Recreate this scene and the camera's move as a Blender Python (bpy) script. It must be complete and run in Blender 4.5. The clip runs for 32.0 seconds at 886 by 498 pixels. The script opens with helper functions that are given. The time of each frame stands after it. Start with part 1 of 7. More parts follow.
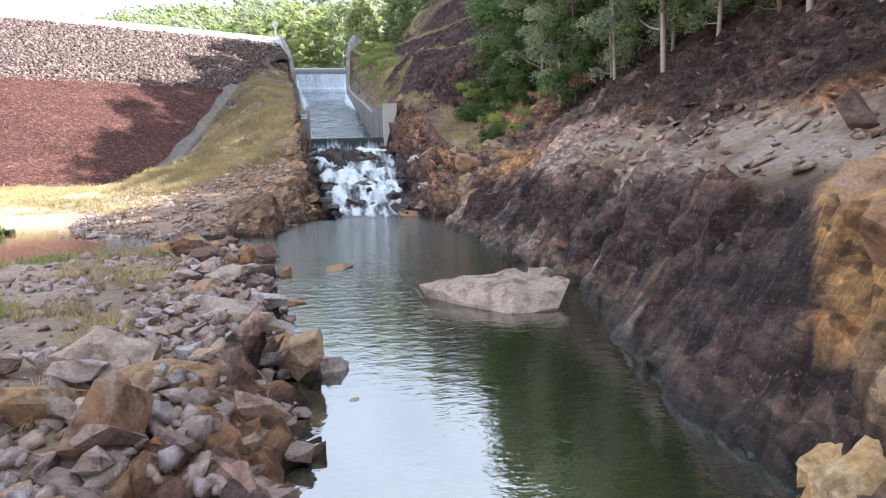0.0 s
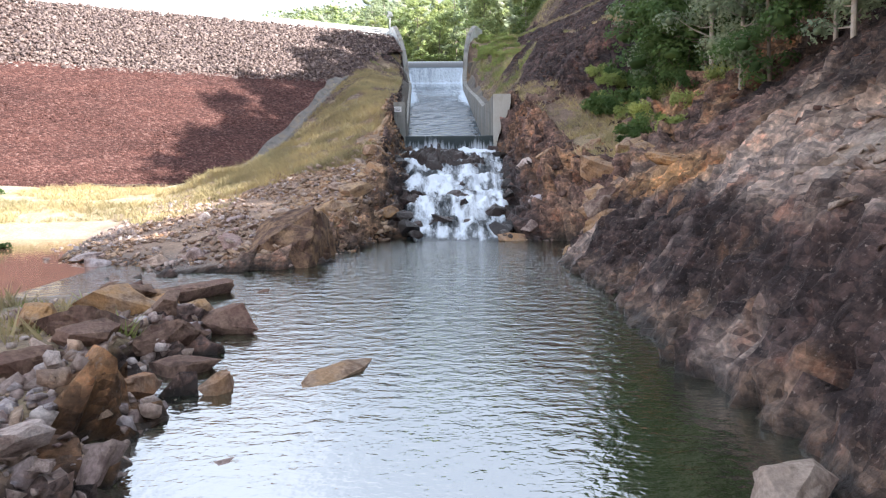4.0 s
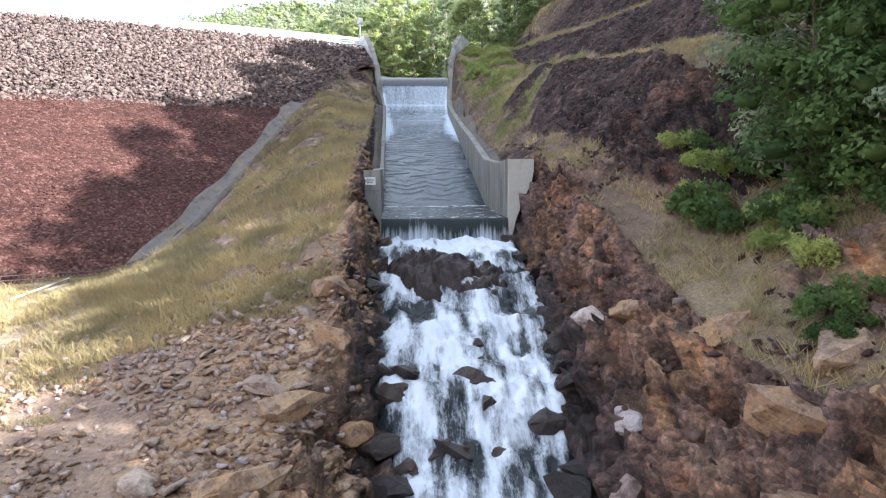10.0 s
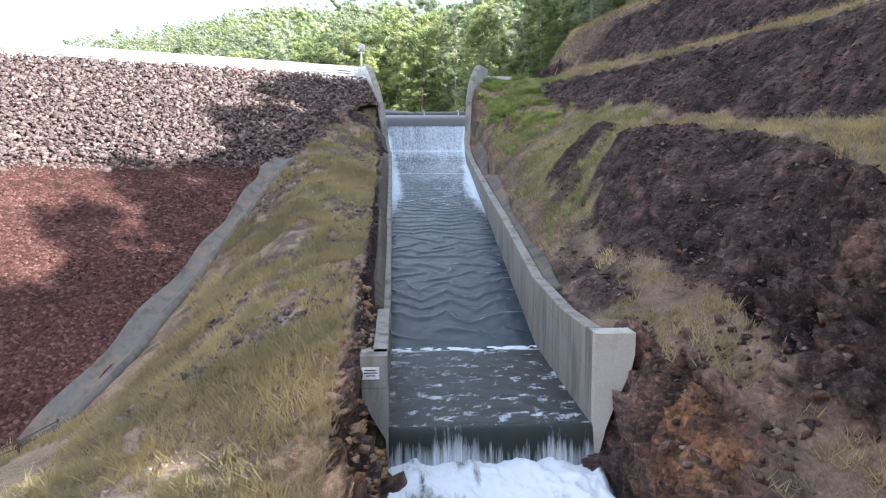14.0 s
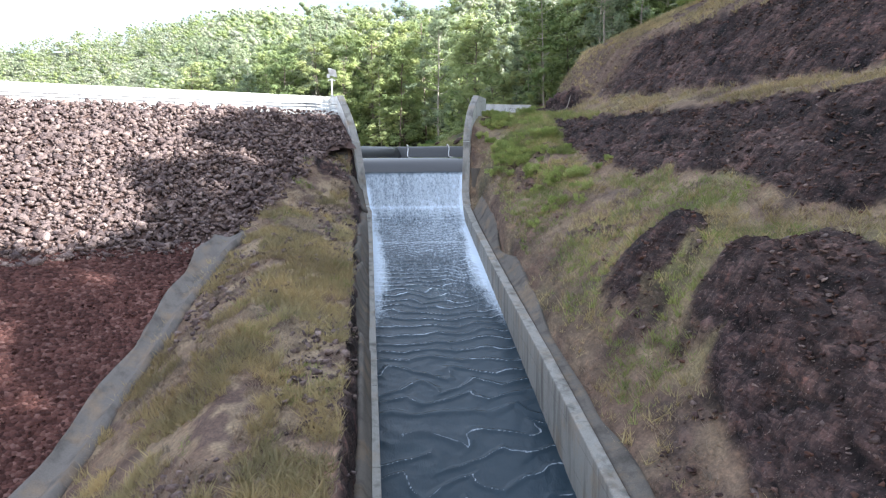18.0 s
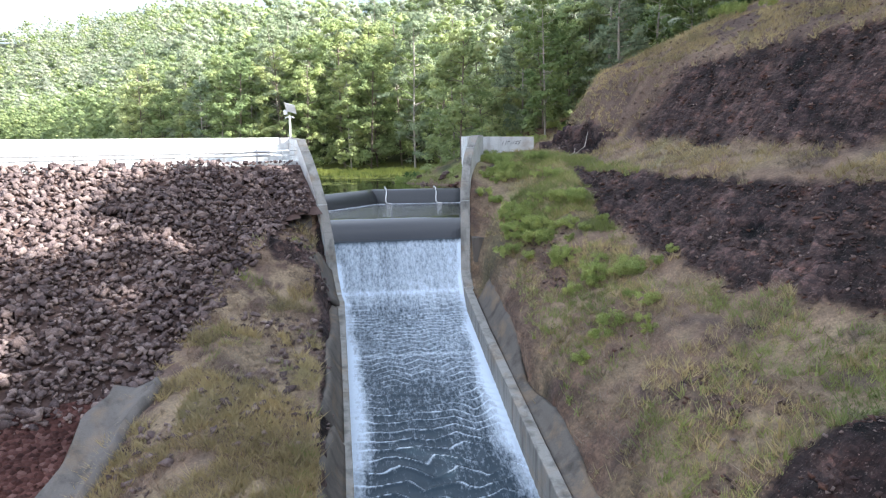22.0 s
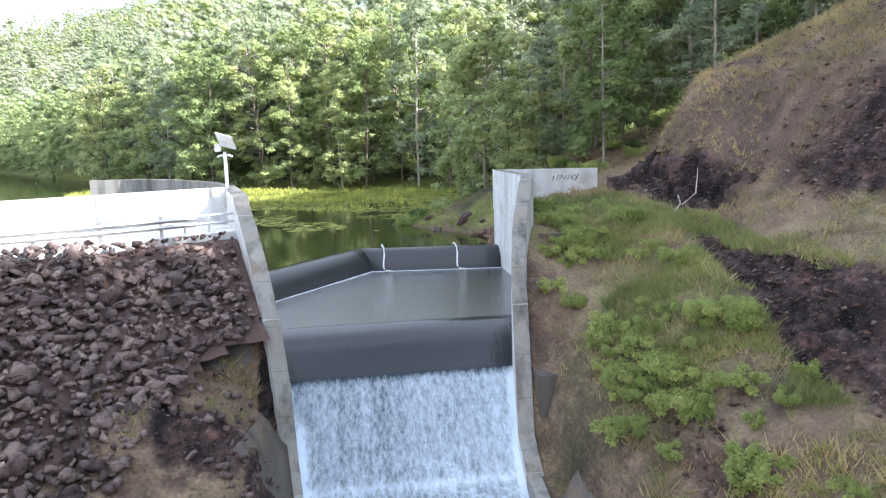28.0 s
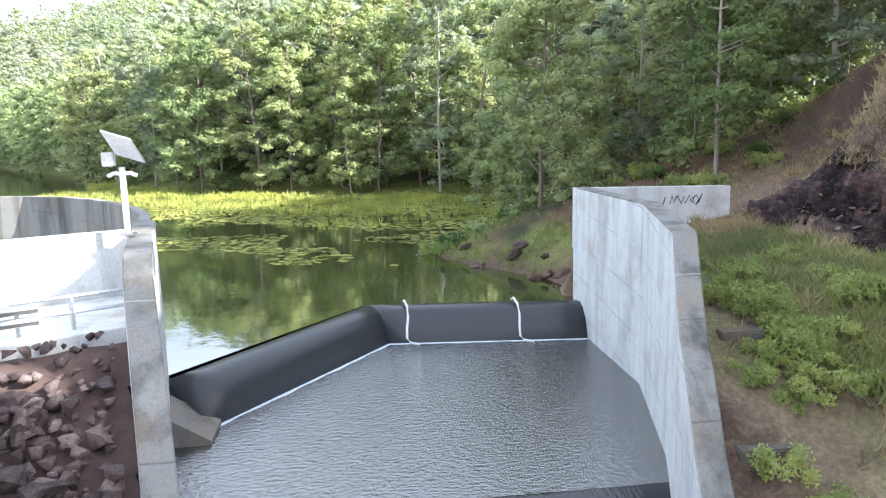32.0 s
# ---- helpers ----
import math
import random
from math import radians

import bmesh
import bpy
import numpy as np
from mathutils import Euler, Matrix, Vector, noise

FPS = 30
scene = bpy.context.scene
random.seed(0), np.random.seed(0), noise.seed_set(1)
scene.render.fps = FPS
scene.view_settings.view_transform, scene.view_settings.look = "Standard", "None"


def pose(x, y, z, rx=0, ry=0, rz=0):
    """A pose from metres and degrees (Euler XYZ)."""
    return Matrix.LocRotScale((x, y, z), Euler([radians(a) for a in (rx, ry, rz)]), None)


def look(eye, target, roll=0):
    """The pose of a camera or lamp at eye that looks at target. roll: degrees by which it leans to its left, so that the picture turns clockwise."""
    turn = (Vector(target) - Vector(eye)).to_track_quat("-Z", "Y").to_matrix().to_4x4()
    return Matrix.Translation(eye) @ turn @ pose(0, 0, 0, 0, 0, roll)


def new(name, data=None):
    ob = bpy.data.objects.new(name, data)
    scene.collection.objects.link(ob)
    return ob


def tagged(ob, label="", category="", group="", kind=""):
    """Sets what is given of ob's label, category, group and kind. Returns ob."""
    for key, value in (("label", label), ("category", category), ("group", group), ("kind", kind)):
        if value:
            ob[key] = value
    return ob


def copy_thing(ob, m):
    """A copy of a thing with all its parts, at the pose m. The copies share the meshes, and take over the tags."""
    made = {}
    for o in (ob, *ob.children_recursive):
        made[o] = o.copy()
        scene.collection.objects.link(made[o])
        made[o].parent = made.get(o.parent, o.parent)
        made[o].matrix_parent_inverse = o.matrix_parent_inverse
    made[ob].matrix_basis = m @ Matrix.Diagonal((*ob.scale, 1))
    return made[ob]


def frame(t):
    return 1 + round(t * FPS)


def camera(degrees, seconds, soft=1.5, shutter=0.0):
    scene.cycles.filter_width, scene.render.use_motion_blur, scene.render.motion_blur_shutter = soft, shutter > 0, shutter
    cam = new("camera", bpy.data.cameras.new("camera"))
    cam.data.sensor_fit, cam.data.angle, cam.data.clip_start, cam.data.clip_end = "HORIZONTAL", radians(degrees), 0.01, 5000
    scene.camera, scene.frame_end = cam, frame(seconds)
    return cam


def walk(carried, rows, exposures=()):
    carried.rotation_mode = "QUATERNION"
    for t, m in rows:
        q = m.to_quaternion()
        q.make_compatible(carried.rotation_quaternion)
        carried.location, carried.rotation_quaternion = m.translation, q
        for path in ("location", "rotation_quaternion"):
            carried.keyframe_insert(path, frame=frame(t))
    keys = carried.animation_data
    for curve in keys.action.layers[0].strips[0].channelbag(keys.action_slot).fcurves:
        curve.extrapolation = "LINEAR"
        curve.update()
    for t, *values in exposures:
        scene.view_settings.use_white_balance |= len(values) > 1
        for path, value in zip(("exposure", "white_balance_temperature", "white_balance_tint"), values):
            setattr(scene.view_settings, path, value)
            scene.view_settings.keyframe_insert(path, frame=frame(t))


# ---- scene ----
cam = camera(64.0, 32.0, 1.2)
EXPO = ((0, 1.85, 6380, 10), (6, 1.76, 6400, 10), (10, 1.74, 6250, 10), (17, 1.72, 6150, 10), (25, 1.84, 6150, 10), (32, 1.9, 6150, 10))
PATH = [
    (0, (-4.170, -60.448, 3.285), (-2.225, -50.720, 2.021), -1.50),
    (0.5, (-3.680, -59.076, 3.296), (-2.183, -49.269, 2.041), -1.37),
    (1, (-3.231, -57.717, 3.297), (-2.140, -47.855, 2.057), -1.24),
    (1.5, (-2.828, -56.363, 3.307), (-2.118, -46.465, 2.079), -1.12),
    (2, (-2.481, -55.003, 3.338), (-1.993, -45.091, 2.113), -0.99),
    (2.5, (-2.187, -53.637, 3.367), (-1.760, -43.727, 2.096), -0.86),
    (4.5, (-1.523, -48.137, 3.276), (-1.429, -38.207, 2.100), -0.39),
    (5, (-1.501, -46.852, 3.493), (-1.548, -36.924, 2.299), -0.29),
    (5.5, (-1.522, -45.614, 3.818), (-1.648, -35.687, 2.615), -0.22),
    (6, (-1.564, -44.426, 4.235), (-1.732, -34.501, 3.032), -0.17),
    (6.5, (-1.641, -43.270, 4.702), (-1.820, -33.347, 3.479), -0.13),
    (7, (-1.757, -42.101, 5.186), (-1.919, -32.178, 3.956), -0.11),
    (7.5, (-1.886, -40.867, 5.657), (-2.027, -30.944, 4.428), -0.09),
    (8, (-1.990, -39.537, 6.098), (-2.042, -29.613, 4.869), -0.09),
    (8.5, (-2.060, -38.130, 6.518), (-1.979, -28.205, 5.293), -0.09),
    (9, (-2.112, -36.692, 6.957), (-1.726, -26.775, 5.732), -0.11),
    (9.5, (-2.163, -35.235, 7.457), (-1.569, -25.331, 6.210), -0.13),
    (10, (-2.212, -33.707, 8.035), (-1.587, -23.807, 6.768), -0.16),
    (10.5, (-2.252, -32.060, 8.674), (-1.630, -22.161, 7.402), -0.19),
    (11, (-2.282, -30.330, 9.346), (-1.673, -20.429, 8.083), -0.22),
    (11.5, (-2.305, -28.596, 10.026), (-1.705, -18.695, 8.754), -0.24),
    (12, (-2.331, -26.898, 10.698), (-1.745, -16.998, 9.415), -0.26),
    (12.5, (-2.371, -25.221, 11.346), (-1.791, -15.321, 10.065), -0.26),
    (13, (-2.425, -23.542, 11.952), (-1.853, -13.640, 10.681), -0.26),
    (13.5, (-2.487, -21.851, 12.508), (-1.916, -11.948, 11.246), -0.25),
    (14, (-2.551, -20.147, 13.028), (-1.981, -10.242, 11.779), -0.24),
    (14.5, (-2.619, -18.419, 13.539), (-2.050, -8.513, 12.297), -0.25),
    (16.5, (-3.158, -11.291, 15.525), (-2.392, -1.396, 14.298), -0.32),
    (17, (-3.365, -9.624, 16.031), (-2.489, 0.261, 14.802), -0.35),
    (17.5, (-3.378, -7.965, 16.554), (-2.444, 1.916, 15.332), -0.40),
    (18, (-3.128, -6.295, 17.187), (-2.193, 3.583, 15.946), -0.48),
    (18.5, (-2.919, -4.648, 17.875), (-1.971, 5.225, 16.602), -0.58),
    (19, (-2.858, -3.023, 18.507), (-1.860, 6.841, 17.203), -0.69),
    (19.5, (-2.878, -1.404, 19.049), (-1.836, 8.453, 17.729), -0.79),
    (20, (-2.928, 0.205, 19.565), (-1.812, 10.053, 18.234), -0.87),
    (20.5, (-3.012, 1.799, 20.119), (-1.810, 11.634, 18.768), -0.94),
    (21, (-3.114, 3.377, 20.704), (-1.834, 13.198, 19.320), -0.98),
    (21.5, (-3.197, 4.943, 21.275), (-1.870, 14.753, 19.863), -1.01),
    (22, (-3.238, 6.496, 21.802), (-1.879, 16.300, 20.377), -1.03),
    (22.5, (-3.230, 8.040, 22.273), (-1.854, 17.843, 20.852), -1.06),
    (23, (-3.171, 9.582, 22.687), (-1.786, 19.383, 21.267), -1.11),
    (23.5, (-3.064, 11.122, 23.045), (-1.685, 20.924, 21.624), -1.18),
    (24, (-2.915, 12.646, 23.338), (-1.548, 22.451, 21.926), -1.28),
    (24.5, (-2.722, 14.131, 23.507), (-1.372, 23.942, 22.116), -1.40),
    (25, (-2.493, 15.577, 23.490), (-1.175, 25.395, 22.127), -1.50),
    (25.5, (-2.283, 17.038, 23.438), (-0.985, 26.862, 22.097), -1.57),
    (27.5, (-1.896, 23.247, 24.152), (-0.587, 33.048, 22.661), -1.67),
    (28, (-1.956, 24.927, 24.219), (-0.591, 34.719, 22.718), -1.67),
    (28.5, (-2.042, 26.634, 24.218), (-0.623, 36.420, 22.726), -1.68),
    (29, (-2.131, 28.373, 24.192), (-0.648, 38.152, 22.718), -1.68),
    (29.5, (-2.248, 30.168, 24.159), (-0.735, 39.946, 22.712), -1.67),
    (30, (-2.375, 31.999, 24.115), (-0.947, 41.793, 22.691), -1.65),
    (30.5, (-2.456, 33.809, 24.078), (-1.075, 43.614, 22.678), -1.61),
    (31, (-2.417, 35.533, 24.096), (-0.996, 45.332, 22.694), -1.54),
    (31.5, (-2.172, 37.102, 24.235), (-0.795, 46.900, 22.782), -1.44),
    (32, (-1.620, 38.453, 24.558), (-0.398, 48.252, 22.982), -1.31),
]
walk(cam, [(t, look(eye, target, roll)) for t, eye, target, roll in PATH], exposures=EXPO)

# ---------------------------------------------------------------- world, sun
SUN_TO = Vector((0.78, -0.40, 0.50)).normalized()
world = bpy.data.worlds.new("sky")
scene.world = world
world.use_nodes = True
wn = world.node_tree.nodes
sky = wn.new("ShaderNodeTexSky")
sky.sky_type = "NISHITA"
sky.sun_disc = False
sky.sun_elevation = math.asin(SUN_TO.z)
sky.sun_rotation = math.atan2(SUN_TO.x, SUN_TO.y)
sky.air_density, sky.dust_density, sky.ozone_density = 1.0, 2.0, 1.0
wn["Background"].inputs["Strength"].default_value = 0.076
# a thin veil of high white cloud over the whole sky
veil = wn.new("ShaderNodeMix")
veil.data_type = "RGBA"
clouds = wn.new("ShaderNodeTexNoise")
clouds.inputs["Scale"].default_value, clouds.inputs["Detail"].default_value = 2.2, 4
thick = wn.new("ShaderNodeMapRange")
thick.inputs["From Min"].default_value, thick.inputs["From Max"].default_value = 0.35, 0.65
thick.inputs["To Min"].default_value, thick.inputs["To Max"].default_value = 0.3, 0.85
sight = wn.new("ShaderNodeTexCoord")
world.node_tree.links.new(sight.outputs["Generated"], clouds.inputs["Vector"])
world.node_tree.links.new(clouds.outputs["Fac"], thick.inputs["Value"])
world.node_tree.links.new(thick.outputs[0], veil.inputs["Factor"])
veil.inputs[7].default_value = (7.9, 8.6, 9.9, 1)
world.node_tree.links.new(sky.outputs["Color"], veil.inputs[6])
world.node_tree.links.new(veil.outputs[2], wn["Background"].inputs["Color"])
sun = new("sun", bpy.data.lights.new("sun", "SUN"))
sun.data.energy, sun.data.angle, sun.data.color = 5.0, radians(0.6), (1.0, 0.96, 0.9)
sun.matrix_world = look(SUN_TO * 200, (0, 0, 0))

# ---------------------------------------------------------------- noise
RNG = np.random.default_rng(7)
LATTICE = RNG.random((64, 64, 64))


def value_noise(x, y, z=0.0):
    """Smooth value noise, 0 to 1, at arrays of places."""
    x, y, z = np.broadcast_arrays(np.asarray(x, float), np.asarray(y, float), np.asarray(z, float))
    i, j, k = np.floor(x).astype(int), np.floor(y).astype(int), np.floor(z).astype(int)
    u, v, w = x - i, y - j, z - k
    u, v, w = u * u * (3 - 2 * u), v * v * (3 - 2 * v), w * w * (3 - 2 * w)
    out = 0.0
    for a in (0, 1):
        for b in (0, 1):
            for c in (0, 1):
                weight = (u if a else 1 - u) * (v if b else 1 - v) * (w if c else 1 - w)
                out = out + weight * LATTICE[(i + a) % 64, (j + b) % 64, (k + c) % 64]
    return out


def fbm(x, y, z=0.0, octaves=4):
    """Sum of octaves, about -1 to 1."""
    total, amp, f = 0.0, 1.0, 1.0
    for n in range(octaves):
        total = total + amp * (2 * value_noise(x * f + 17.3 * n, y * f + 9.1 * n, z * f) - 1)
        amp, f = amp * 0.5, f * 2.03
    return total / 1.6


def ridged(x, y, z=0.0, octaves=3):
    total, amp, f = 0.0, 1.0, 1.0
    for n in range(octaves):
        total = total + amp * (1 - 2 * np.abs(2 * value_noise(x * f + 5.7 * n, y * f + 3.3 * n, z * f) - 1))
        amp, f = amp * 0.5, f * 2.1
    return total / 1.75


def facets(x, y, z, size, seed, tilt=0.8):
    """Angular blocks: every cell of a jittered lattice is a tilted plane with a height of its own."""
    p = np.stack([np.asarray(v, float) / size for v in (x, y, z)], -1)
    cell = np.floor(p).astype(int)
    best, who = np.full(p.shape[:-1], 1e9), np.zeros(p.shape[:-1] + (3,), int)
    near = np.zeros_like(p)
    for a in (-1, 0, 1):
        for b in (-1, 0, 1):
            for c in (-1, 0, 1):
                q = cell + (a, b, c)
                h = LATTICE[(q[..., 0] + seed) % 64, q[..., 1] % 64, q[..., 2] % 64], LATTICE[q[..., 1] % 64, (q[..., 0] + seed) % 64, (q[..., 2] + 31) % 64], LATTICE[q[..., 2] % 64, (q[..., 1] + seed) % 64, q[..., 0] % 64]
                spot = q + np.stack(h, -1)
                d = ((spot - p) ** 2).sum(-1)
                closer = d < best
                best[closer], who[closer], near[closer] = d[closer], q[closer], spot[closer]
    r = [LATTICE[(who[..., 0] * 7 + k + seed) % 64, (who[..., 1] * 5 + 3 * k) % 64, (who[..., 2] * 3 + k) % 64] - 0.5 for k in range(4)]
    return r[0] + tilt * ((p - near) * np.stack(r[1:], -1)).sum(-1) * 2


def step(x, a, b):
    """0 below a, 1 above b, smooth between."""
    t = np.clip((np.asarray(x, float) - a) / (b - a), 0, 1)
    return t * t * (3 - 2 * t)


# ---------------------------------------------------------------- materials
class Nodes:
    """A short way to write node materials."""

    def __init__(self, name):
        self.m = bpy.data.materials.new(name)
        self.m.use_nodes = True
        self.t = self.m.node_tree
        self.bsdf = self.t.nodes["Principled BSDF"]

    def add(self, kind, **sockets):
        n = self.t.nodes.new("ShaderNode" + kind)
        for k, v in sockets.items():
            self.put(n.inputs[k.replace("_", " ")], v)
        return n

    def put(self, socket, v):
        if isinstance(v, bpy.types.NodeSocket):
            self.t.links.new(v, socket)
        else:
            socket.default_value = v

    def coords(self, kind="Object"):
        return self.add("TexCoord").outputs[kind]

    def noise(self, scale, detail=4, rough=0.55, at=None, stretch=None):
        at = at or self.coords()
        if stretch:
            at = self.add("Mapping", Vector=at, Scale=stretch).outputs[0]
        return self.add("TexNoise", Vector=at, Scale=scale, Detail=detail, Roughness=rough).outputs[0]

    def ramp(self, fac, *stops):
        n = self.add("ValToRGB", Fac=fac)
        e = n.color_ramp.elements
        while len(e) < len(stops):
            e.new(0.5)
        for el, (pos, col) in zip(e, stops):
            el.position, el.color = pos, (*col, 1) if len(col) == 3 else col
        return n.outputs[0]

    def mix(self, fac, a, b, blend="MIX"):
        n = self.t.nodes.new("ShaderNodeMix")
        n.data_type, n.blend_type = "RGBA", blend
        self.put(n.inputs["Factor"], fac)
        for s, v in ((n.inputs[6], a), (n.inputs[7], b)):
            self.put(s, (*v, 1) if isinstance(v, tuple) and len(v) == 3 else v)
        return n.outputs[2]

    def math(self, op, a, b=0.5, c=0.0):
        n = self.t.nodes.new("ShaderNodeMath")
        n.operation = op
        for s, v in zip(n.inputs, (a, b, c)):
            self.put(s, v)
        return n.outputs[0]

    def attr(self, name, what="Fac"):
        n = self.add("Attribute")
        n.attribute_name = name
        return n.outputs[what]

    def bump(self, height, strength=0.5, distance=0.05):
        self.put(self.bsdf.inputs["Normal"], self.add("Bump", Height=height, Strength=strength, Distance=distance).outputs[0])

    def done(self, colour, rough=0.8, **more):
        self.put(self.bsdf.inputs["Base Color"], (*colour, 1) if isinstance(colour, tuple) and len(colour) == 3 else colour)
        self.put(self.bsdf.inputs["Roughness"], rough)
        for k, v in more.items():
            self.put(self.bsdf.inputs[k.replace("_", " ")], v)
        return self.m


def ground_material():
    n = Nodes("ground")
    tint = n.attr("tint", "Color")
    fine, coarse = n.noise(9, 8, 0.65), n.noise(1.1, 5)
    col = n.mix(1.0, tint, n.ramp(fine, (0.25, (0.5, 0.5, 0.5)), (0.5, (0.95, 0.95, 0.95)), (0.78, (1.6, 1.5, 1.42))), "MULTIPLY")
    col = n.mix(0.6, col, n.mix(1.0, col, n.ramp(coarse, (0.3, (0.6, 0.55, 0.55)), (0.7, (1.35, 1.35, 1.3))), "MULTIPLY"))
    rocky = n.attr("rocky")
    strata = n.noise(2.6, 7, 0.68, None, (1.0, 0.28, 0.5))
    col = n.mix(rocky, col, n.mix(1.0, col, n.ramp(strata, (0.3, (0.55, 0.53, 0.54)), (0.5, (0.95, 0.95, 0.95)), (0.72, (1.45, 1.4, 1.36))), "MULTIPLY"))
    speck = n.ramp(n.noise(13, 3, 0.6), (0.66, (0, 0, 0)), (0.74, (1, 1, 1)))
    col = n.mix(n.math("MULTIPLY", n.math("MULTIPLY", speck, rocky), 0.5), col, (0.4, 0.35, 0.31))
    crack = n.add("TexVoronoi", Vector=n.coords(), Scale=1.3)
    crack.feature = "DISTANCE_TO_EDGE"
    line = n.math("MULTIPLY", n.ramp(crack.outputs[0], (0.0, (1, 1, 1)), (0.09, (0, 0, 0))), rocky)
    col = n.mix(n.math("MULTIPLY", line, 0.12), col, (0.03, 0.022, 0.02))
    # angular chips, each with a tone of its own
    bent = n.mix(0.08, n.coords(), n.add("TexNoise", Vector=n.coords(), Scale=3.0).outputs["Color"])
    lay = n.add("Mapping", Vector=bent, Rotation=(0.5, 0.35, 0.2), Scale=(1.0, 0.55, 1.5)).outputs[0]
    chip, grit = n.add("TexVoronoi", Vector=lay, Scale=1.9), n.add("TexVoronoi", Vector=lay, Scale=6.5)
    tone = n.math("ADD", n.math("MULTIPLY", n.add("SeparateColor", Color=chip.outputs["Color"]).outputs[0], 0.55), n.math("MULTIPLY", n.add("SeparateColor", Color=grit.outputs["Color"]).outputs[0], 0.6))
    col = n.mix(rocky, col, n.mix(1.0, col, n.ramp(tone, (0.2, (0.5, 0.48, 0.5)), (0.55, (0.92, 0.92, 0.94)), (0.95, (1.65, 1.55, 1.48))), "MULTIPLY"))
    # ribs and stains that run down the dip of the rock
    turned = n.add("Mapping", Vector=bent, Rotation=(0, 0.785, 0)).outputs[0]
    rib = n.noise(2.4, 8, 0.72, turned, (0.22, 1.0, 0.8))
    col = n.mix(rocky, col, n.mix(1.0, col, n.ramp(rib, (0.34, (0.42, 0.4, 0.42)), (0.5, (0.95, 0.94, 0.94)), (0.64, (1.5, 1.44, 1.4))), "MULTIPLY"))
    fleck = n.ramp(n.noise(17, 4, 0.7, turned, (0.5, 1.0, 1.0)), (0.6, (0, 0, 0)), (0.66, (1, 1, 1)))
    col = n.mix(n.math("MULTIPLY", n.math("MULTIPLY", fleck, rocky), 0.4), col, (0.34, 0.27, 0.24))
    rust = n.ramp(n.noise(1.3, 6, 0.7, turned), (0.55, (0, 0, 0)), (0.68, (0.6, 0.6, 0.6)))
    col = n.mix(n.math("MULTIPLY", rust, rocky), col, n.mix(1.0, col, (1.6, 1.1, 0.9), "MULTIPLY"))
    wet = n.attr("wet")
    col = n.mix(n.math("MULTIPLY", wet, 0.8), col, n.mix(1.0, col, (0.25, 0.24, 0.26), "MULTIPLY"))
    h = n.math("ADD", n.math("MULTIPLY", fine, 0.7), n.math("MULTIPLY", n.noise(28, 6, 0.7), 0.35))
    h = n.math("ADD", h, n.math("MULTIPLY", n.math("MULTIPLY", strata, rocky), 2.2))
    h = n.math("ADD", h, n.math("MULTIPLY", n.math("MULTIPLY", rib, rocky), 2.6))
    h = n.math("SUBTRACT", h, n.math("MULTIPLY", n.math("ADD", n.math("MULTIPLY", chip.outputs["Distance"], 1.6), n.math("MULTIPLY", grit.outputs["Distance"], 0.6)), rocky))
    n.bump(n.math("SUBTRACT", h, n.math("MULTIPLY", line, 0.12)), 0.8, 0.13)
    return n.done(col, n.math("SUBTRACT", 0.95, n.math("MULTIPLY", wet, 0.65)), Specular_IOR_Level=0.35)


def rock_material(name, *cols, wet=False, vein_colour=(0.36, 0.28, 0.23)):
    n = Nodes(name)
    rnd = n.add("ObjectInfo").outputs["Random"]
    isl = n.add("NewGeometry").outputs["Random Per Island"]
    pick = n.math("FRACT", n.math("ADD", rnd, isl))
    at = n.coords()
    base = n.ramp(pick, *[(i / max(1, len(cols) - 1), c) for i, c in enumerate(cols)])
    vein = n.noise(2.2, 6, 0.6, at)
    col = n.mix(n.ramp(vein, (0.42, (0, 0, 0)), (0.62, (0.75, 0.75, 0.75))), base, (0.05, 0.04, 0.036) if wet else vein_colour)
    col = n.mix(n.ramp(n.noise(3.1, 5, 0.6, at), (0.5, (0, 0, 0)), (0.66, (0.8, 0.8, 0.8))), col, n.mix(1.0, base, (0.35, 0.3, 0.3), "MULTIPLY"))
    fine = n.noise(16, 8, 0.7, at)
    col = n.mix(1.0, col, n.ramp(fine, (0.25, (0.55, 0.53, 0.52)), (0.75, (1.4, 1.38, 1.35))), "MULTIPLY")
    n.bump(n.math("ADD", fine, n.noise(5, 5, 0.6, at)), 0.8, 0.07)
    return n.done(col, 0.3 if wet else 0.86, Specular_IOR_Level=0.4 if wet else 0.3)


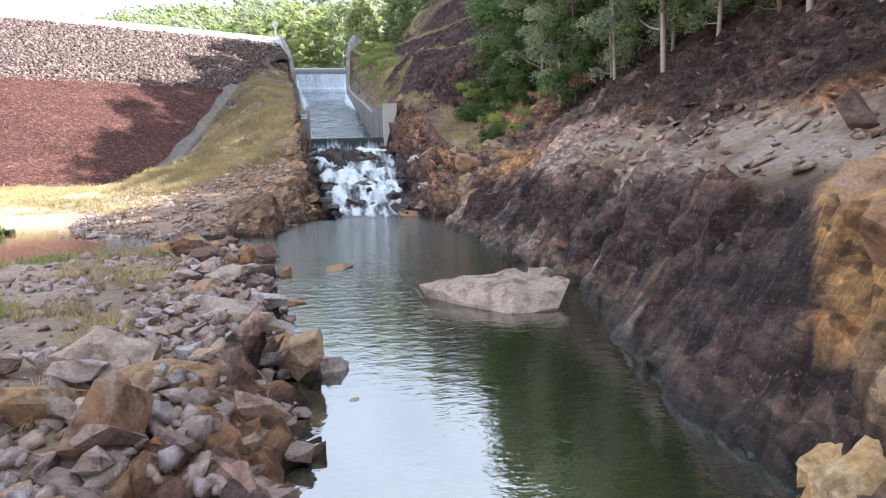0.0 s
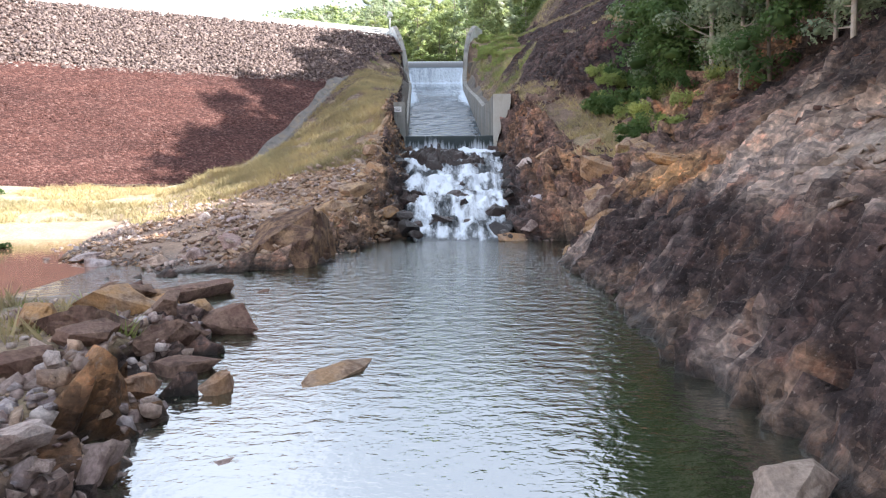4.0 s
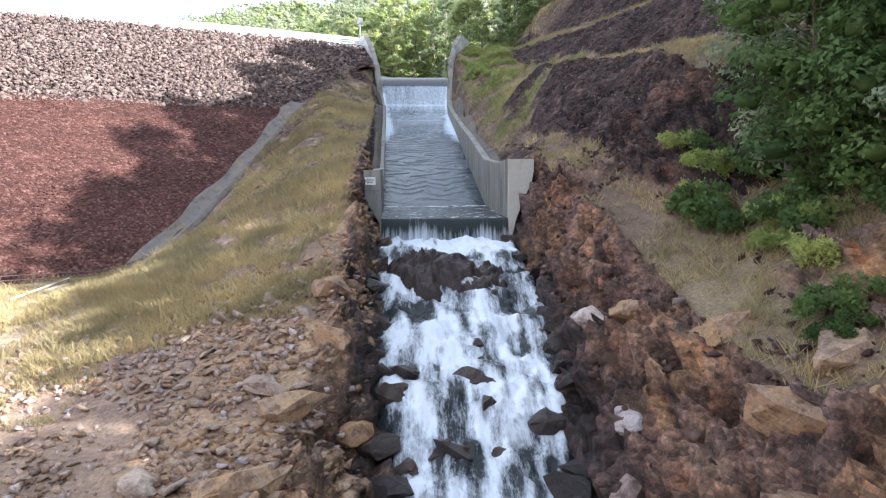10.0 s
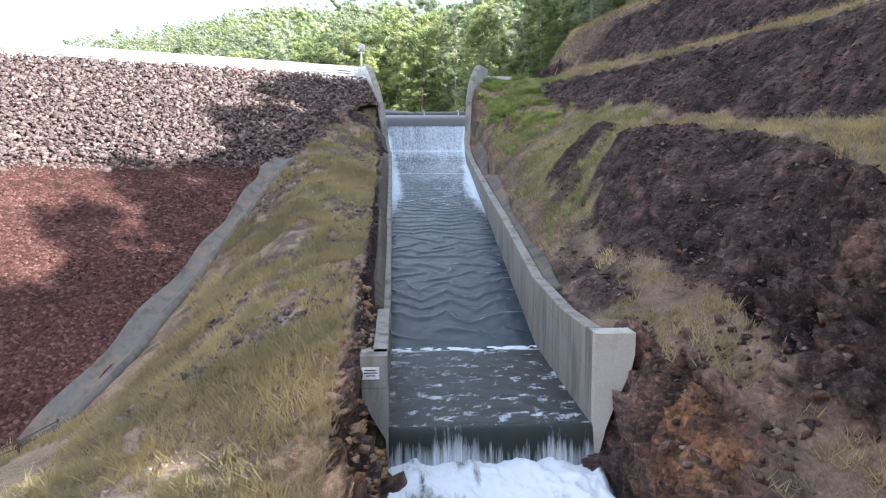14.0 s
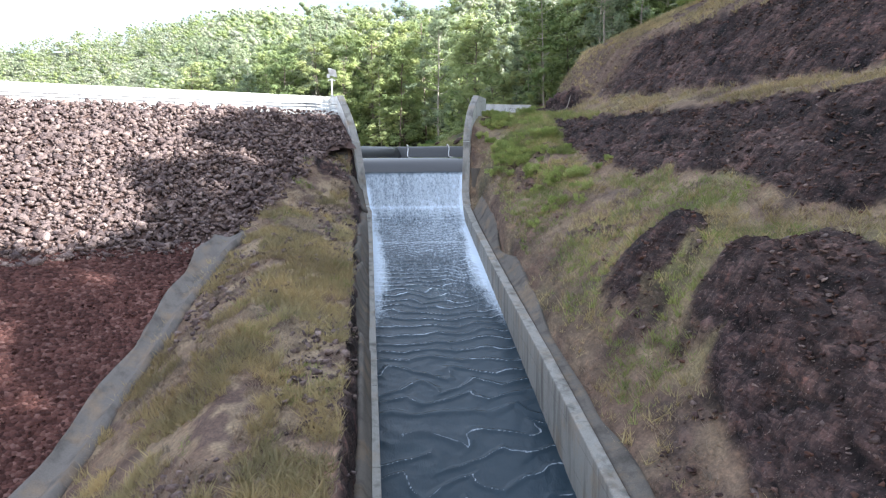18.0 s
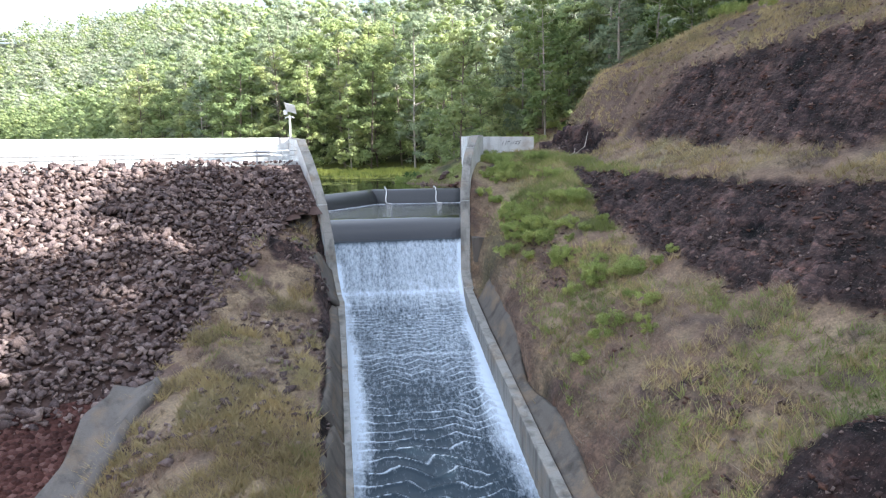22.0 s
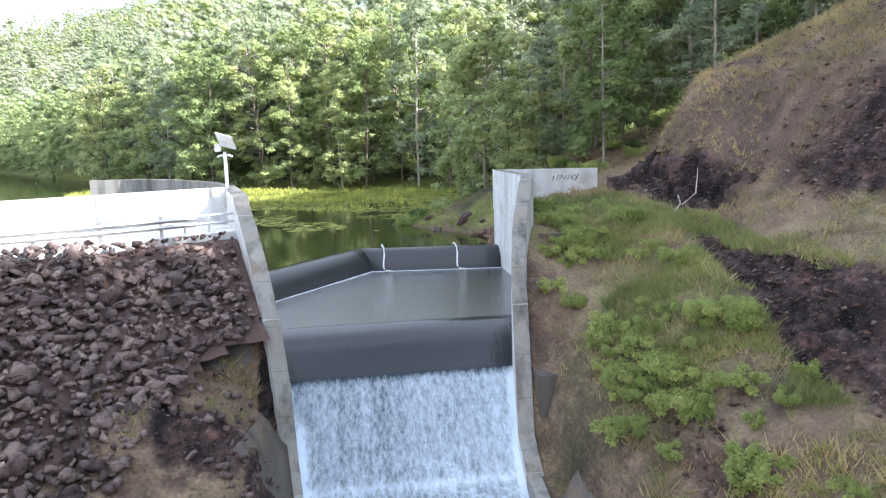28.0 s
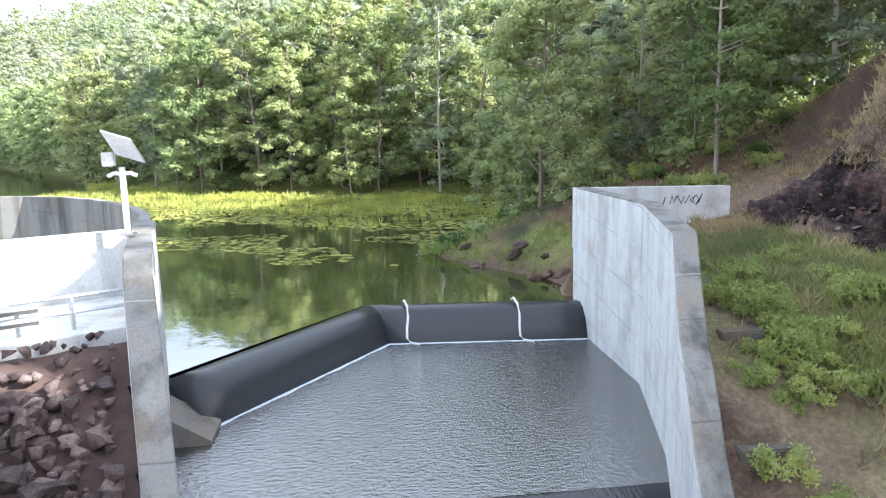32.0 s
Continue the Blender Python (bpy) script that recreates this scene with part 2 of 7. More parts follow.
def concrete_material(name, base, stain=0.5, lifts=0.0):
    n = Nodes(name)
    at = n.coords()
    streak = n.noise(1.6, 6, 0.6, at, (1.0, 1.0, 0.12))
    col = n.mix(n.ramp(streak, (0.48, (0, 0, 0)), (0.7, (stain, stain, stain))), base, tuple(c * 0.28 for c in base))
    patch = n.noise(0.8, 6, 0.65, at)
    col = n.mix(n.ramp(patch, (0.5, (0, 0, 0)), (0.75, (0.5, 0.5, 0.5))), col, (0.33, 0.22, 0.12))
    fine = n.noise(25, 6, 0.6, at)
    col = n.mix(0.5, col, n.mix(1.0, col, n.ramp(fine, (0.3, (0.7, 0.7, 0.7)), (0.7, (1.3, 1.3, 1.3))), "MULTIPLY"))
    height = fine
    if lifts:  # joints between pours, dark and slightly open
        pos = n.add("SeparateXYZ", Vector=at).outputs
        wave = n.math("ADD", pos[2], n.math("MULTIPLY", pos[1], -0.12))
        gap = n.ramp(n.math("ABSOLUTE", n.math("SUBTRACT", n.math("FRACT", n.math("DIVIDE", wave, lifts)), 0.5)), (0.0, (1, 1, 1)), (0.016, (0, 0, 0)))
        gap = n.math("MULTIPLY", gap, n.ramp(n.noise(0.9, 3, 0.5, at), (0.35, (0.1, 0.1, 0.1)), (0.6, (1, 1, 1))))
        col = n.mix(n.math("MULTIPLY", gap, 0.7), col, (0.06, 0.055, 0.05))
        grime = n.noise(0.7, 7, 0.7, at, (1, 1, 0.35))
        col = n.mix(n.ramp(grime, (0.52, (0, 0, 0)), (0.66, (0.45, 0.45, 0.45))), col, tuple(c * 0.45 for c in base))
        height = n.math("SUBTRACT", fine, n.math("MULTIPLY", gap, 1.5))
    n.bump(height, 0.25, 0.02)
    return n.done(col, 0.85, Specular_IOR_Level=0.25)


def water_material(name, deep, ripple, size, rough=0.04, stretch=(1, 1, 1), strength=0.35, ior=1.6, calm=None):
    n = Nodes(name)
    at = n.coords()
    h = n.math("ADD", n.noise(size, 3, 0.5, at, stretch), n.math("MULTIPLY", n.noise(size * 3.4, 2, 0.5, at, stretch), 0.35))
    if calm:  # ripples die away down the pool
        north = n.add("SeparateXYZ", Vector=at).outputs[1]
        strength = n.add("MapRange", Value=north, From_Min=calm[0], From_Max=calm[1], To_Min=calm[2], To_Max=strength).outputs[0]
    n.bump(h, strength, ripple)
    shade = n.mix(n.noise(0.25, 3, 0.5, at), deep, tuple(c * 1.7 for c in deep))
    return n.done(shade, rough, IOR=ior, Specular_IOR_Level=1.0)


def foam_material(name, deep, streak, white=(0.74, 0.8, 0.88), edge=(0.14, 0.66)):
    """Running water: dark where smooth, white where the mask foam says so, broken up by streaks."""
    n = Nodes(name)
    at = n.coords()
    f = n.attr("foam")
    grain = n.noise(7.0, 6, 0.7, at, streak)
    fine = n.noise(22.0, 5, 0.7, at, streak)
    g = n.math("ADD", n.math("MULTIPLY", grain, 0.65), n.math("MULTIPLY", fine, 0.35))
    k = n.math("ADD", n.math("MULTIPLY", f, 1.25), n.math("SUBTRACT", g, 0.62))
    wob = n.mix(0.16, at, n.add("TexNoise", Vector=at, Scale=2.0).outputs["Color"])
    cell = n.add("TexVoronoi", Vector=n.add("Mapping", Vector=wob, Scale=(1.0, 0.75, 0.75)).outputs[0], Scale=5.2)
    tiny = n.add("TexVoronoi", Vector=n.add("Mapping", Vector=wob, Scale=(1.0, 0.6, 0.6)).outputs[0], Scale=12.0)
    tiny.feature = "DISTANCE_TO_EDGE"
    cell.feature = "DISTANCE_TO_EDGE"
    web = n.math("ADD", n.math("MULTIPLY", n.ramp(cell.outputs[0], (0.0, (1, 1, 1)), (0.3, (0, 0, 0))), 0.7), n.math("MULTIPLY", n.ramp(tiny.outputs[0], (0.0, (1, 1, 1)), (0.4, (0, 0, 0))), 0.45))
    net = n.math("MULTIPLY", web, n.attr("net"))
    k = n.math("ADD", k, n.math("MULTIPLY", net, n.math("MULTIPLY", n.noise(1.6, 3, 0.5, at, streak), 0.24)))
    k = n.ramp(k, (edge[0], (0, 0, 0)), (edge[1], (1, 1, 1)))
    col = n.mix(k, deep, white)
    n.bump(n.math("ADD", g, k), 0.5, 0.06)
    return n.done(col, n.math("ADD", 0.08, n.math("MULTIPLY", k, 0.5)), IOR=1.33, Specular_IOR_Level=0.32)


def leaf_material(name, a, b, c):
    n = Nodes(name)
    local = n.math("ADD", n.math("MULTIPLY", n.add("ObjectInfo").outputs["Random"], 0.5), n.math("MULTIPLY", n.add("NewGeometry").outputs["Random Per Island"], 0.18))
    rnd = n.math("ADD", local, n.math("MULTIPLY", n.math("SUBTRACT", n.noise(0.16, 1, 0.5), 0.38), 0.9))
    col = n.ramp(rnd, (0.05, a), (0.45, b), (0.85, c))
    big = n.noise(0.35, 2, 0.5)
    col = n.mix(0.7, col, n.mix(1.0, col, n.ramp(big, (0.3, (0.6, 0.65, 0.6)), (0.7, (1.4, 1.3, 1.1))), "MULTIPLY"))
    n.done(col, 0.6, Specular_IOR_Level=0.25)
    tr = n.add("BsdfTranslucent", Color=col)
    mixer = n.add("MixShader", Fac=0.42)
    n.t.links.new(n.bsdf.outputs[0], mixer.inputs[1])
    n.t.links.new(tr.outputs[0], mixer.inputs[2])
    n.t.links.new(mixer.outputs[0], n.t.nodes["Material Output"].inputs["Surface"])
    return n.m


def plain_material(name, col, rough=0.6, metal=0.0, grain=20):
    n = Nodes(name)
    g = n.noise(grain, 5, 0.6)
    c = n.mix(0.6, col, n.mix(1.0, col, n.ramp(g, (0.3, (0.65, 0.65, 0.65)), (0.7, (1.3, 1.3, 1.3))), "MULTIPLY"))
    n.bump(g, 0.15, 0.01)
    return n.done(c, rough, Metallic=metal)


M_GROUND = ground_material()
M_ROCK = rock_material("bank_rock", (0.26, 0.185, 0.175), (0.46, 0.36, 0.33), (0.55, 0.39, 0.28), (0.45, 0.41, 0.44), (0.66, 0.58, 0.55), (0.35, 0.24, 0.225), (0.54, 0.5, 0.53), vein_colour=(0.42, 0.33, 0.29))
M_RIPRAP = rock_material("riprap_rock", (0.06, 0.044, 0.047), (0.13, 0.096, 0.096), (0.31, 0.24, 0.215), (0.09, 0.067, 0.07), (0.19, 0.145, 0.14), (0.4, 0.325, 0.3), vein_colour=(0.2, 0.155, 0.15))
M_CUT = rock_material("cut_rock", (0.04, 0.028, 0.03), (0.085, 0.055, 0.052), (0.06, 0.04, 0.042), (0.15, 0.07, 0.045), (0.3, 0.24, 0.22), (0.05, 0.034, 0.034), vein_colour=(0.11, 0.07, 0.065))
M_GORGE = rock_material("gorge_rock", (0.07, 0.055, 0.06), (0.11, 0.085, 0.088), (0.16, 0.12, 0.115), (0.22, 0.16, 0.14), (0.09, 0.072, 0.08), (0.26, 0.17, 0.11), vein_colour=(0.2, 0.15, 0.13))
M_PALE = rock_material("pale_rock", (0.44, 0.34, 0.28), (0.5, 0.41, 0.35), (0.38, 0.29, 0.25))
M_OCHRE = rock_material("ochre_rock", (0.42, 0.24, 0.11), (0.48, 0.33, 0.2), (0.34, 0.19, 0.11))
M_WETROCK = rock_material("wet_rock", (0.016, 0.012, 0.012), (0.04, 0.026, 0.022), (0.024, 0.019, 0.02), wet=True)
M_CREAM = rock_material("cream_rock", (0.68, 0.5, 0.29), (0.55, 0.35, 0.16), vein_colour=(0.72, 0.6, 0.42))
M_WALL = concrete_material("wall_concrete", (0.29, 0.285, 0.265), 0.85, 1.2)
M_PIER = concrete_material("pier_concrete", (0.5, 0.49, 0.45), 0.6)
M_WHITE = concrete_material("pale_concrete", (0.7, 0.71, 0.7), 0.35)
M_TALL = concrete_material("tall_wall_concrete", (0.7, 0.72, 0.72), 0.3, 1.25)
M_APRON = concrete_material("apron_concrete", (0.24, 0.22, 0.2), 0.5)
M_POOL = water_material("pool_water", (0.014, 0.018, 0.01), 0.09, 2.3, 0.03, (1, 1.5, 1), 0.62, 2.85, (-50, -24, 0.08))
M_LAKE = water_material("lake_water", (0.034, 0.042, 0.012), 0.02, 1.2, 0.03, ior=2.9)
M_UPPER = water_material("basin_water", (0.03, 0.03, 0.028), 0.045, 5.5, 0.06, (1, 1.7, 1), 0.7, 2.25)
M_CHUTE = foam_material("chute_water", (0.026, 0.044, 0.06), (1, 0.35, 0.35), (0.66, 0.76, 0.87))
M_CREST = water_material("crest_water", (0.01, 0.011, 0.014), 0.03, 3.0, 0.07, (3, 0.25, 0.25), 0.35, 1.36)
M_FALL = foam_material("fall_water", (0.03, 0.036, 0.04), (2.2, 0.5, 0.5), edge=(0.16, 0.56))
M_CURTAIN = foam_material("curtain_water", (0.03, 0.04, 0.04), (2.5, 1, 0.12))
M_BAG = plain_material("black_rubber", (0.04, 0.042, 0.046), 0.3)
M_STEEL = plain_material("galvanised_steel", (0.55, 0.56, 0.57), 0.45, 0.8)
M_WHITEPAINT = plain_material("white_paint", (0.8, 0.8, 0.8), 0.5)
M_BARK = plain_material("bark", (0.2, 0.16, 0.13), 0.9, 0, 6)
M_PALEBARK = plain_material("pale_bark", (0.4, 0.36, 0.31), 0.85, 0, 5)
M_LEAF = leaf_material("leaves", (0.075, 0.14, 0.055), (0.135, 0.22, 0.08), (0.21, 0.3, 0.115))
# Darker leaf copy for ridge trees: their shade is put into the colour.
M_LEAF_SHADED = leaf_material("shaded_ridge_leaves", (0.13, 0.2, 0.085), (0.22, 0.3, 0.125), (0.32, 0.39, 0.175))
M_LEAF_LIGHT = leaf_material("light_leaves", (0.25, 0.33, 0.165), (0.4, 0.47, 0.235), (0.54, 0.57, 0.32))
# Haze is painted here: bluer grey leaves, and still paler far leaves.
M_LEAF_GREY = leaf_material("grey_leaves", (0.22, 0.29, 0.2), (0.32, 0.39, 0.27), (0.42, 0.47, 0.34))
M_LEAF_HAZED = leaf_material("hazed_far_leaves", (0.33, 0.38, 0.31), (0.42, 0.46, 0.37), (0.5, 0.53, 0.43))
M_STRAW = leaf_material("dry_grass", (0.31, 0.25, 0.15), (0.47, 0.4, 0.24), (0.66, 0.58, 0.36))
M_DEAD = leaf_material("withered_grass", (0.15, 0.115, 0.095), (0.25, 0.195, 0.165), (0.36, 0.3, 0.25))
M_BUSH = leaf_material("bush_leaves", (0.28, 0.36, 0.13), (0.41, 0.48, 0.18), (0.52, 0.56, 0.24))
M_GREENGRASS = leaf_material("green_grass", (0.2, 0.24, 0.09), (0.3, 0.34, 0.14), (0.4, 0.41, 0.2))
M_MARSH = leaf_material("marsh_grass", (0.34, 0.38, 0.1), (0.46, 0.48, 0.15), (0.56, 0.54, 0.22))


# ---------------------------------------------------------------- mesh helpers
def mesh_object(name, verts, faces, material, parent=None, smooth=False, attrs=None, colours=None):
    me = bpy.data.meshes.new(name)
    if isinstance(faces, np.ndarray):
        verts = np.asarray(verts, np.float32)
        k = faces.shape[1]
        me.vertices.add(len(verts))
        me.vertices.foreach_set("co", verts.ravel())
        me.loops.add(faces.size)
        me.loops.foreach_set("vertex_index", faces.astype(np.int32).ravel())
        me.polygons.add(len(faces))
        me.polygons.foreach_set("loop_start", np.arange(0, faces.size, k, dtype=np.int32))
        me.update(calc_edges=True)
    else:
        me.from_pydata([tuple(v) for v in verts], [], faces)
    me.materials.append(material)
    for key, values in (attrs or {}).items():
        me.attributes.new(key, "FLOAT", "POINT").data.foreach_set("value", np.asarray(values, np.float32).ravel())
    if colours is not None:
        rgba = np.c_[colours, np.ones(len(colours))].astype(np.float32)
        me.attributes.new("tint", "FLOAT_COLOR", "POINT").data.foreach_set("color", rgba.ravel())
    if smooth:
        me.polygons.foreach_set("use_smooth", np.ones(len(me.polygons), bool))
    ob = new(name, me)
    if parent:
        ob.parent = parent
    return ob


def part(name, bm, material, parent, label=""):
    """Links a bmesh as one mesh object under a thing or a part."""
    me = bpy.data.meshes.new(name)
    bm.to_mesh(me)
    bm.free()
    me.materials.append(material)
    ob = new(name, me)
    if parent:
        ob.parent = parent
    return tagged(ob, label)


def grid_faces(rows, cols):
    i = np.arange(rows - 1)[:, None] * cols + np.arange(cols - 1)[None]
    return np.stack([i, i + 1, i + cols + 1, i + cols], -1).reshape(-1, 4)


def box_bm(size, at=(0, 0, 0), bevel=0.0, turn=None):
    bm = bmesh.new()
    bmesh.ops.create_cube(bm, size=1)
    bmesh.ops.scale(bm, vec=size, verts=bm.verts)
    if bevel:
        bmesh.ops.bevel(bm, geom=bm.edges[:], offset=bevel, segments=2, affect="EDGES")
    if turn:
        bmesh.ops.transform(bm, matrix=turn, verts=bm.verts)
    bmesh.ops.translate(bm, vec=at, verts=bm.verts)
    return bm


def tube_bm(points, radius, sides=8, taper=1.0):
    """A round bar along points."""
    bm = bmesh.new()
    pts = [Vector(p) for p in points]
    rings = []
    for n, p in enumerate(pts):
        d = (pts[min(n + 1, len(pts) - 1)] - pts[max(n - 1, 0)]).normalized()
        a = d.orthogonal().normalized()
        b = d.cross(a)
        r = radius * (1 + (taper - 1) * n / (len(pts) - 1))
        rings.append([bm.verts.new(p + r * (math.cos(t) * a + math.sin(t) * b)) for t in (2 * math.pi * k / sides for k in range(sides))])
    for lo, hi in zip(rings, rings[1:]):
        for k in range(sides):
            bm.faces.new((lo[k], lo[(k + 1) % sides], hi[(k + 1) % sides], hi[k]))
    bm.faces.new(rings[0][::-1]), bm.faces.new(rings[-1])
    return bm


# ---------------------------------------------------------------- the plan
# x across the spillway, y up the valley from the sill, z from the lower pool.
LAKE_Z, UPPER_Z, SILL_Z = 18.45, 17.42, 5.2
DAM_FOOT, DAM_OUT, DAM_SLOPE, DAM_TOP = np.array([-7.6, 50.9]), np.array([0.485, -0.875]), 0.62, 21.2
DAM_ALONG = np.array([-0.875, -0.485])


def dam_face(x, y):
    return DAM_TOP - DAM_SLOPE * ((x - DAM_FOOT[0]) * DAM_OUT[0] + (y - DAM_FOOT[1]) * DAM_OUT[1])


def chute_z(y):
    return np.interp(y, [-0.1, 0, 9, 44, 48.6, 49.4, 50.2, 51.4, 70], [4.1, 5.2, 5.2, 12.85, 16.25, 16.85, 17.2, UPPER_Z, UPPER_Z])


def half_width(y, side=1):
    """Distance of a side wall's inner face from the axis."""
    if side > 0:
        return np.interp(y, [0, 46, 48.8, 50.6, 52.5, 57, 63.5], [3.0, 3.25, 3.75, 4.25, 5.0, 6.25, 6.35])
    return np.interp(y, [0, 44, 47, 49, 52, 57, 63.5], [3.0, 3.4, 3.85, 4.45, 5.38, 6.6, 7.2])


def across(u, y):
    """x between the two walls for u from -1 to 1."""
    return np.where(u < 0, u * (half_width(y, -1) + 0.05), u * (half_width(y) + 0.05))


def wall_top(y, side):
    low = np.interp(y, [0, 4, 10, 20, 30, 40, 45], [8.0, 7.8, 8.0, 9.7, 11.2, 12.9, 14.0]) if side > 0 else np.interp(y, [0, 6, 8, 45], [7.5, 7.5, 6.2, 13.9])
    high = np.interp(y, [45, 46.2, 47.2, 48.2, 49.5, 51, 52.5, 57], [14.0, 14.9, 16.8, 18.6, 20.1, 21.4, 22.45, 22.6])
    return np.where(y < 45, low, high)


# Break lines of the land, from the water outwards: rows of y, x, z.
RIGHT = [
    [(-75, -1.6, -0.8), (-57, -1.8, -0.8), (-54.3, -1.5, -0.8), (-53.3, -0.8, -0.8), (-51.6, 0.1, -0.8), (-49, 0.8, -0.8), (-45, 1.9, -0.8), (-41, 2.3, -0.8), (-37, 2.0, -0.8), (-33, 2.2, -0.8), (-25.5, 2.4, -0.8), (-22.6, 4.0, -0.8), (-20.8, 4.8, -0.7), (-18.4, 2.0, -0.5), (-15, 2.3, 1.2), (-8, 2.9, 2.8), (-1, 3.1, 3.6), (0, 3.15, 4.4), (0.6, 3.5, 6.4)],
    [(-75, 1.2, 2.3), (-57, 1.3, 2.5), (-54.3, 1.8, 2.6), (-51.7, 2.5, 2.6), (-48, 3.6, 2.7), (-43, 4.5, 2.8), (-39, 4.5, 2.9), (-33, 5.3, 2.6), (-26, 5.4, 2.6), (-22, 5.9, 2.9), (-18.4, 5.3, 3.6), (-14, 5.3, 4.5), (-10, 4.9, 5.9), (-5, 4.6, 6.4), (0.6, 4.6, 7.9), (10, 6.0, 9.2), (16, 6.8, 10.8), (22, 6.2, 12.0), (30, 5.2, 13.0), (38, 4.7, 14.3), (45, 5.3, 17.4), (52, 7.2, 20.6), (63, 7.6, 20.9)],
    [(-75, 4.4, 4.0), (-56, 4.6, 4.0), (-51, 5.6, 3.8), (-42, 6.6, 4.1), (-33, 7.3, 4.4), (-24, 7.6, 3.9), (-18, 7.4, 4.4), (-10, 8.0, 6.0), (-4, 7.0, 8.1), (2, 7.6, 8.9), (10, 8.4, 12.5), (16, 8.7, 13.9), (22, 8.8, 14.2), (28, 8.4, 14.6), (36, 8.0, 15.8), (45, 9.4, 19.7), (52, 10.4, 20.9), (63, 10.2, 21.2)],
    [(-75, 11, 7.0), (-52, 11, 7.5), (-40, 11, 7.6), (-30, 11.5, 7.2), (-20, 11, 6.6), (-10, 11, 7.4), (-3, 10.9, 11.6), (4, 11.6, 13.9), (12, 12.0, 14.3), (18, 12.6, 14.9), (21, 11.8, 15.5), (25, 11.8, 16.0), (28, 10.9, 16.0), (32, 10.3, 16.0), (36.5, 9.7, 16.4), (41, 10.0, 17.8), (45, 10.5, 19.2), (49, 11.0, 20.0), (52, 12.0, 20.8), (63, 12.2, 21.4)],
    [(-75, 17, 12), (-40, 17, 12), (-20, 16, 10.5), (-10, 15, 10.8), (-3, 14, 12.9), (4, 14.4, 14.2), (12, 14.6, 14.6), (18, 13.4, 15.4), (21, 12.4, 15.8), (25, 12.4, 16.4), (28, 11.5, 16.5), (32, 10.9, 16.5), (36.5, 10.3, 16.9), (41, 10.6, 18.2), (45, 11.1, 19.6), (49, 11.4, 20.2), (52, 12.6, 21.0), (63, 12.6, 21.7)],
    [(-75, 26, 20), (-40, 26, 20), (-12, 23, 17), (-3, 21, 18.6), (4, 20.4, 20.6), (18, 19.8, 20.6), (25, 18.2, 20.6), (31.6, 16.5, 20.5), (38, 14.4, 20.4), (45, 12.7, 20.4), (50, 11.8, 20.5), (52, 13.0, 21.1), (60, 13.0, 22.0), (68, 20, 24)],
    [(-75, 40, 30), (-40, 40, 30), (-12, 30, 23), (-3, 26, 21.5), (4, 23.8, 21.2), (18, 22.8, 21.3), (28, 20.2, 21.3), (35.7, 18.5, 21.4), (40, 17.3, 21.5), (45, 15.9, 21.6), (48.5, 15.0, 21.8), (52, 14.6, 22.2), (60, 13.8, 23.4), (68, 25, 26)],
    [(-75, 70, 50), (-40, 65, 48), (-12, 44, 35), (-3, 36, 30), (4, 31, 29), (18, 30, 29), (28, 27.2, 28.6), (34, 25.6, 28.4), (40, 23.6, 28.0), (45, 21.5, 27.6), (52, 17.6, 26.8), (60, 16.4, 27.0), (64, 17.5, 27.0), (68, 34, 29)],
    [(-75, 160, 85), (-12, 130, 80), (18, 90, 62), (45, 80, 56), (60, 82, 56), (68, 90, 56)],
]
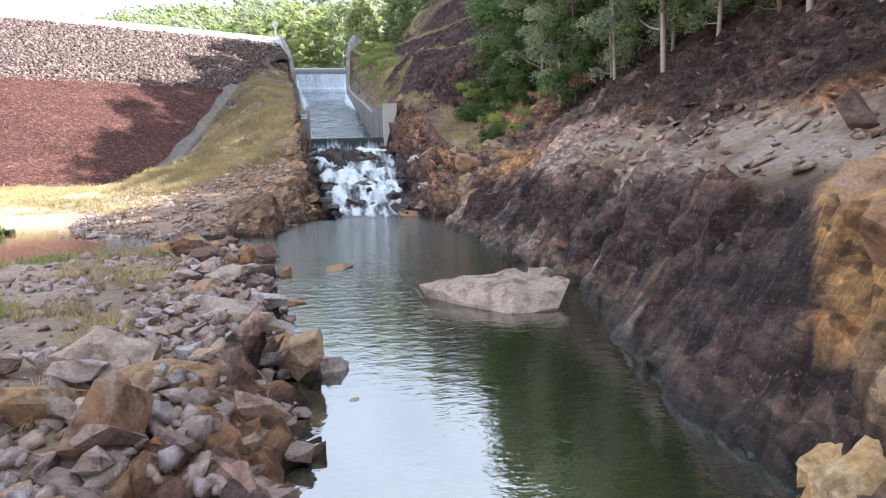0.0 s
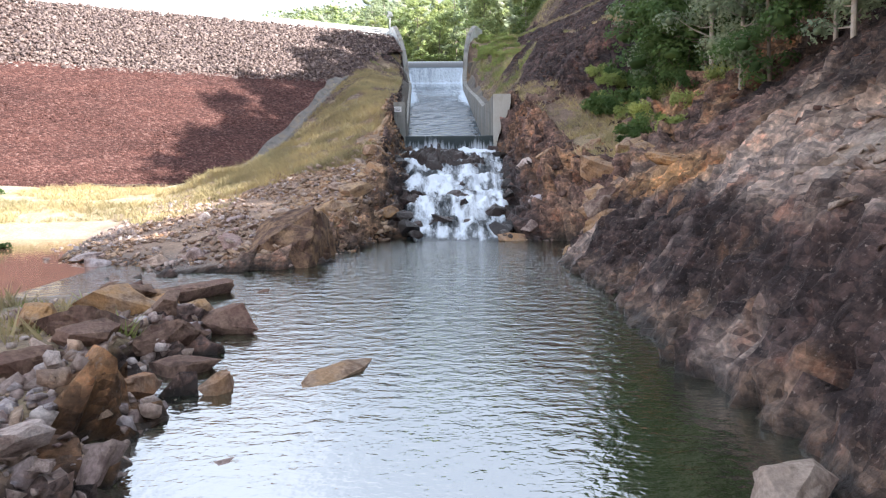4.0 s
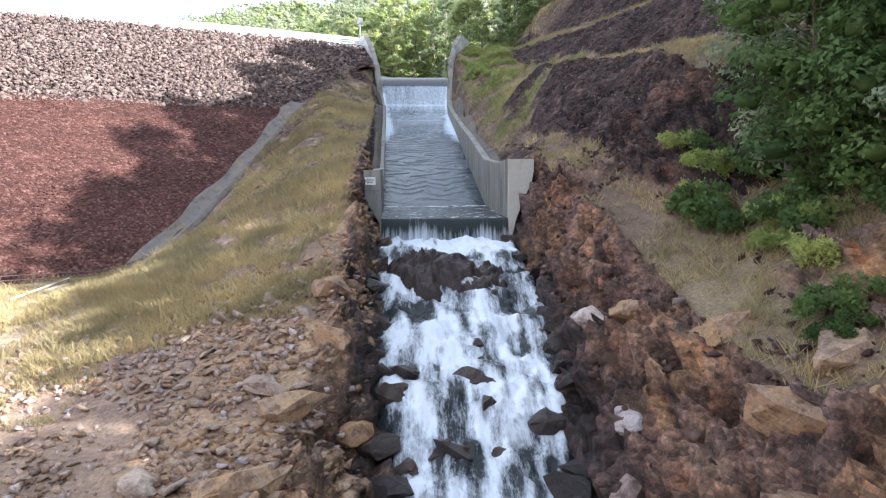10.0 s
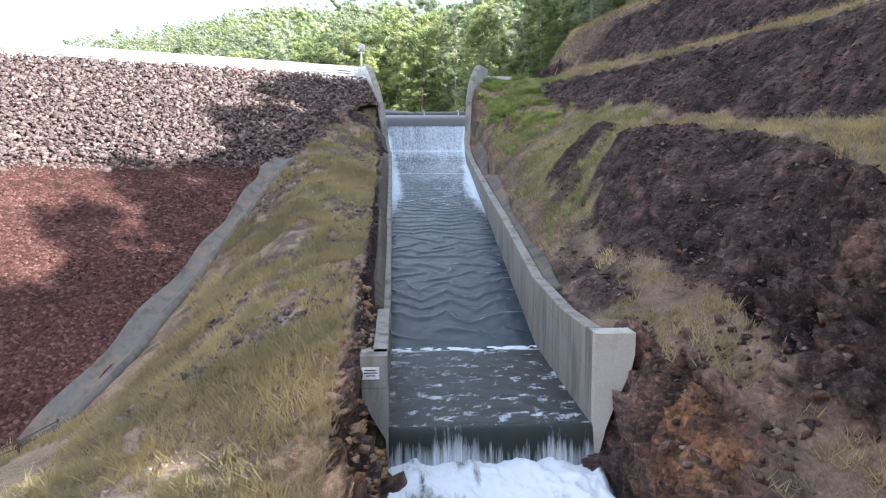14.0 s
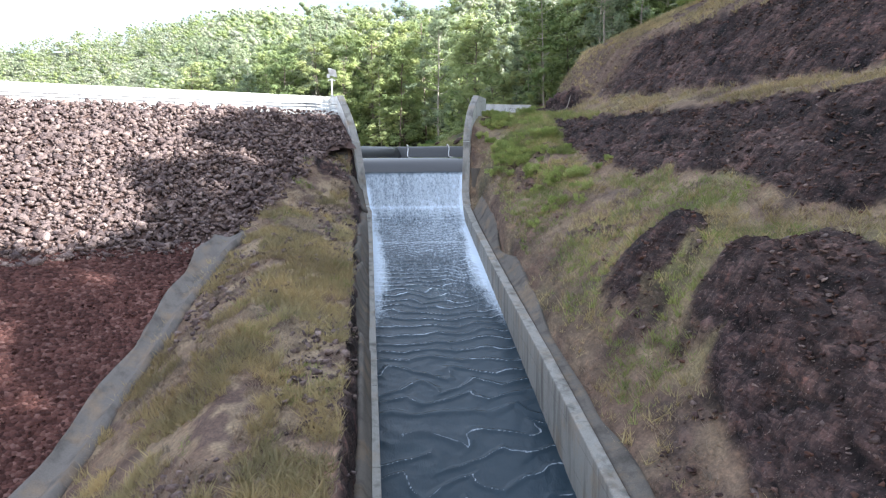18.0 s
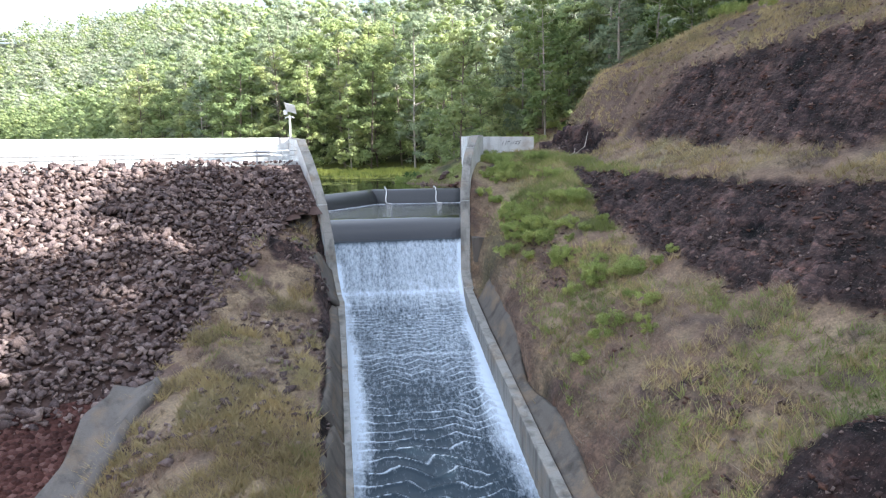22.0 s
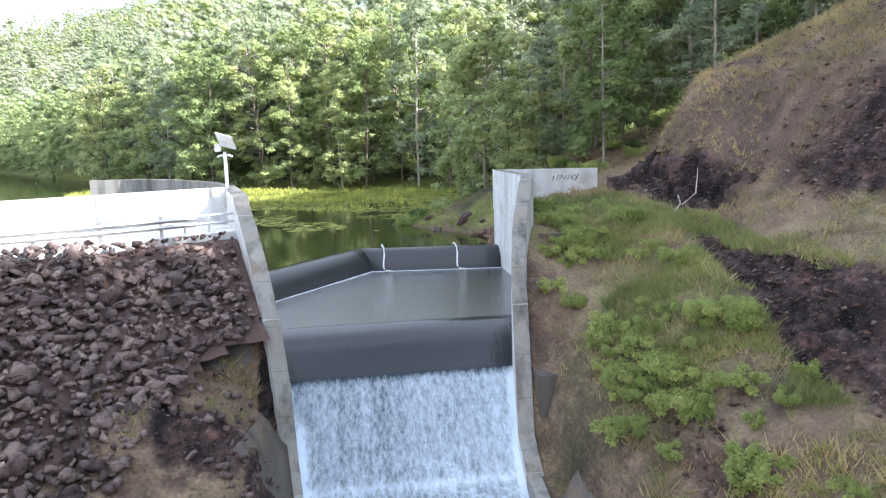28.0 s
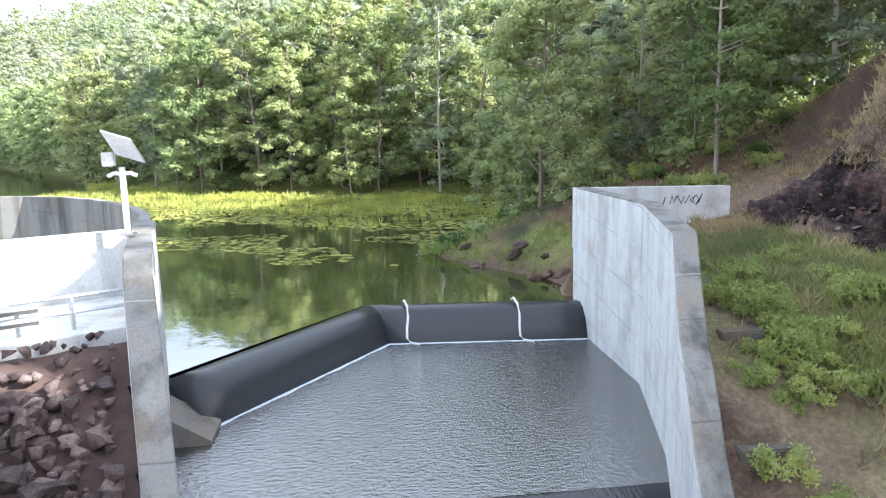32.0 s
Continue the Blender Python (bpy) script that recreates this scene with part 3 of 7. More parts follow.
LEFT = [
    [(-75, -4.6, -0.8), (-53.5, -4.0, -0.8), (-49.5, -3.9, -0.8), (-46, -3.5, -0.8), (-43, -4.1, -0.8), (-38, -5.2, -0.8), (-34.5, -5.6, -0.8), (-31.5, -6.6, -0.8), (-30, -9.5, -0.8), (-28.6, -9.0, -0.8), (-27.2, -5.4, -0.8), (-24, -4.4, -0.8), (-20, -3.3, -0.7), (-17.6, -2.4, 0.0), (-12, -3.1, 2.0), (-6, -3.1, 3.2), (0, -3.15, 4.4), (0.6, -3.5, 6.4)],
    [(-75, -6.2, 0.7), (-52, -6.0, 0.6), (-46, -5.0, 0.45), (-40, -6.4, 0.55), (-35.5, -7.0, 0.4), (-32, -8.4, 0.15), (-30, -12.5, -0.4), (-28.8, -12.5, -0.4), (-27, -6.6, 0.45), (-24, -6.4, 0.8), (-20, -5.4, 1.25), (-16, -4.6, 2.2), (-10, -4.1, 4.4), (-4, -4.2, 6.3), (1, -4.2, 7.9), (7, -4.0, 8.8), (14, -4.2, 9.3), (30, -4.2, 12.1), (40, -4.4, 14.0), (45, -5.2, 16.4), (49, -6.0, 18.2), (52, -6.4, 20.2), (54, -7.0, 20.6), (57, -7.6, 16.0)],
    [(-75, -12, 1.1), (-46, -9.0, 0.6), (-40, -9.4, 0.7), (-35, -10.5, 0.35), (-32, -12, 0.1), (-29.4, -15, -0.4), (-27.5, -13, -0.35), (-26, -12, -0.15), (-24, -11.6, 0.45), (-19, -11, 0.95), (-12.5, -10.8, 1.9), (-4, -9.6, 4.2), (1.3, -8.4, 6.3), (7, -8.0, 7.5), (14, -8.4, 8.9), (24, -8.4, 11.4), (31, -8.2, 13.2), (37, -8.2, 14.3), (45, -7.6, 17.5), (50, -7.0, 18.8), (54, -8.4, 19.5), (57, -9, 16.0)],
    [(-75, -20, 1.4), (-46, -16, 0.7), (-36, -16, 0.3), (-31, -18, -0.3), (-24, -17.6, -0.4), (-16, -18.8, -0.3), (-10, -17, 1.0), (0, -16.4, 1.9), (7, -14.6, 2.9), (14, -13.0, 5.4), (24, -12.0, 9.2), (31, -11.2, 12.0), (37, -10.2, 14.2), (45, -8.4, 18.0), (50, -7.6, 19.2), (54, -9.4, 19.0), (57, -10, 15.5)],
    [(-75, -30, 2.5), (-46, -26, 1.6), (-31, -26, -0.3), (-18, -26, 0.4), (-8, -24, 1.2), (0, -20, 1.6), (9, -17.4, 1.5), (14, -15.9, 3.5), (24, -13.6, 8.2), (32, -11.9, 11.9), (38, -10.8, 13.9), (45, -9.4, 18.3), (50, -8.2, 19.4), (54, -11, 18), (57, -12, 15)],
    [(-75, -45, 6), (-46, -40, 4), (-18, -42, 3.0), (0, -34, 2.2), (8, -26, 0.6), (14, -20, 0.6), (24, -18, 2.0), (45, -14, 8), (58, -16, 14)],
    [(-75, -140, 50), (-18, -120, 30), (58, -120, 20)],
]


def land_row(y, xs):
    lines = [(np.interp(y, *zip(*[(r[0], r[1]) for r in line])), np.interp(y, *zip(*[(r[0], r[2]) for r in line]))) for line in LEFT[::-1]]
    bed = -1.2 if y < -19 else float(np.interp(y, [-19, -17, -0.8, 0.4, 9, 44, 70], [-1.2, -0.4, 3.4, 3.4, 3.6, 9.0, 14]))
    lines += [(lines[-1][0] + 0.5, min(bed, lines[-1][1])), (0.0, bed)]
    right = [(np.interp(y, *zip(*[(r[0], r[1]) for r in line])), np.interp(y, *zip(*[(r[0], r[2]) for r in line]))) for line in RIGHT]
    lines += [(right[0][0] - 0.5, min(bed, right[0][1]))] + right
    if y > 0.6:
        edge = [n for n, (px, _) in enumerate(lines) if px == lines[len(LEFT) - 1][0]][0]
        for side, n, beside in ((-1, edge, edge - 1), (1, len(lines) - len(RIGHT), len(lines) - len(RIGHT) + 1)):
            lines[n] = (side * (float(half_width(y, side)) + 0.35), min(float(wall_top(y, side)) - 0.5, lines[beside][1] + 0.2))
    lx, lz = np.array(lines).T
    lx = np.maximum.accumulate(lx + np.arange(len(lx)) * 1e-4)
    return np.interp(xs, lx, lz)


def far_shore(x):
    """y of the lake's far shore."""
    return np.interp(x, [-400, -200, -120, -80, -50, -25, -5, 12, 30], [420, 350, 285, 220, 168, 127, 113, 106, 92])


def right_shore(y):
    """x of the lake's near right shore."""
    return np.interp(y, [62, 64, 68, 72, 75, 79, 86, 95, 108], [7.0, 6.8, 5.2, 2.6, 1.4, 3.0, 8.0, 11.0, 13.0])


def upstream(x, y):
    """Land and lake bed above the dam."""
    d_far = (y - far_shore(x)) * 0.8
    d_right = x - right_shore(y)
    bank = 18.0 + np.where(d_right > 0, 0.55 * np.minimum(d_right, 3.5) + 0.34 * np.maximum(d_right - 3.5, 0), 0.5 * np.maximum(d_right, -8))
    bank = np.where(y > 74, 18.2 + np.where(d_right > 0, 0.12 * np.minimum(d_right, 6) + 0.42 * np.maximum(d_right - 6, 0), 0.4 * np.maximum(d_right, -8)), bank)
    far = 18.4 + np.where(d_far > 0, 0.06 * np.minimum(d_far, 8) + 0.44 * np.maximum(d_far - 8, 0), 0.35 * np.maximum(d_far, -8))
    reach = np.hypot(x, y - 30)
    hill = np.maximum(30, 6 + 0.2 * np.minimum(reach, 560)) + 7 * fbm(x / 90, y / 90, 3.0) * step(reach, 120, 260) + 75 * step(x / np.maximum(y - 30, 20), 0.05, 0.45) * step(reach, 40, 160)
    hill = hill - 14 * np.exp(-((x / np.maximum(y - 30, 20) + 0.02) / 0.09) ** 2) * step(reach, 250, 450)
    z = np.maximum(far, bank)
    return np.minimum(z, hill)


XS = np.unique(np.round(np.r_[-9:9.01:0.14, -14:-9:0.2, 9:14.01:0.2, -26:-14:0.4, 14:32:0.4, -46:-26:1.0, 32:60:1.4, -np.geomspace(48, 1600, 26), np.geomspace(62, 1600, 24)], 3))
YS = np.unique(np.round(np.r_[-66:2:0.15, 2:66:0.2, 66:130:0.8, np.geomspace(131, 1700, 38), -np.geomspace(67, 900, 22)], 3))
GX, GY = np.meshgrid(XS, YS)
GZ = np.array([land_row(min(y, 64.0), XS) for y in YS])
# soften the break lines a little
for _ in range(2):
    GZ[1:-1] = 0.25 * GZ[:-2] + 0.5 * GZ[1:-1] + 0.25 * GZ[2:]
    GZ[:, 1:-1] = 0.2 * GZ[:, :-2] + 0.6 * GZ[:, 1:-1] + 0.2 * GZ[:, 2:]
UP = upstream(GX, GY)
w_up = step(GY, 62.5, 66.5) * (1 - step(GX, 7.5, 12) * (1 - step(GY, 66, 74)))
GZ = GZ * (1 - w_up) + UP * w_up
out = step(-GY, 70, 400)
GZ = GZ + out * (30 * fbm(GX / 160, GY / 160) + 40)
slope_y, slope_x = np.gradient(GZ, YS, XS)
STEEP = np.hypot(slope_x, slope_y)
NEAR = (GY < 66) & (np.abs(GX) < 45)
rock_zone = step(STEEP + 0.14 * fbm(GX / 1.2, GY / 1.2, 3.0), 0.52, 0.76) * NEAR
rock_zone *= 1 - 0.85 * (GX < -4.9) * step(GY, 0, 4)
rock_zone = np.maximum(rock_zone, 0.9 * step(fbm(GX / 2.2, GY / 2.2, 21.0), -0.25, 0.05) * step(GX, 4.0, 4.4) * (1 - step(GX + 0.5 * fbm(GX, GY, 4.0), 5.0, 6.0)) * step(GY, -9, -6) * (1 - step(GY, 9, 13)))
rock_zone *= 1 - 0.6 * (GX > 3) * step(GY, 10, 14) * (1 - step(GX, 5.4, 6.4))
LX = [np.interp(YS, [p[0] for p in line], [p[1] for p in line])[:, None] for line in RIGHT]
ragged = 0.55 * fbm(GX / 1.6, GY / 1.6, 31.0)
cut = np.zeros_like(GX)
for lo, hi in ((4, 5), (6, 7)):  # the two dug faces between the benches
    cut = np.maximum(cut, step(GX + ragged + (0.75 if lo == 4 else 0) * step(GY, 36, 42), LX[lo] - 0.1, LX[lo] + 0.35) * (1 - step(GX + 0.6 * ragged, LX[hi] - 0.5, LX[hi] - 0.1)))
cut *= step(GY, -11, -7) * (1 - step(GY + ragged, 49, 52))
lower_face = step(GX + 0.7 * ragged - np.interp(GY, [-11, -7, -3, 2, 9, 14, 18], [10.6, 9.0, 7.8, 7.0, 5.9, 6.6, 8]), -0.2, 0.3) * (1 - step(GX, LX[3] - 0.3, LX[3] + 0.1)) * (1 - step(GY - 0.5 * (GX - 9.3) + ragged, 14.7, 15.5)) * step(GY, -11, -7)
cut = np.maximum(cut, lower_face)
cut = np.maximum(cut, step(GX + ragged, LX[4] - 0.3, LX[4] + 0.1) * (1 - step(GX + ragged, LX[6] + 0.1, LX[6] + 0.8)) * step(GY, 51, 52.5) * (1 - step(GY, 62, 63.5)))
slope_side = step(GX, 5.0, 6.0) * step(GY, 0, 4) * (GX < 32)
rock_zone = rock_zone * (1 - slope_side) + np.maximum(cut, 0.55 * rock_zone * (GX < LX[3]) * step(fbm(GX / 1.3, GY / 1.3, 41.0), 0.1, 0.3)) * slope_side
gorge = (GY < 2) & NEAR
# strata that dip along the gorge, blocks, and pebbly roughness
warp = fbm(GX / 3, GY / 3, 1.0) * 1.2
blocks = ridged(GX / 2.4 + warp * 0.4, GY / 3.2, GZ / 1.5) * 0.34 + ridged(GX / 0.9, GY / 1.1 + warp, GZ / 0.6) * 0.14
rubble = fbm(GX / 0.55, GY / 0.55, 4.0, 3)
GZ = GZ + rock_zone * (blocks * np.where(gorge, np.where((GX > 0) & (GY < -23), 0.3, 0.7), 0.2) + 0.1 * rubble)
near_rock = NEAR & (rock_zone > 0.02) & (GX < 30)
fx, fy, fz = GX[near_rock], GY[near_rock], GZ[near_rock]
lean = fz + 0.55 * fx  # beds dip with the slope
coarse = facets(fx, fy * 0.55 + 0.4 * fz, lean, 1.7, 3)
middle = facets(fx, fy * 0.7, lean, 0.62, 11)
amount = np.where(fy < 1, 1.0, np.where(fy > 51, 0.9, 0.24)) * rock_zone[near_rock]
small = facets(fx, fy, lean, 0.27, 23)
# the gorge's right wall is one massive slab: long ribs that run down its dip
slabby = step(fx, -2.0, 0.6) * step(-fy, 22.5, 25) * (1 - 0.7 * step(-fy, 53.0, 54.0))
dip = fx + fz
ribs = 0.55 * facets(fy + 0.3 * fz, 0.22 * dip, 0 * fz, 1.3, 3)
coarse, middle = coarse * (1 - slabby) + ribs * slabby, middle * (1 - slabby) + 0.42 * facets(fy + 0.3 * fz, 0.3 * dip, 0.5 * fz, 0.5, 11) * slabby
small = small * (1 - 0.45 * slabby)
GZ[near_rock] += amount * (0.5 * coarse + 0.42 * middle + 0.2 * small)
SHIFT = np.zeros_like(GX)
SHIFT[near_rock] = -np.sign(fx) * amount * (0.3 * coarse + 0.34 * middle + 0.16 * small)
BED_NOTE = np.zeros_like(GX)
BED_NOTE[near_rock] = 0.6 * coarse + 0.8 * middle + 0.5 * small
flat = NEAR & (GY < 0) & (GX < -3)
GZ = GZ + np.where(flat, 0.07 * rubble * step(GZ, 0.1, 0.5), 0)
bankzone = NEAR & (GY >= 0) & (GX < 30)
GZ = GZ + np.where(bankzone, 0.11 * fbm(GX / 2.1, GY / 2.1, 8.0) + 0.07 * rubble, 0) * step(np.abs(GX), 4.2, 5.6)
# rocky knobs on the right slope
for kx, ky, kh, kr in ((7.9, 20.6, 1.0, 2.2), (8.6, 15.0, 0.5, 2.4), (-6.2, 43.6, 0.5, 1.6)):
    knob = np.exp(-(((GX - kx) / kr) ** 2 + ((GY - ky) / (kr * 0.8)) ** 2))
    GZ = GZ + knob * (kh + 0.5 * ridged(GX / 1.3, GY / 1.3, 2.0))
    rock_zone = np.maximum(rock_zone, step(knob + 0.35 * fbm(GX / 0.9, GY / 0.9, 37.0), 0.3, 0.55))
GZ = GZ + 0.75 * np.exp(-(((GX + 15.2) / 1.9) ** 2 + ((GY + 4.6) / 1.4) ** 2))  # grassy hummock at the dam toe
GZ = np.where((GY > 0.5) & (GY < 64) & (GX < half_width(GY) + 0.2) & (GX > -half_width(GY, -1) - 0.2), np.minimum(GZ, chute_z(GY) - 1.2), GZ)
back = (GY > 0.5) & (GY < 63) & (GX < half_width(GY) + 1.15) & (GX > -half_width(GY, -1) - 0.75)
GZ = np.where(back, np.minimum(GZ, np.where(GX > 0, wall_top(GY, 1), wall_top(GY, -1)) - 0.12), GZ)


def land_at(x, y):
    i = np.clip(np.searchsorted(XS, x) - 1, 0, len(XS) - 2)
    j = np.clip(np.searchsorted(YS, y) - 1, 0, len(YS) - 2)
    u, v = (x - XS[i]) / (XS[i + 1] - XS[i]), (y - YS[j]) / (YS[j + 1] - YS[j])
    return (GZ[j, i] * (1 - u) + GZ[j, i + 1] * u) * (1 - v) + (GZ[j + 1, i] * (1 - u) + GZ[j + 1, i + 1] * u) * v


def blend(a, b, k):
    return a * (1 - k[..., None]) + np.asarray(b) * k[..., None]


def ground_tint():
    n1, n2, n3 = fbm(GX / 4, GY / 4, 11.0), fbm(GX / 1.5, GY / 1.5, 5.0), fbm(GX / 9, GY / 9, 2.0)
    tint = np.ones(GX.shape + (3,)) * np.array([0.23, 0.165, 0.12])
    straw = step(n2 + n1 * 0.6, -0.35, 0.35)
    tint = blend(tint, (0.3, 0.24, 0.155), straw * 0.75)
    tint = blend(tint, (0.1, 0.075, 0.068), step(fbm(GX / 1.1, GY / 1.4, 15.0) + 0.4 * n1, 0.2, 0.5) * step(GY, 0, 3) * 0.8)
    bank = (GX < -4) * step(GY, -4, 4)
    tint = blend(tint, (0.35, 0.275, 0.19), bank * step(n2 + n1, -0.4, 0.3) * 0.7)
    bare = step(-GX, 3.2, 3.5) * (1 - step(-GX + 0.8 * n2, 4.6, 6.0)) * step(GY, -3, 0) * (1 - step(GY, 12, 17))
    tint = blend(tint, (0.4, 0.255, 0.185), bare * 0.8 * step(n1 + n2, -0.6, 0.1))
    tint = blend(tint, (0.12, 0.08, 0.072), bank * step(GY, 8, 12) * step(fbm(GX / 0.8, GY / 0.8, 33.0) + 0.3 * n1, 0.22, 0.42) * 0.85)
    green = step(n1 + 0.5 * n3, 0.1, 0.6) * (GX > 4) * (GY > 12)
    tint = blend(tint, (0.17, 0.18, 0.07), green * 0.55)
    soil = step(GX, 3.6, 4.2) * (1 - step(GX, 10, 12)) * step(GY, -14, -10) * (1 - step(GY, 8, 13))
    tint = blend(tint, (0.25, 0.172, 0.135), soil * 0.8 * step(n2 - 0.4 * n1, -0.6, 0.1))
    # bare cut faces and rock
    rock = np.clip(rock_zone, 0, 1)
    rock = np.maximum(rock, 0)
    face = (1 + 0.9 * np.clip(BED_NOTE, -0.7, 0.9))[..., None] * np.where(((GY > 1) | ((GX > 6.4) & (GY > -10)))[..., None], np.array([0.056, 0.039, 0.038]), np.array([0.16, 0.112, 0.1])) + 0.05 * np.clip(n2, -0.6, 1)[..., None] * np.array([1, 0.7, 0.6])
    tint = blend(tint, 0, rock) + face * rock[..., None]
    gorge_rock = rock * step(-GY, -1, 4) * (1 - 0.85 * step(GX, 6.2, 7.2) * step(GY, -11, -8))
    ochre = step(n1 + 0.7 * n2, 0.1, 0.55) * gorge_rock
    tint = blend(tint, (0.38, 0.21, 0.1), ochre * 0.85)
    pale = step(n3 - 0.5 * n2 + 0.6 * n1, 0.15, 0.6) * gorge_rock * (GX > 3)
    tint = blend(tint, (0.45, 0.37, 0.31), pale * 0.75)
    wall = step(-GY, 23.0, 25.5) * (GX > -3)
    run = fbm((GY + 0.3 * GZ) / 0.7, (GX + GZ) / 3.2, 7.0)  # stains that run down the dip
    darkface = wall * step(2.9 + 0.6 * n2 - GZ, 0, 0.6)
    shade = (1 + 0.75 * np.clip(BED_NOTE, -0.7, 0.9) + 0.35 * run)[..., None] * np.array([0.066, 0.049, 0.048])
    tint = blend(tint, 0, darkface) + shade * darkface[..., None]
    tint = blend(tint, (0.3, 0.225, 0.175), darkface * (1 - step(GZ + 0.5 * run + 0.25 * n2, 0.2, 0.65)) * (0.75 - 0.45 * step(-GY, 42, 46)))
    tint = blend(tint, (0.42, 0.35, 0.31), darkface * step(run + 0.7 * n2 + 0.3 * n1, 0.5, 0.8) * 0.85)
    tint = blend(tint, (0.3, 0.19, 0.12), darkface * step(fbm(GY / 0.5, (GX + GZ) / 1.4, 27.0), 0.48, 0.62) * 0.5)
    rim = step(-GY, 22.5, 24) * (1 - step(-GY, 29.5, 31)) * step(GX, 3.2, 4) * step(GZ + 0.4 * n2, 1.7 + 0.14 * np.clip(-24 - GY, 0, 9), 2.1 + 0.14 * np.clip(-24 - GY, 0, 9)) * (1 - step(GZ, 3.2, 3.9))
    tint = blend(tint, (0.5, 0.31, 0.15), rim * 0.85 * step(n2 + 0.4 * run, -0.7, 0.0))
    ledge = step(-GY, 29, 33) * step(GX, 3.4, 4.2) * step(GZ + 0.3 * n2, 2.4, 2.8) * (1 - step(GZ, 3.6, 4.5)) * step(n2 + 0.4 * run, -0.6, 0.1)
    tint = blend(tint, (0.38, 0.33, 0.3), ledge * 0.85 * step(fbm(GX / 0.8, GY / 0.8, 29.0) + 0.5 * n1, -0.35, 0.1))
    near_block = step(-GY + 0.5 * n2 + 1.5 * np.clip(GZ, 0, 3), 56.1, 56.6) * step(GZ + 0.4 * n2, 0.1, 0.5)
    tint = blend(tint, (0.56, 0.34, 0.15), near_block * 0.9 * step(n2, -0.6, 0.1))
    tint = blend(tint, (0.62, 0.5, 0.34), near_block * 0.85 * (1 - step(GZ + 0.3 * run, 0.9, 1.3)))
    # upper slope: dark purple rock, tinted darker still for the trees' shade
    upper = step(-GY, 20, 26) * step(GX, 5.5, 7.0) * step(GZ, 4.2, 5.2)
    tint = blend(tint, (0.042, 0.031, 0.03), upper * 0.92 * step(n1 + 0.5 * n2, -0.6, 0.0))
    spur_earth = step(GY, -29, -26) * (1 - step(GY, -9, -4)) * step(-GX, 4.6, 6.5) * (1 - step(-GX, 15, 18))
    tint = blend(tint, (0.33, 0.235, 0.18), spur_earth * 0.85)
    leftrock = step(-GY, 0, 3) * (1 - step(-GY, 24, 27)) * step(-GX, 2.4, 3) * (1 - step(-GX, 7, 10))
    tint = blend(tint, (0.47, 0.32, 0.2), leftrock * 0.7 * step(n2, -0.5, 0.4))
    bank_right = step(-GY, 10, 14) * (1 - step(-GY, 22.5, 24.5)) * step(GX, 3.0, 3.8) * rock
    tint = blend(tint, (0.4, 0.25, 0.14), bank_right * 0.75 * step(n1 + 0.6 * n2, -0.35, 0.15))
    tint = blend(tint, (0.48, 0.37, 0.28), bank_right * 0.55 * step(n3 - 0.7 * n2, 0.0, 0.4))
    sill_bank = step(GX, 3.0, 3.6) * step(GY, -22, -17) * (1 - step(GY, 1, 4)) * (1 - step(GX, 6.4, 7.4)) * rock
    tint = blend(tint, (0.12, 0.075, 0.06), sill_bank * 0.65 * step(n1 - 0.5 * n2, -0.5, 0.0))
    tint = blend(tint, (0.33, 0.19, 0.1), sill_bank * 0.42 * step(fbm(GX / 0.9, GY / 0.9, 17.0) + 0.25 * step(-GY, 6, 12), 0.1, 0.35))
    # flats on the left
    flats = step(-GY, -4, 2) * step(-GX, 7, 10) * (1 - rock) * (1 - 0.85 * spur_earth)
    tint = blend(tint, (0.42, 0.325, 0.28), flats * 0.85)
    tint = blend(tint, (0.43, 0.36, 0.24), flats * step(-GX, 12, 15.5) * step(n1 + 0.3 * n2, -0.5, 0.1) * step(GY, -22, -14))
    tint = blend(tint, (0.15, 0.17, 0.06), flats * step(-GY, 30, 36) * step(n1 - 0.4 * n2, 0.15, 0.5) * 0.7)
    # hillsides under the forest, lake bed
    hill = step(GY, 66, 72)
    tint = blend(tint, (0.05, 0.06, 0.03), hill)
    reeds = hill * (1 - step(GZ, 18.9, 19.8))
    tint = blend(tint, (0.2, 0.22, 0.06), reeds)
    earth = step(GY, 63, 65) * (1 - step(GY, 78, 90)) * step(GX - right_shore(GY), -0.3, 0.5) * (GX < 22)
    tint = blend(tint, (0.21, 0.13, 0.09), earth * step(n2, -0.5, 0.2) * 0.8)
    tint = blend(tint, (0.17, 0.115, 0.09), step(GY, 65, 67) * (1 - step(GY, 84, 92)) * step(GX - right_shore(GY), -3, -1) * (1 - step(GX - right_shore(GY), 1.2, 2.4)) * (GX < 22))
    tint = blend(tint, (0.2, 0.24, 0.07), step(GY, 66, 70) * step(GX - right_shore(GY), 0.8, 1.8) * (1 - step(GX - right_shore(GY), 3.0, 6.0)) * (GX < 22) * step(n1 + 0.4 * n2, -0.3, 0.2))
    nose = step(GY, 38, 44) * (1 - step(GY, 66, 70)) * step(GZ, 22.3, 23.2) * (GX < 32)
    tint = blend(tint, (0.112, 0.076, 0.066), nose * 0.88 * (1 - rock) * step(n1 + 0.6 * n2, -0.6, 0.1))
    bed = step(-GZ, -0.25, 0.1) * (GY < -17)
    tint = blend(tint, (0.05, 0.045, 0.03), bed)
    return tint, rock


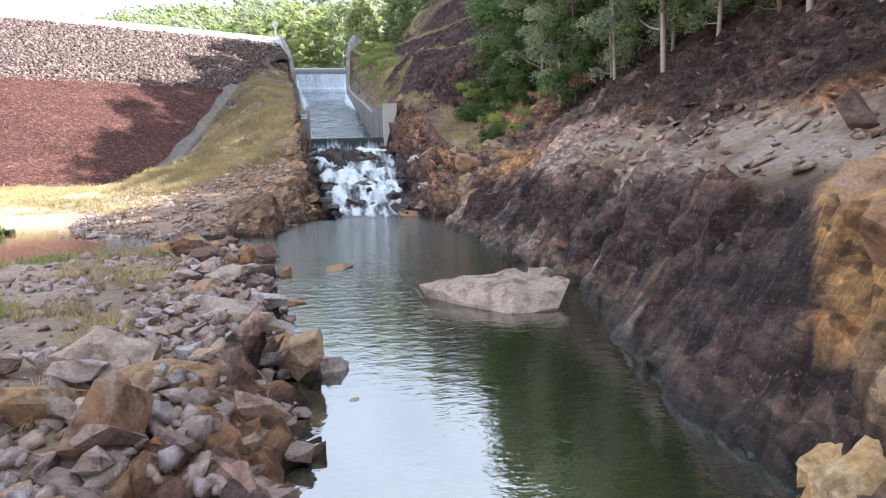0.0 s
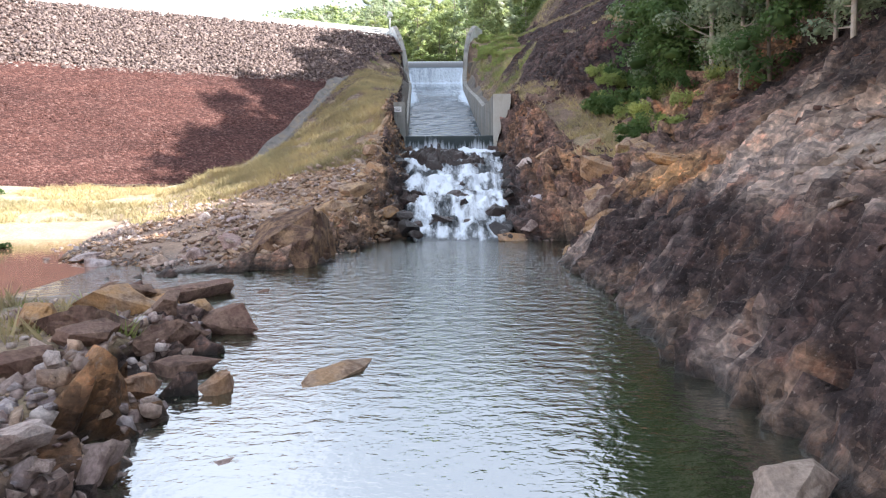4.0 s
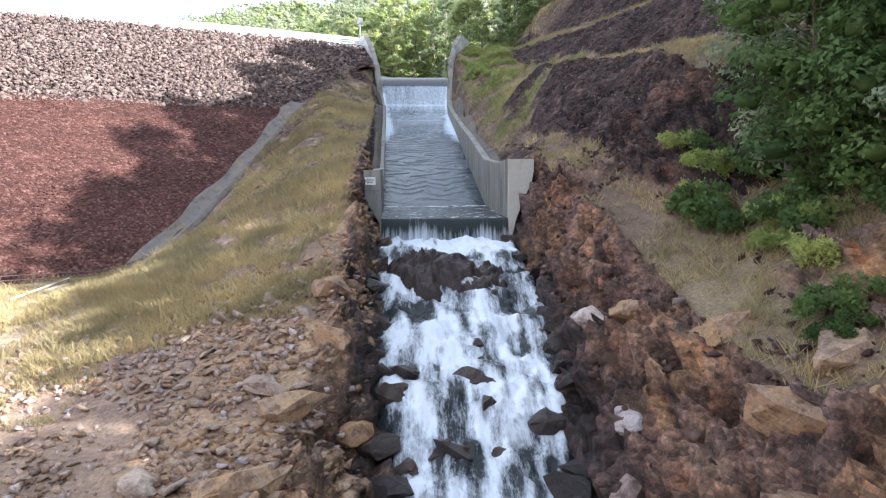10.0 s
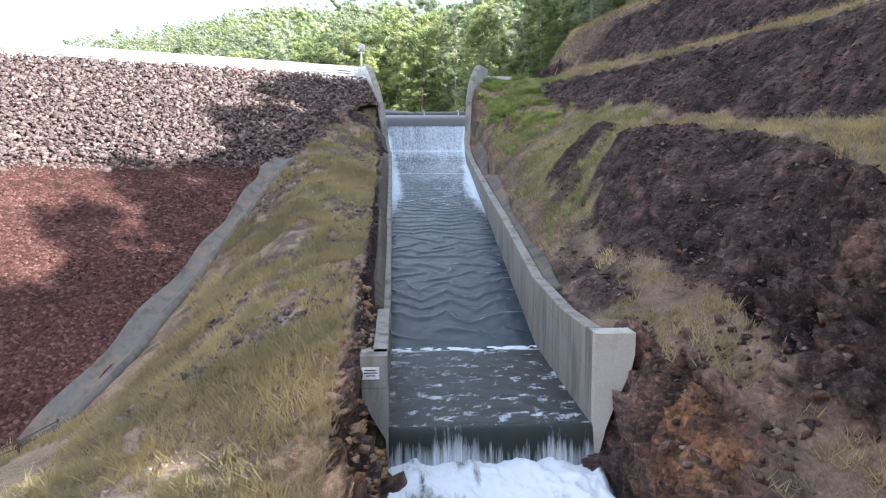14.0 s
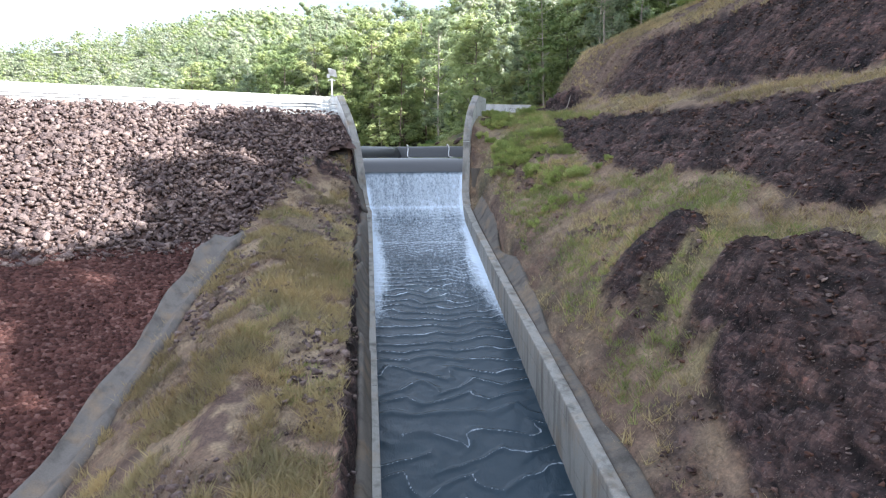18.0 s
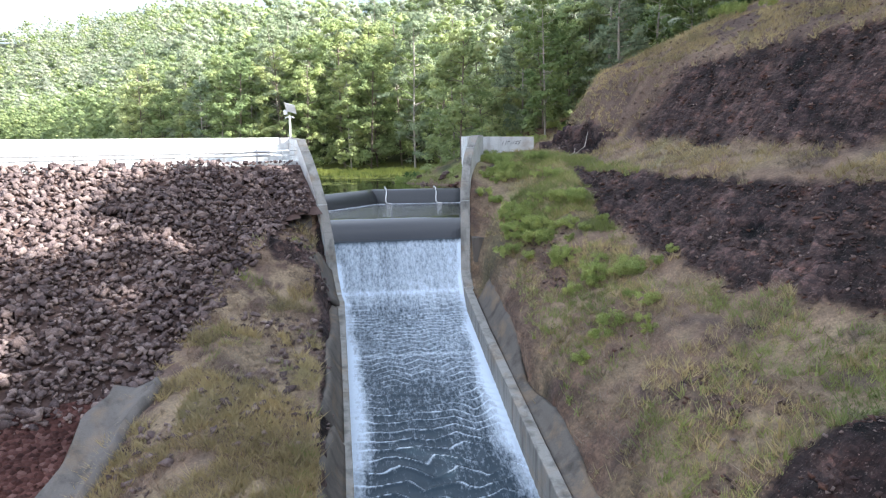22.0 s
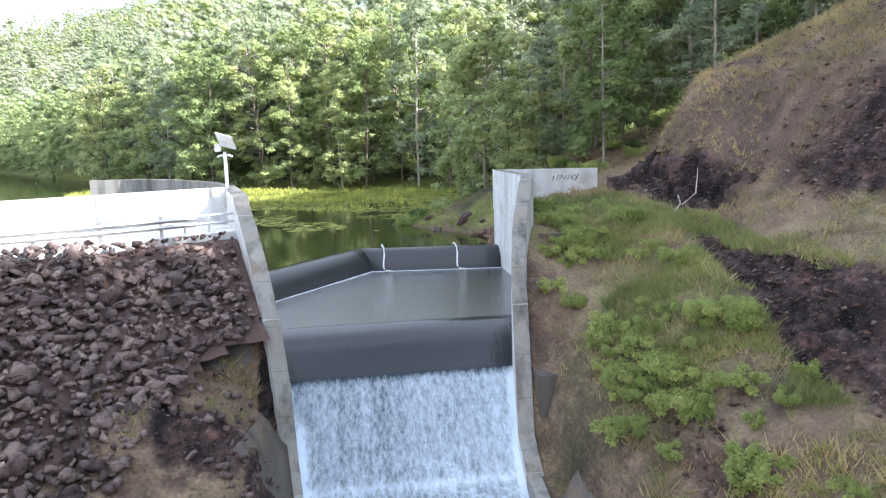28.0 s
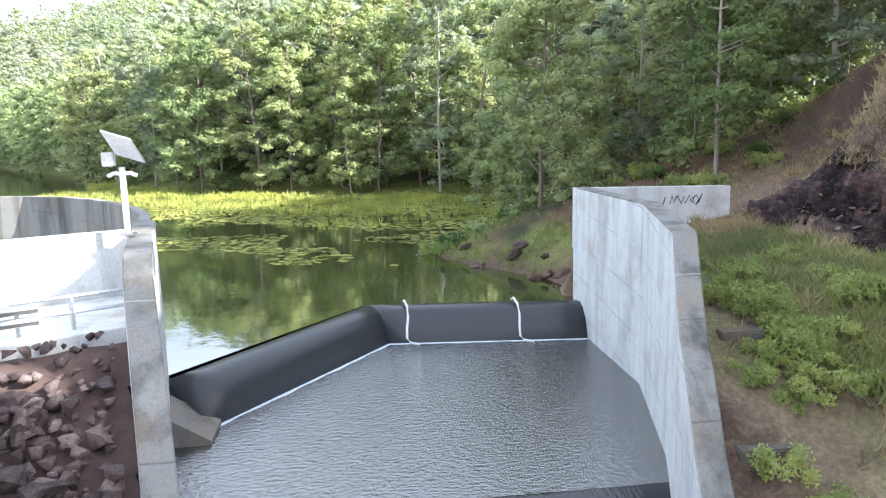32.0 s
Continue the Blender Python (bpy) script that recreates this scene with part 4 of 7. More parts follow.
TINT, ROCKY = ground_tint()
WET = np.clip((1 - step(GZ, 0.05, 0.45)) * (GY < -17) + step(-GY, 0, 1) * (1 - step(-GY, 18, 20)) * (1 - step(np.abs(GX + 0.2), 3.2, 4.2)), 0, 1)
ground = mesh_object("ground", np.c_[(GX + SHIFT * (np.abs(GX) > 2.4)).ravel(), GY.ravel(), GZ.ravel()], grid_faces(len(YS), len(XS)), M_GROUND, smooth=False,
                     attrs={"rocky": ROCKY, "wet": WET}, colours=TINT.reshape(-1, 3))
tagged(ground, "rocky valley ground with dry grass, cut red slopes and gorge rock", "ground", kind="structure")

# ---------------------------------------------------------------- water
def sheet(name, x0, x1, y0, y1, z, material, label):
    bm = bmesh.new()
    bm.faces.new([bm.verts.new(p) for p in ((x0, y0, z), (x1, y0, z), (x1, y1, z), (x0, y1, z))])
    return tagged(part(name, bm, material, None), label, "water", kind="structure")


M_POND = water_material("pond_water", (0.2, 0.1, 0.065), 0.02, 1.6, 0.05, (1, 1.5, 1), 0.2, 1.5)
sheet("pond_water", -46, -12.4, -60, -16.5, 0.0, M_POND, "shallow muddy brown backwater beside the pool")
sheet("pool_water", -12.4, 7, -160, -16.5, 0.0, M_POOL, "dark still pool below the cascade, rippled, mirroring the sky")
bm = bmesh.new()
bm.faces.new([bm.verts.new((px, py, LAKE_Z)) for px, py in ((-6.9, 57.0), (-1.5, 64.0), (6.3, 63.2), (14, 63.3), (14, 430), (-420, 430), (-420, -9), (-123, -9), (-9.4, 54.2))])
tagged(part("lake_water", bm, M_LAKE, None), "dark green reservoir water behind the dam", "water", kind="structure")


def running_water(name, xs, ys, height, foam, material, label):
    x, y = np.meshgrid(xs, ys)
    z = height(x, y)
    ob = mesh_object(name, np.c_[x.ravel(), y.ravel(), z.ravel()], grid_faces(len(ys), len(xs)), material, smooth=True, attrs={"foam": foam(x, y, z)})
    return tagged(ob, label, "water", kind="structure")


def wave_phase(x, y):
    t = (x + 3.4 * value_noise(y / 2.2, 0.5, 3.0)) / np.interp(y, [8, 30, 46], [3.0, 2.0, 1.2])
    zigzag = np.abs(2 * (t - np.floor(t)) - 1)
    bend = np.interp(y, [8, 30, 46], [2.6, 1.5, 0.6]) * zigzag * value_noise(x / 3.1, y / 2.4, 4.0) + 0.9 * fbm(x / 2.4, y / 2.6, 6.0)
    return (y + bend) / np.interp(y, [8, 30, 46], [2.0, 1.25, 0.75])


def chute_height(x, y):
    p = wave_phase(x, y) % 1.0
    crest = np.exp(-((p - 0.5) / 0.16) ** 2)
    calm = step(y, 8.5, 11) * (1 - step(y, 34, 41))
    return chute_z(y) + 0.05 * crest * calm + 0.025 * fbm(x / 0.4, y / 0.5, 1.0) * (1 - step(y, 48, 48.8))


def chute_foam(x, y, z):
    p = wave_phase(x, y) % 1.0
    fade = step(fbm(x / 1.3, y / 1.5, 9.0), -0.35, 0.25)
    line = np.exp(-((p - 0.5) / np.interp(y, [8, 30, 46], [0.022, 0.04, 0.09])) ** 2) * fade * step(y, 9, 11) * (1 - 0.5 * step(y, 30, 40)) * (1 - step(y, 44, 46))
    gap = np.where(x < 0, half_width(y, -1) + x, half_width(y) - x)
    edge = (1 - step(gap - 0.15 * fbm(x, y / 1.2, 5.0) - 0.12 * fbm(x / 0.2, y / 1.5, 8.0), -0.1, np.interp(y, [24, 34, 40, 46], [0.5, 1.25, 0.8, 0.4]))) * step(y, 25, 33) * (1 - 0.4 * step(y, 40, 44))
    high = step(y, 16, 34) * 0.1 + 0.1 * step(y, 32, 43) + 0.02 + 0.05 * step(x, -1.0, 2.0) * step(y, 26, 34) + 0.1 * np.exp(-((y - 39.6) / 0.12) ** 2)
    white = step(y, 44.0, 45.4) * (1 - step(y, 48.4, 49.0)) * (0.13 + 0.06 * fbm(x / 0.3, y / 4, 3.0) + 0.1 * np.exp(-((y - 45.3) / 0.12) ** 2))
    smooth = 1 - step(y, 48.3, 49.0)
    return np.clip(0.38 * line + 0.52 * edge + high + white, 0, 1) * smooth


u, yy = np.meshgrid(np.linspace(-1, 1, 120), np.r_[8.4:48.75:0.06])
xx = across(u, yy)
zz = chute_height(xx, yy)
chute = mesh_object("chute_water", np.c_[xx.ravel(), yy.ravel(), zz.ravel()], grid_faces(*u.shape), M_CHUTE, smooth=True, attrs={"foam": chute_foam(xx, yy, zz), "net": 0.15 + 0.85 * step(yy, 20, 35) * (1 - 0.8 * step(yy, 44.5, 47))})
cu, cy = np.meshgrid(np.linspace(-1, 1, 50), np.r_[48.64:51.46:0.08])
cx = across(cu, cy)
mesh_object("crest_water", np.c_[cx.ravel(), cy.ravel(), (16.26 + (UPPER_Z - 16.245) * np.sin(0.5 * math.pi * np.clip((cy - 48.6) / 2.84, 0, 1))).ravel()], grid_faces(*cu.shape), M_CREST, smooth=True)
tagged(bpy.data.objects["crest_water"], "thin dark sheet of water sliding over the weir crest", "water", kind="structure")
tagged(chute, "fast shallow water running down the spillway chute in white roll waves", "water", kind="structure")

u, yy = np.meshgrid(np.linspace(-1, 1, 40), np.r_[51.38:64.5:0.25])
xx = across(u, yy)
mesh_object("upper_basin_water", np.c_[xx.ravel(), yy.ravel(), np.full(xx.size, UPPER_Z + 0.02)], grid_faces(*u.shape), M_UPPER, smooth=True)
tagged(bpy.data.objects["upper_basin_water"], "shallow dark water between the rubber dam and the weir crest", "water", kind="structure")

running_water("basin_water", np.linspace(-3.05, 3.05, 60), np.r_[-0.02:8.9:0.12], lambda x, y: SILL_Z + 0.05 * fbm(x / 0.5, y / 0.4, 2.0),
              lambda x, y, z: np.clip(0.14 + 0.34 * fbm(x / 0.5, y / 0.32, 7.0) + 0.25 * fbm(x / 0.16, y / 0.12, 3.0) + 0.8 * step(y, 8.1, 8.7), 0, 1), M_FALL, "choppy water in the basin above the concrete sill")


def fall_profile(y):
    return np.interp(y, [-20.6, -19.6, -18.8, -16.2, -14.6, -12.8, -11, -9, -7.4, -5, -3, -1.2, -0.5], [-0.4, -0.06, 0.06, 0.7, 1.5, 1.75, 2.5, 2.75, 3.35, 3.55, 3.85, 4.1, 4.2])


def fall_left(y):
    return np.interp(y, [-20.4, -19.2, -18, -16, -14, -10, -0.5], [-1.7, -2.0, -2.3, -2.5, -2.8, -3.2, -3.15])


def fall_right(y):
    return np.interp(y, [-20.4, -19.2, -18, -16.5, -14, -10, -0.5], [1.2, 1.5, 1.8, 2.1, 2.6, 3.0, 3.2])


u, yy = np.meshgrid(np.linspace(0, 1, 130), np.r_[-20.4:-0.3:0.07])
xx = fall_left(yy) - 0.25 + u * (fall_right(yy) - fall_left(yy) + 0.5)
lump = ridged(xx / 1.5, yy / 1.9, 3.0)
side0 = np.minimum(u, 1 - u)
zz = fall_profile(yy) + (0.26 * lump + 0.16 * fbm(xx / 0.4, yy / 0.5, 2.0)) * step(yy, -19.8, -17.5) - 0.35 * (1 - step(side0, 0.0, 0.07))
spread = np.clip(0.35 + 0.4 * fbm(xx / 0.8, yy / 1.9, 12.0) + 0.3 * fbm(xx / 0.26, yy / 1.3, 2.0) + 0.03 * step(xx, -0.5, 1.4) - 0.34 * step(-lump, 0.0, 0.5) - 0.06 * step(yy, -13, -9) * (1 - step(yy, -5, -3.4)) * (1 - step(xx, 0.2, 1.6)) + 0.3 * step(yy, -3.6, -1.8), 0, 1)
side = np.minimum(u, 1 - u)
spread = spread * step(yy + 0.5 * fbm(xx / 0.5, yy / 0.5, 6.0), -20.3, -18.4) * step(side + 0.05 * fbm(xx, yy / 0.8, 1.0), 0.0, 0.09)
mesh_object("cascade_water", np.c_[xx.ravel(), yy.ravel(), zz.ravel()], grid_faces(*u.shape), M_FALL, smooth=True, attrs={"foam": spread, "net": np.full(xx.shape, 0.55)})
tagged(bpy.data.objects["cascade_water"], "white water tumbling down a rocky cascade into the pool", "water", kind="structure")

x, s = np.meshgrid(np.linspace(-3.02, 3.02, 320), np.linspace(0, 1, 14))
yy = -0.02 - 0.42 * np.sqrt(s) - 0.04 * value_noise(x * 3, s * 2)
zz = SILL_Z + 0.02 - 1.15 * s ** 1.6
mesh_object("sill_curtain", np.c_[x.ravel(), yy.ravel(), zz.ravel()], grid_faces(*x.shape), M_CURTAIN, smooth=True,
            attrs={"foam": np.clip(0.05 + 0.35 * step(s, 0.2, 0.95) + 0.2 * fbm(x / 0.07, s * 0.3, 2.0) + 0.2 * fbm(x / 0.9, 0.0, 4.0), 0, 1)})
tagged(bpy.data.objects["sill_curtain"], "thin curtain of water falling over the concrete sill", "water", kind="structure")

# ---------------------------------------------------------------- spillway concrete
spillway = tagged(new("spillway"), "grey concrete spillway chute with tall curved side walls", "spillway", kind="structure")


def wall_panel(side, y0, y1, thick, material, label=""):
    """One cast panel of a side wall between two joints."""
    bm = bmesh.new()
    rings = []
    for y in np.linspace(y0 + 0.012, y1 - 0.012, max(2, int((y1 - y0) / 0.5) + 1)):
        x_in, top = float(half_width(y, side)), float(wall_top(y, side))
        low = float(chute_z(max(y, 0.1))) - 1.6
        pts = [(x_in, low), (x_in, top - 0.03), (x_in + 0.03, top), (x_in + thick - 0.03, top), (x_in + thick, top - 0.03), (x_in + thick + 0.15, low)]
        rings.append([bm.verts.new((side * px, y, pz)) for px, pz in pts])
    for a, b in zip(rings, rings[1:]):
        for k in range(6):
            bm.faces.new((a[k], a[(k + 1) % 6], b[(k + 1) % 6], b[k]))
    bm.faces.new(rings[0]), bm.faces.new(rings[-1][::-1])
    bmesh.ops.recalc_face_normals(bm, faces=bm.faces)
    ob = part("wall_panel", bm, material, spillway, label)
    if material is M_TALL:  # the weathered top
        ob.data.materials.append(M_WALL)
        for f in ob.data.polygons:
            f.material_index = int(f.normal.z > 0.3)
    return ob


JOINTS = [0.0, 5.0, 10.0, 15.0, 20.0, 25.0, 30.0, 35.0, 40.0, 45.0, 48.2, 51.5, 57.0, 63.5]
for side in (1, -1):
    for a, b in zip(JOINTS, JOINTS[1:]):
        if side < 0 and a > 56:
            continue
        if side < 0 and b > 60:
            b = 57.3
        wall_panel(side, a, b, 0.45 if a < 44 else 0.55, M_TALL if a >= 45 else M_WALL)

# chute floor, ogee and sill
bm = bmesh.new()
prev = None
for y in (-0.02, 0.25, 0.3, 9.0, 44.0, 48.6, 49.4, 50.2, 51.4, 64.0):
    z = SILL_Z - 0.03 if y < 0.26 else float(chute_z(y)) - (0.25 if y < 44 else 0.4 if 48 < y < 51.3 else 0.05)
    w, v = float(half_width(y)) + 0.1, float(half_width(y, -1)) + 0.1
    row = [bm.verts.new((-v, y, z)), bm.verts.new((w, y, z)), bm.verts.new((w, y, z - 1.4)), bm.verts.new((-v, y, z - 1.4))]
    if prev:
        for k in range(4):
            bm.faces.new((prev[k], prev[(k + 1) % 4], row[(k + 1) % 4], row[k]))
    else:
        bm.faces.new(row)
    prev = row
bm.faces.new(prev[::-1])
bmesh.ops.recalc_face_normals(bm, faces=bm.faces)
part("chute_floor", bm, M_APRON, spillway, "dark wet concrete floor and weir")


def prism(name, outline, y0, y1, material, parent, label=""):
    """A block with an outline in x and z, between two y."""
    bm = bmesh.new()
    a = [bm.verts.new((px, y0, pz)) for px, pz in outline]
    b = [bm.verts.new((px, y1, pz)) for px, pz in outline]
    bm.faces.new(a), bm.faces.new(b[::-1])
    for k in range(len(a)):
        bm.faces.new((a[k], b[k], b[(k + 1) % len(a)], a[(k + 1) % len(a)]))
    bmesh.ops.recalc_face_normals(bm, faces=bm.faces)
    return part(name, bm, material, parent, label)


prism("end_pier", [(3.02, 3.6), (3.4, 5.2), (3.7, 6.0), (4.1, 6.9), (4.2, 7.4), (4.2, 8.0), (3.02, 8.0)], -0.35, 0.35, M_PIER, spillway, "pale concrete end pier with a stepped outer edge")
prism("end_pier", [(-3.02, 3.8), (-3.1, 5.0), (-3.75, 6.2), (-3.8, 7.5), (-3.02, 7.5)], -0.45, 0.3, M_WALL, spillway)
prism("wing_wall", [(6.3, 20.4), (12.2, 21.1), (12.2, 22.5), (6.3, 22.6)], 63.1, 63.45, M_WHITE, spillway, "white concrete wing wall with a dark scrawl")

# ---------------------------------------------------------------- rubber dam across the upper basin
BAG = [Vector((-6.2, 56.3, UPPER_Z)), Vector((-1.0, 63.3, UPPER_Z)), Vector((6.4, 62.5, UPPER_Z))]
bag = tagged(new("rubber_dam"), "low black rubber weir with a mitred bend and two white hoses", "weir")


def bag_section(p, across):
    prof = [(0.85, -0.3), (0.85, 0.05), (0.72, 0.35), (0.5, 0.7), (0.2, 1.0), (-0.15, 1.12), (-0.6, 1.08), (-1.0, 0.85), (-1.2, -0.3)]
    return [p + across * a + Vector((0, 0, b)) for a, b in prof]


def downstream(a, b):
    d = (b - a).normalized()
    return Vector((d.y, -d.x, 0))


d0, d1 = downstream(BAG[0], BAG[1]), downstream(BAG[1], BAG[2])
mitre = (d0 + d1).normalized() / max(0.5, (d0 + d1).normalized().dot(d0))
for a, b, da, db in ((BAG[0], BAG[1], d0, mitre), (BAG[1], BAG[2], mitre, d1)):
    bm = bmesh.new()
    rings = []
    for t in np.linspace(0.002, 0.998, 9):
        rings.append([bm.verts.new(v) for v in bag_section(a.lerp(b, t), da.lerp(db, t))])
    for lo, hi in zip(rings, rings[1:]):
        for k in range(len(lo) - 1):
            bm.faces.new((lo[k], lo[k + 1], hi[k + 1], hi[k]))
    bm.faces.new(rings[0]), bm.faces.new(rings[-1][::-1])
    bmesh.ops.recalc_face_normals(bm, faces=bm.faces)
    body = part("bag_section", bm, M_BAG, bag)
    body.data.polygons.foreach_set("use_smooth", np.ones(len(body.data.polygons), bool))
    # strip of white water along its foot
    n = 60
    strip = []
    for t in np.linspace(0, 1, n):
        p, ac = a.lerp(b, t), da.lerp(db, t)
        wob = 0.045 * math.sin(t * 31) * math.sin(t * 13)
        strip += [tuple(p + ac * 0.84 + Vector((0, 0, 0.03))), tuple(p + ac * (0.98 + wob) + Vector((0, 0, 0.018))), tuple(p + ac * (1.6 + 6 * wob) + Vector((0, 0, 0.01)))]
    foot = mesh_object("foot_foam", strip, grid_faces(n, 3), M_FALL, smooth=True, attrs={"foam": np.tile([1.0, 0.9, 0.18], n)})
    tagged(foot, "white water at the foot of the rubber weir", "water", kind="structure")
for t in (0.13, 0.66):
    p = BAG[1].lerp(BAG[2], t)
    pts = [p + d1 * a + Vector((b, 0, c)) for a, b, c in ((-0.45, 0.0, 1.2), (-0.2, 0.05, 1.3), (0.12, 0.16, 1.16), (0.45, 0.2, 0.84), (0.72, 0.16, 0.5), (0.9, 0.16, 0.2), (1.0, 0.3, 0.06), (1.15, 0.62, 0.04))]
    part("hose", tube_bm(pts, 0.045, 8), M_WHITEPAINT, bag, "thin white hose over the black rubber")
prism("abutment_block", [(-6.4, 16.9), (-5.2, 16.9), (-5.2, 17.55), (-6.4, 18.3)], 54.9, 56.2, M_APRON, spillway, "small stained concrete block beside the rubber weir")

# ---------------------------------------------------------------- dam embankment
dam = tagged(new("dam_embankment"), "rockfill dam with a red stone face and a riprap band below the crest", "dam", kind="structure")


def dam_point(s, d, lift=0.0):
    """s along the crest from the spillway, d down the slope in plan."""
    x = DAM_FOOT[0] + s * DAM_ALONG[0] + d * DAM_OUT[0]
    y = DAM_FOOT[1] + s * DAM_ALONG[1] + d * DAM_OUT[1]
    return x, y, DAM_TOP - DAM_SLOPE * d + lift


def red_face_material():
    n = Nodes("red_rockfill")
    at = n.coords()
    cells = n.add("TexVoronoi", Vector=at, Scale=6.5)
    cells.inputs["Randomness"].default_value = 1.0
    tone = n.ramp(n.add("SeparateColor", Color=cells.outputs["Color"]).outputs[0], (0.0, (0.04, 0.017, 0.015)), (0.5, (0.08, 0.036, 0.031)), (0.85, (0.115, 0.056, 0.049)), (1.0, (0.17, 0.1, 0.09)))
    band = n.noise(0.5, 4, 0.6, at, (0.25, 0.25, 1.6))
    col = n.mix(1.0, tone, n.ramp(band, (0.3, (0.72, 0.7, 0.7)), (0.7, (1.25, 1.2, 1.15))), "MULTIPLY")
    n.bump(n.math("SUBTRACT", 1.0, cells.outputs["Distance"]), 1.0, 0.12)
    return n.done(col, 0.9, Specular_IOR_Level=0.2)


M_RED = red_face_material()
M_BED = plain_material("red_bedding", (0.11, 0.07, 0.06), 0.95, 0, 6)
BAND_D = (DAM_TOP - 12.7) / DAM_SLOPE
ss, dd = np.meshgrid(np.r_[-8:46:0.3, 46:130:1.5], np.r_[BAND_D - 0.4:36:0.3])
px, py, pz = dam_point(ss, dd)
pz = pz + 0.1 * fbm(ss / 2.5, dd / 2.5, 3.0) + 0.06 * fbm(ss / 0.35, dd / 0.35, 1.0, 2) + 0.25 * np.exp(-((dd - 29.5) / 1.6) ** 2)


def riprap_edge(y):
    """x at which the loose rock gives way to the grassy bank."""
    return np.interp(y, [30, 34.2, 46.2, 48], [-9.5, -10.2, -6.3, -4])


def beside_wall(px, py, shape):
    """Faces of a grid that lie outside the spillway's left wall."""
    quads = grid_faces(*shape)
    keep = ((px < -half_width(py, -1) - 0.3) & (px < riprap_edge(py) + 0.3)).ravel()
    return quads[keep[quads].all(1)]


red = mesh_object("red_face", np.c_[px.ravel(), py.ravel(), pz.ravel()], beside_wall(px, py, ss.shape), M_RED, dam)
tagged(red, "face of small red-brown stones")
ss, dd = np.meshgrid(np.r_[-8:46:0.3, 46:130:1.5], np.r_[-0.6:BAND_D + 0.2:0.3])
px, py, pz = dam_point(ss, dd)
pz = np.minimum(pz, DAM_TOP - 0.1) - 0.26 + 0.1 * fbm(ss / 0.6, dd / 0.6, 5.0)
bandob = mesh_object("riprap_bed", np.c_[px.ravel(), py.ravel(), pz.ravel()], beside_wall(px, py, ss.shape), M_BED, dam)
tagged(bandob, "dark bed under the loose rocks")


def hull_rock(seed, n=15, flat=0.7):
    """An angular stone about one metre across: the hull of scattered points, edges taken off."""
    r = random.Random(seed)
    bm = bmesh.new()
    for _ in range(n):
        v = Vector((r.gauss(0, 1), r.gauss(0, 1), r.gauss(0, 1))).normalized() * r.uniform(0.42, 0.56)
        bm.verts.new((v.x, v.y * r.uniform(0.75, 1), v.z * flat))
    res = bmesh.ops.convex_hull(bm, input=bm.verts)
    loose = [v for v in bm.verts if not v.link_faces]
    bmesh.ops.delete(bm, geom=loose, context="VERTS")
    bmesh.ops.triangulate(bm, faces=bm.faces)
    return bm


def rock_data(seed, n=15, flat=0.7):
    bm = hull_rock(seed, n, flat)
    bm.verts.index_update()
    v = np.array([p.co[:] for p in bm.verts])
    f = np.array([[q.index for q in p.verts] for p in bm.faces])
    bm.free()
    return v, f


SMALL_ROCKS = [rock_data(100 + k, 9, 0.7) for k in range(10)]


def turn_matrix(r):
    q = Euler((r.uniform(-0.6, 0.6), r.uniform(-0.6, 0.6), r.uniform(0, 6.3))).to_matrix()
    return np.array(q)


def heap(name, places, sizes, material, label, category, parent=None, seed=1, thin=1.0):
    """Many loose stones joined into one mesh."""
    r = random.Random(seed)
    vs, fs, k = [], [], 0
    for p, size in zip(places, sizes):
        v, f = SMALL_ROCKS[r.randrange(len(SMALL_ROCKS))]
        vs.append((v * np.array([size * r.uniform(0.8, 1.3), size, size * thin * r.uniform(0.7, 1.1)])) @ turn_matrix(r).T + np.asarray(p))
        fs.append(f + k)
        k += len(v)
    ob = mesh_object(name, np.concatenate(vs), np.concatenate(fs), material, parent)
    return tagged(ob, label, category if not parent else "", kind="stuff")


r = random.Random(5)
far_places, far_sizes, near_places = [], [], []
for s in np.arange(-7.5, 118, 0.26):
    pitch = 0.26 if s < 45 else 0.8
    for d in np.arange(-0.2, BAND_D + 0.3, pitch):
        if s > 45 and r.random() < 0.6:
            continue
        a, b = s + r.uniform(-0.3, 0.3), d + r.uniform(-0.3, 0.3)
        x, y, z = dam_point(a, b, -0.03)
        if x > -float(half_width(y, -1)) - 0.9 or (y > 34 and x > float(riprap_edge(y))) or (a < 3 and b < 0.9) or (b > 4 and land_at(np.array(x), np.array(y)) > z + 0.35):
            continue
        size = min(0.95, 0.28 * math.exp(r.gauss(0.2, 0.42)) * (1 if s < 45 else 1.5))
        if a < 9 and b < 10 and len(near_places) < 300:
            near_places.append(((x, y, min(z, DAM_TOP)), size))
        else:
            far_places.append((x, y, min(z, DAM_TOP))), far_sizes.append(size)
filler = []
for s in np.arange(-7.5, 42, 0.27):
    for d in np.arange(0, BAND_D + 0.3, 0.27):
        x, y, z = dam_point(s + r.uniform(-0.15, 0.15), d + r.uniform(-0.15, 0.15), -0.04)
        if x < -float(half_width(y, -1)) - 0.8 and (y < 34 or x < float(riprap_edge(y))) and (d < 4 or land_at(np.array(x), np.array(y)) < z + 0.3):
            filler.append((x, y, min(z, DAM_TOP - 0.1)))
heap("small_riprap", filler, [0.25 * math.exp(r.gauss(0.15, 0.3)) for _ in filler], M_RIPRAP, "small broken rocks between the larger ones", "riprap", dam, 8)
heap("riprap", far_places, far_sizes, M_RIPRAP, "loose angular brown rocks", "riprap", dam, 3)
ROCK_MESHES = []
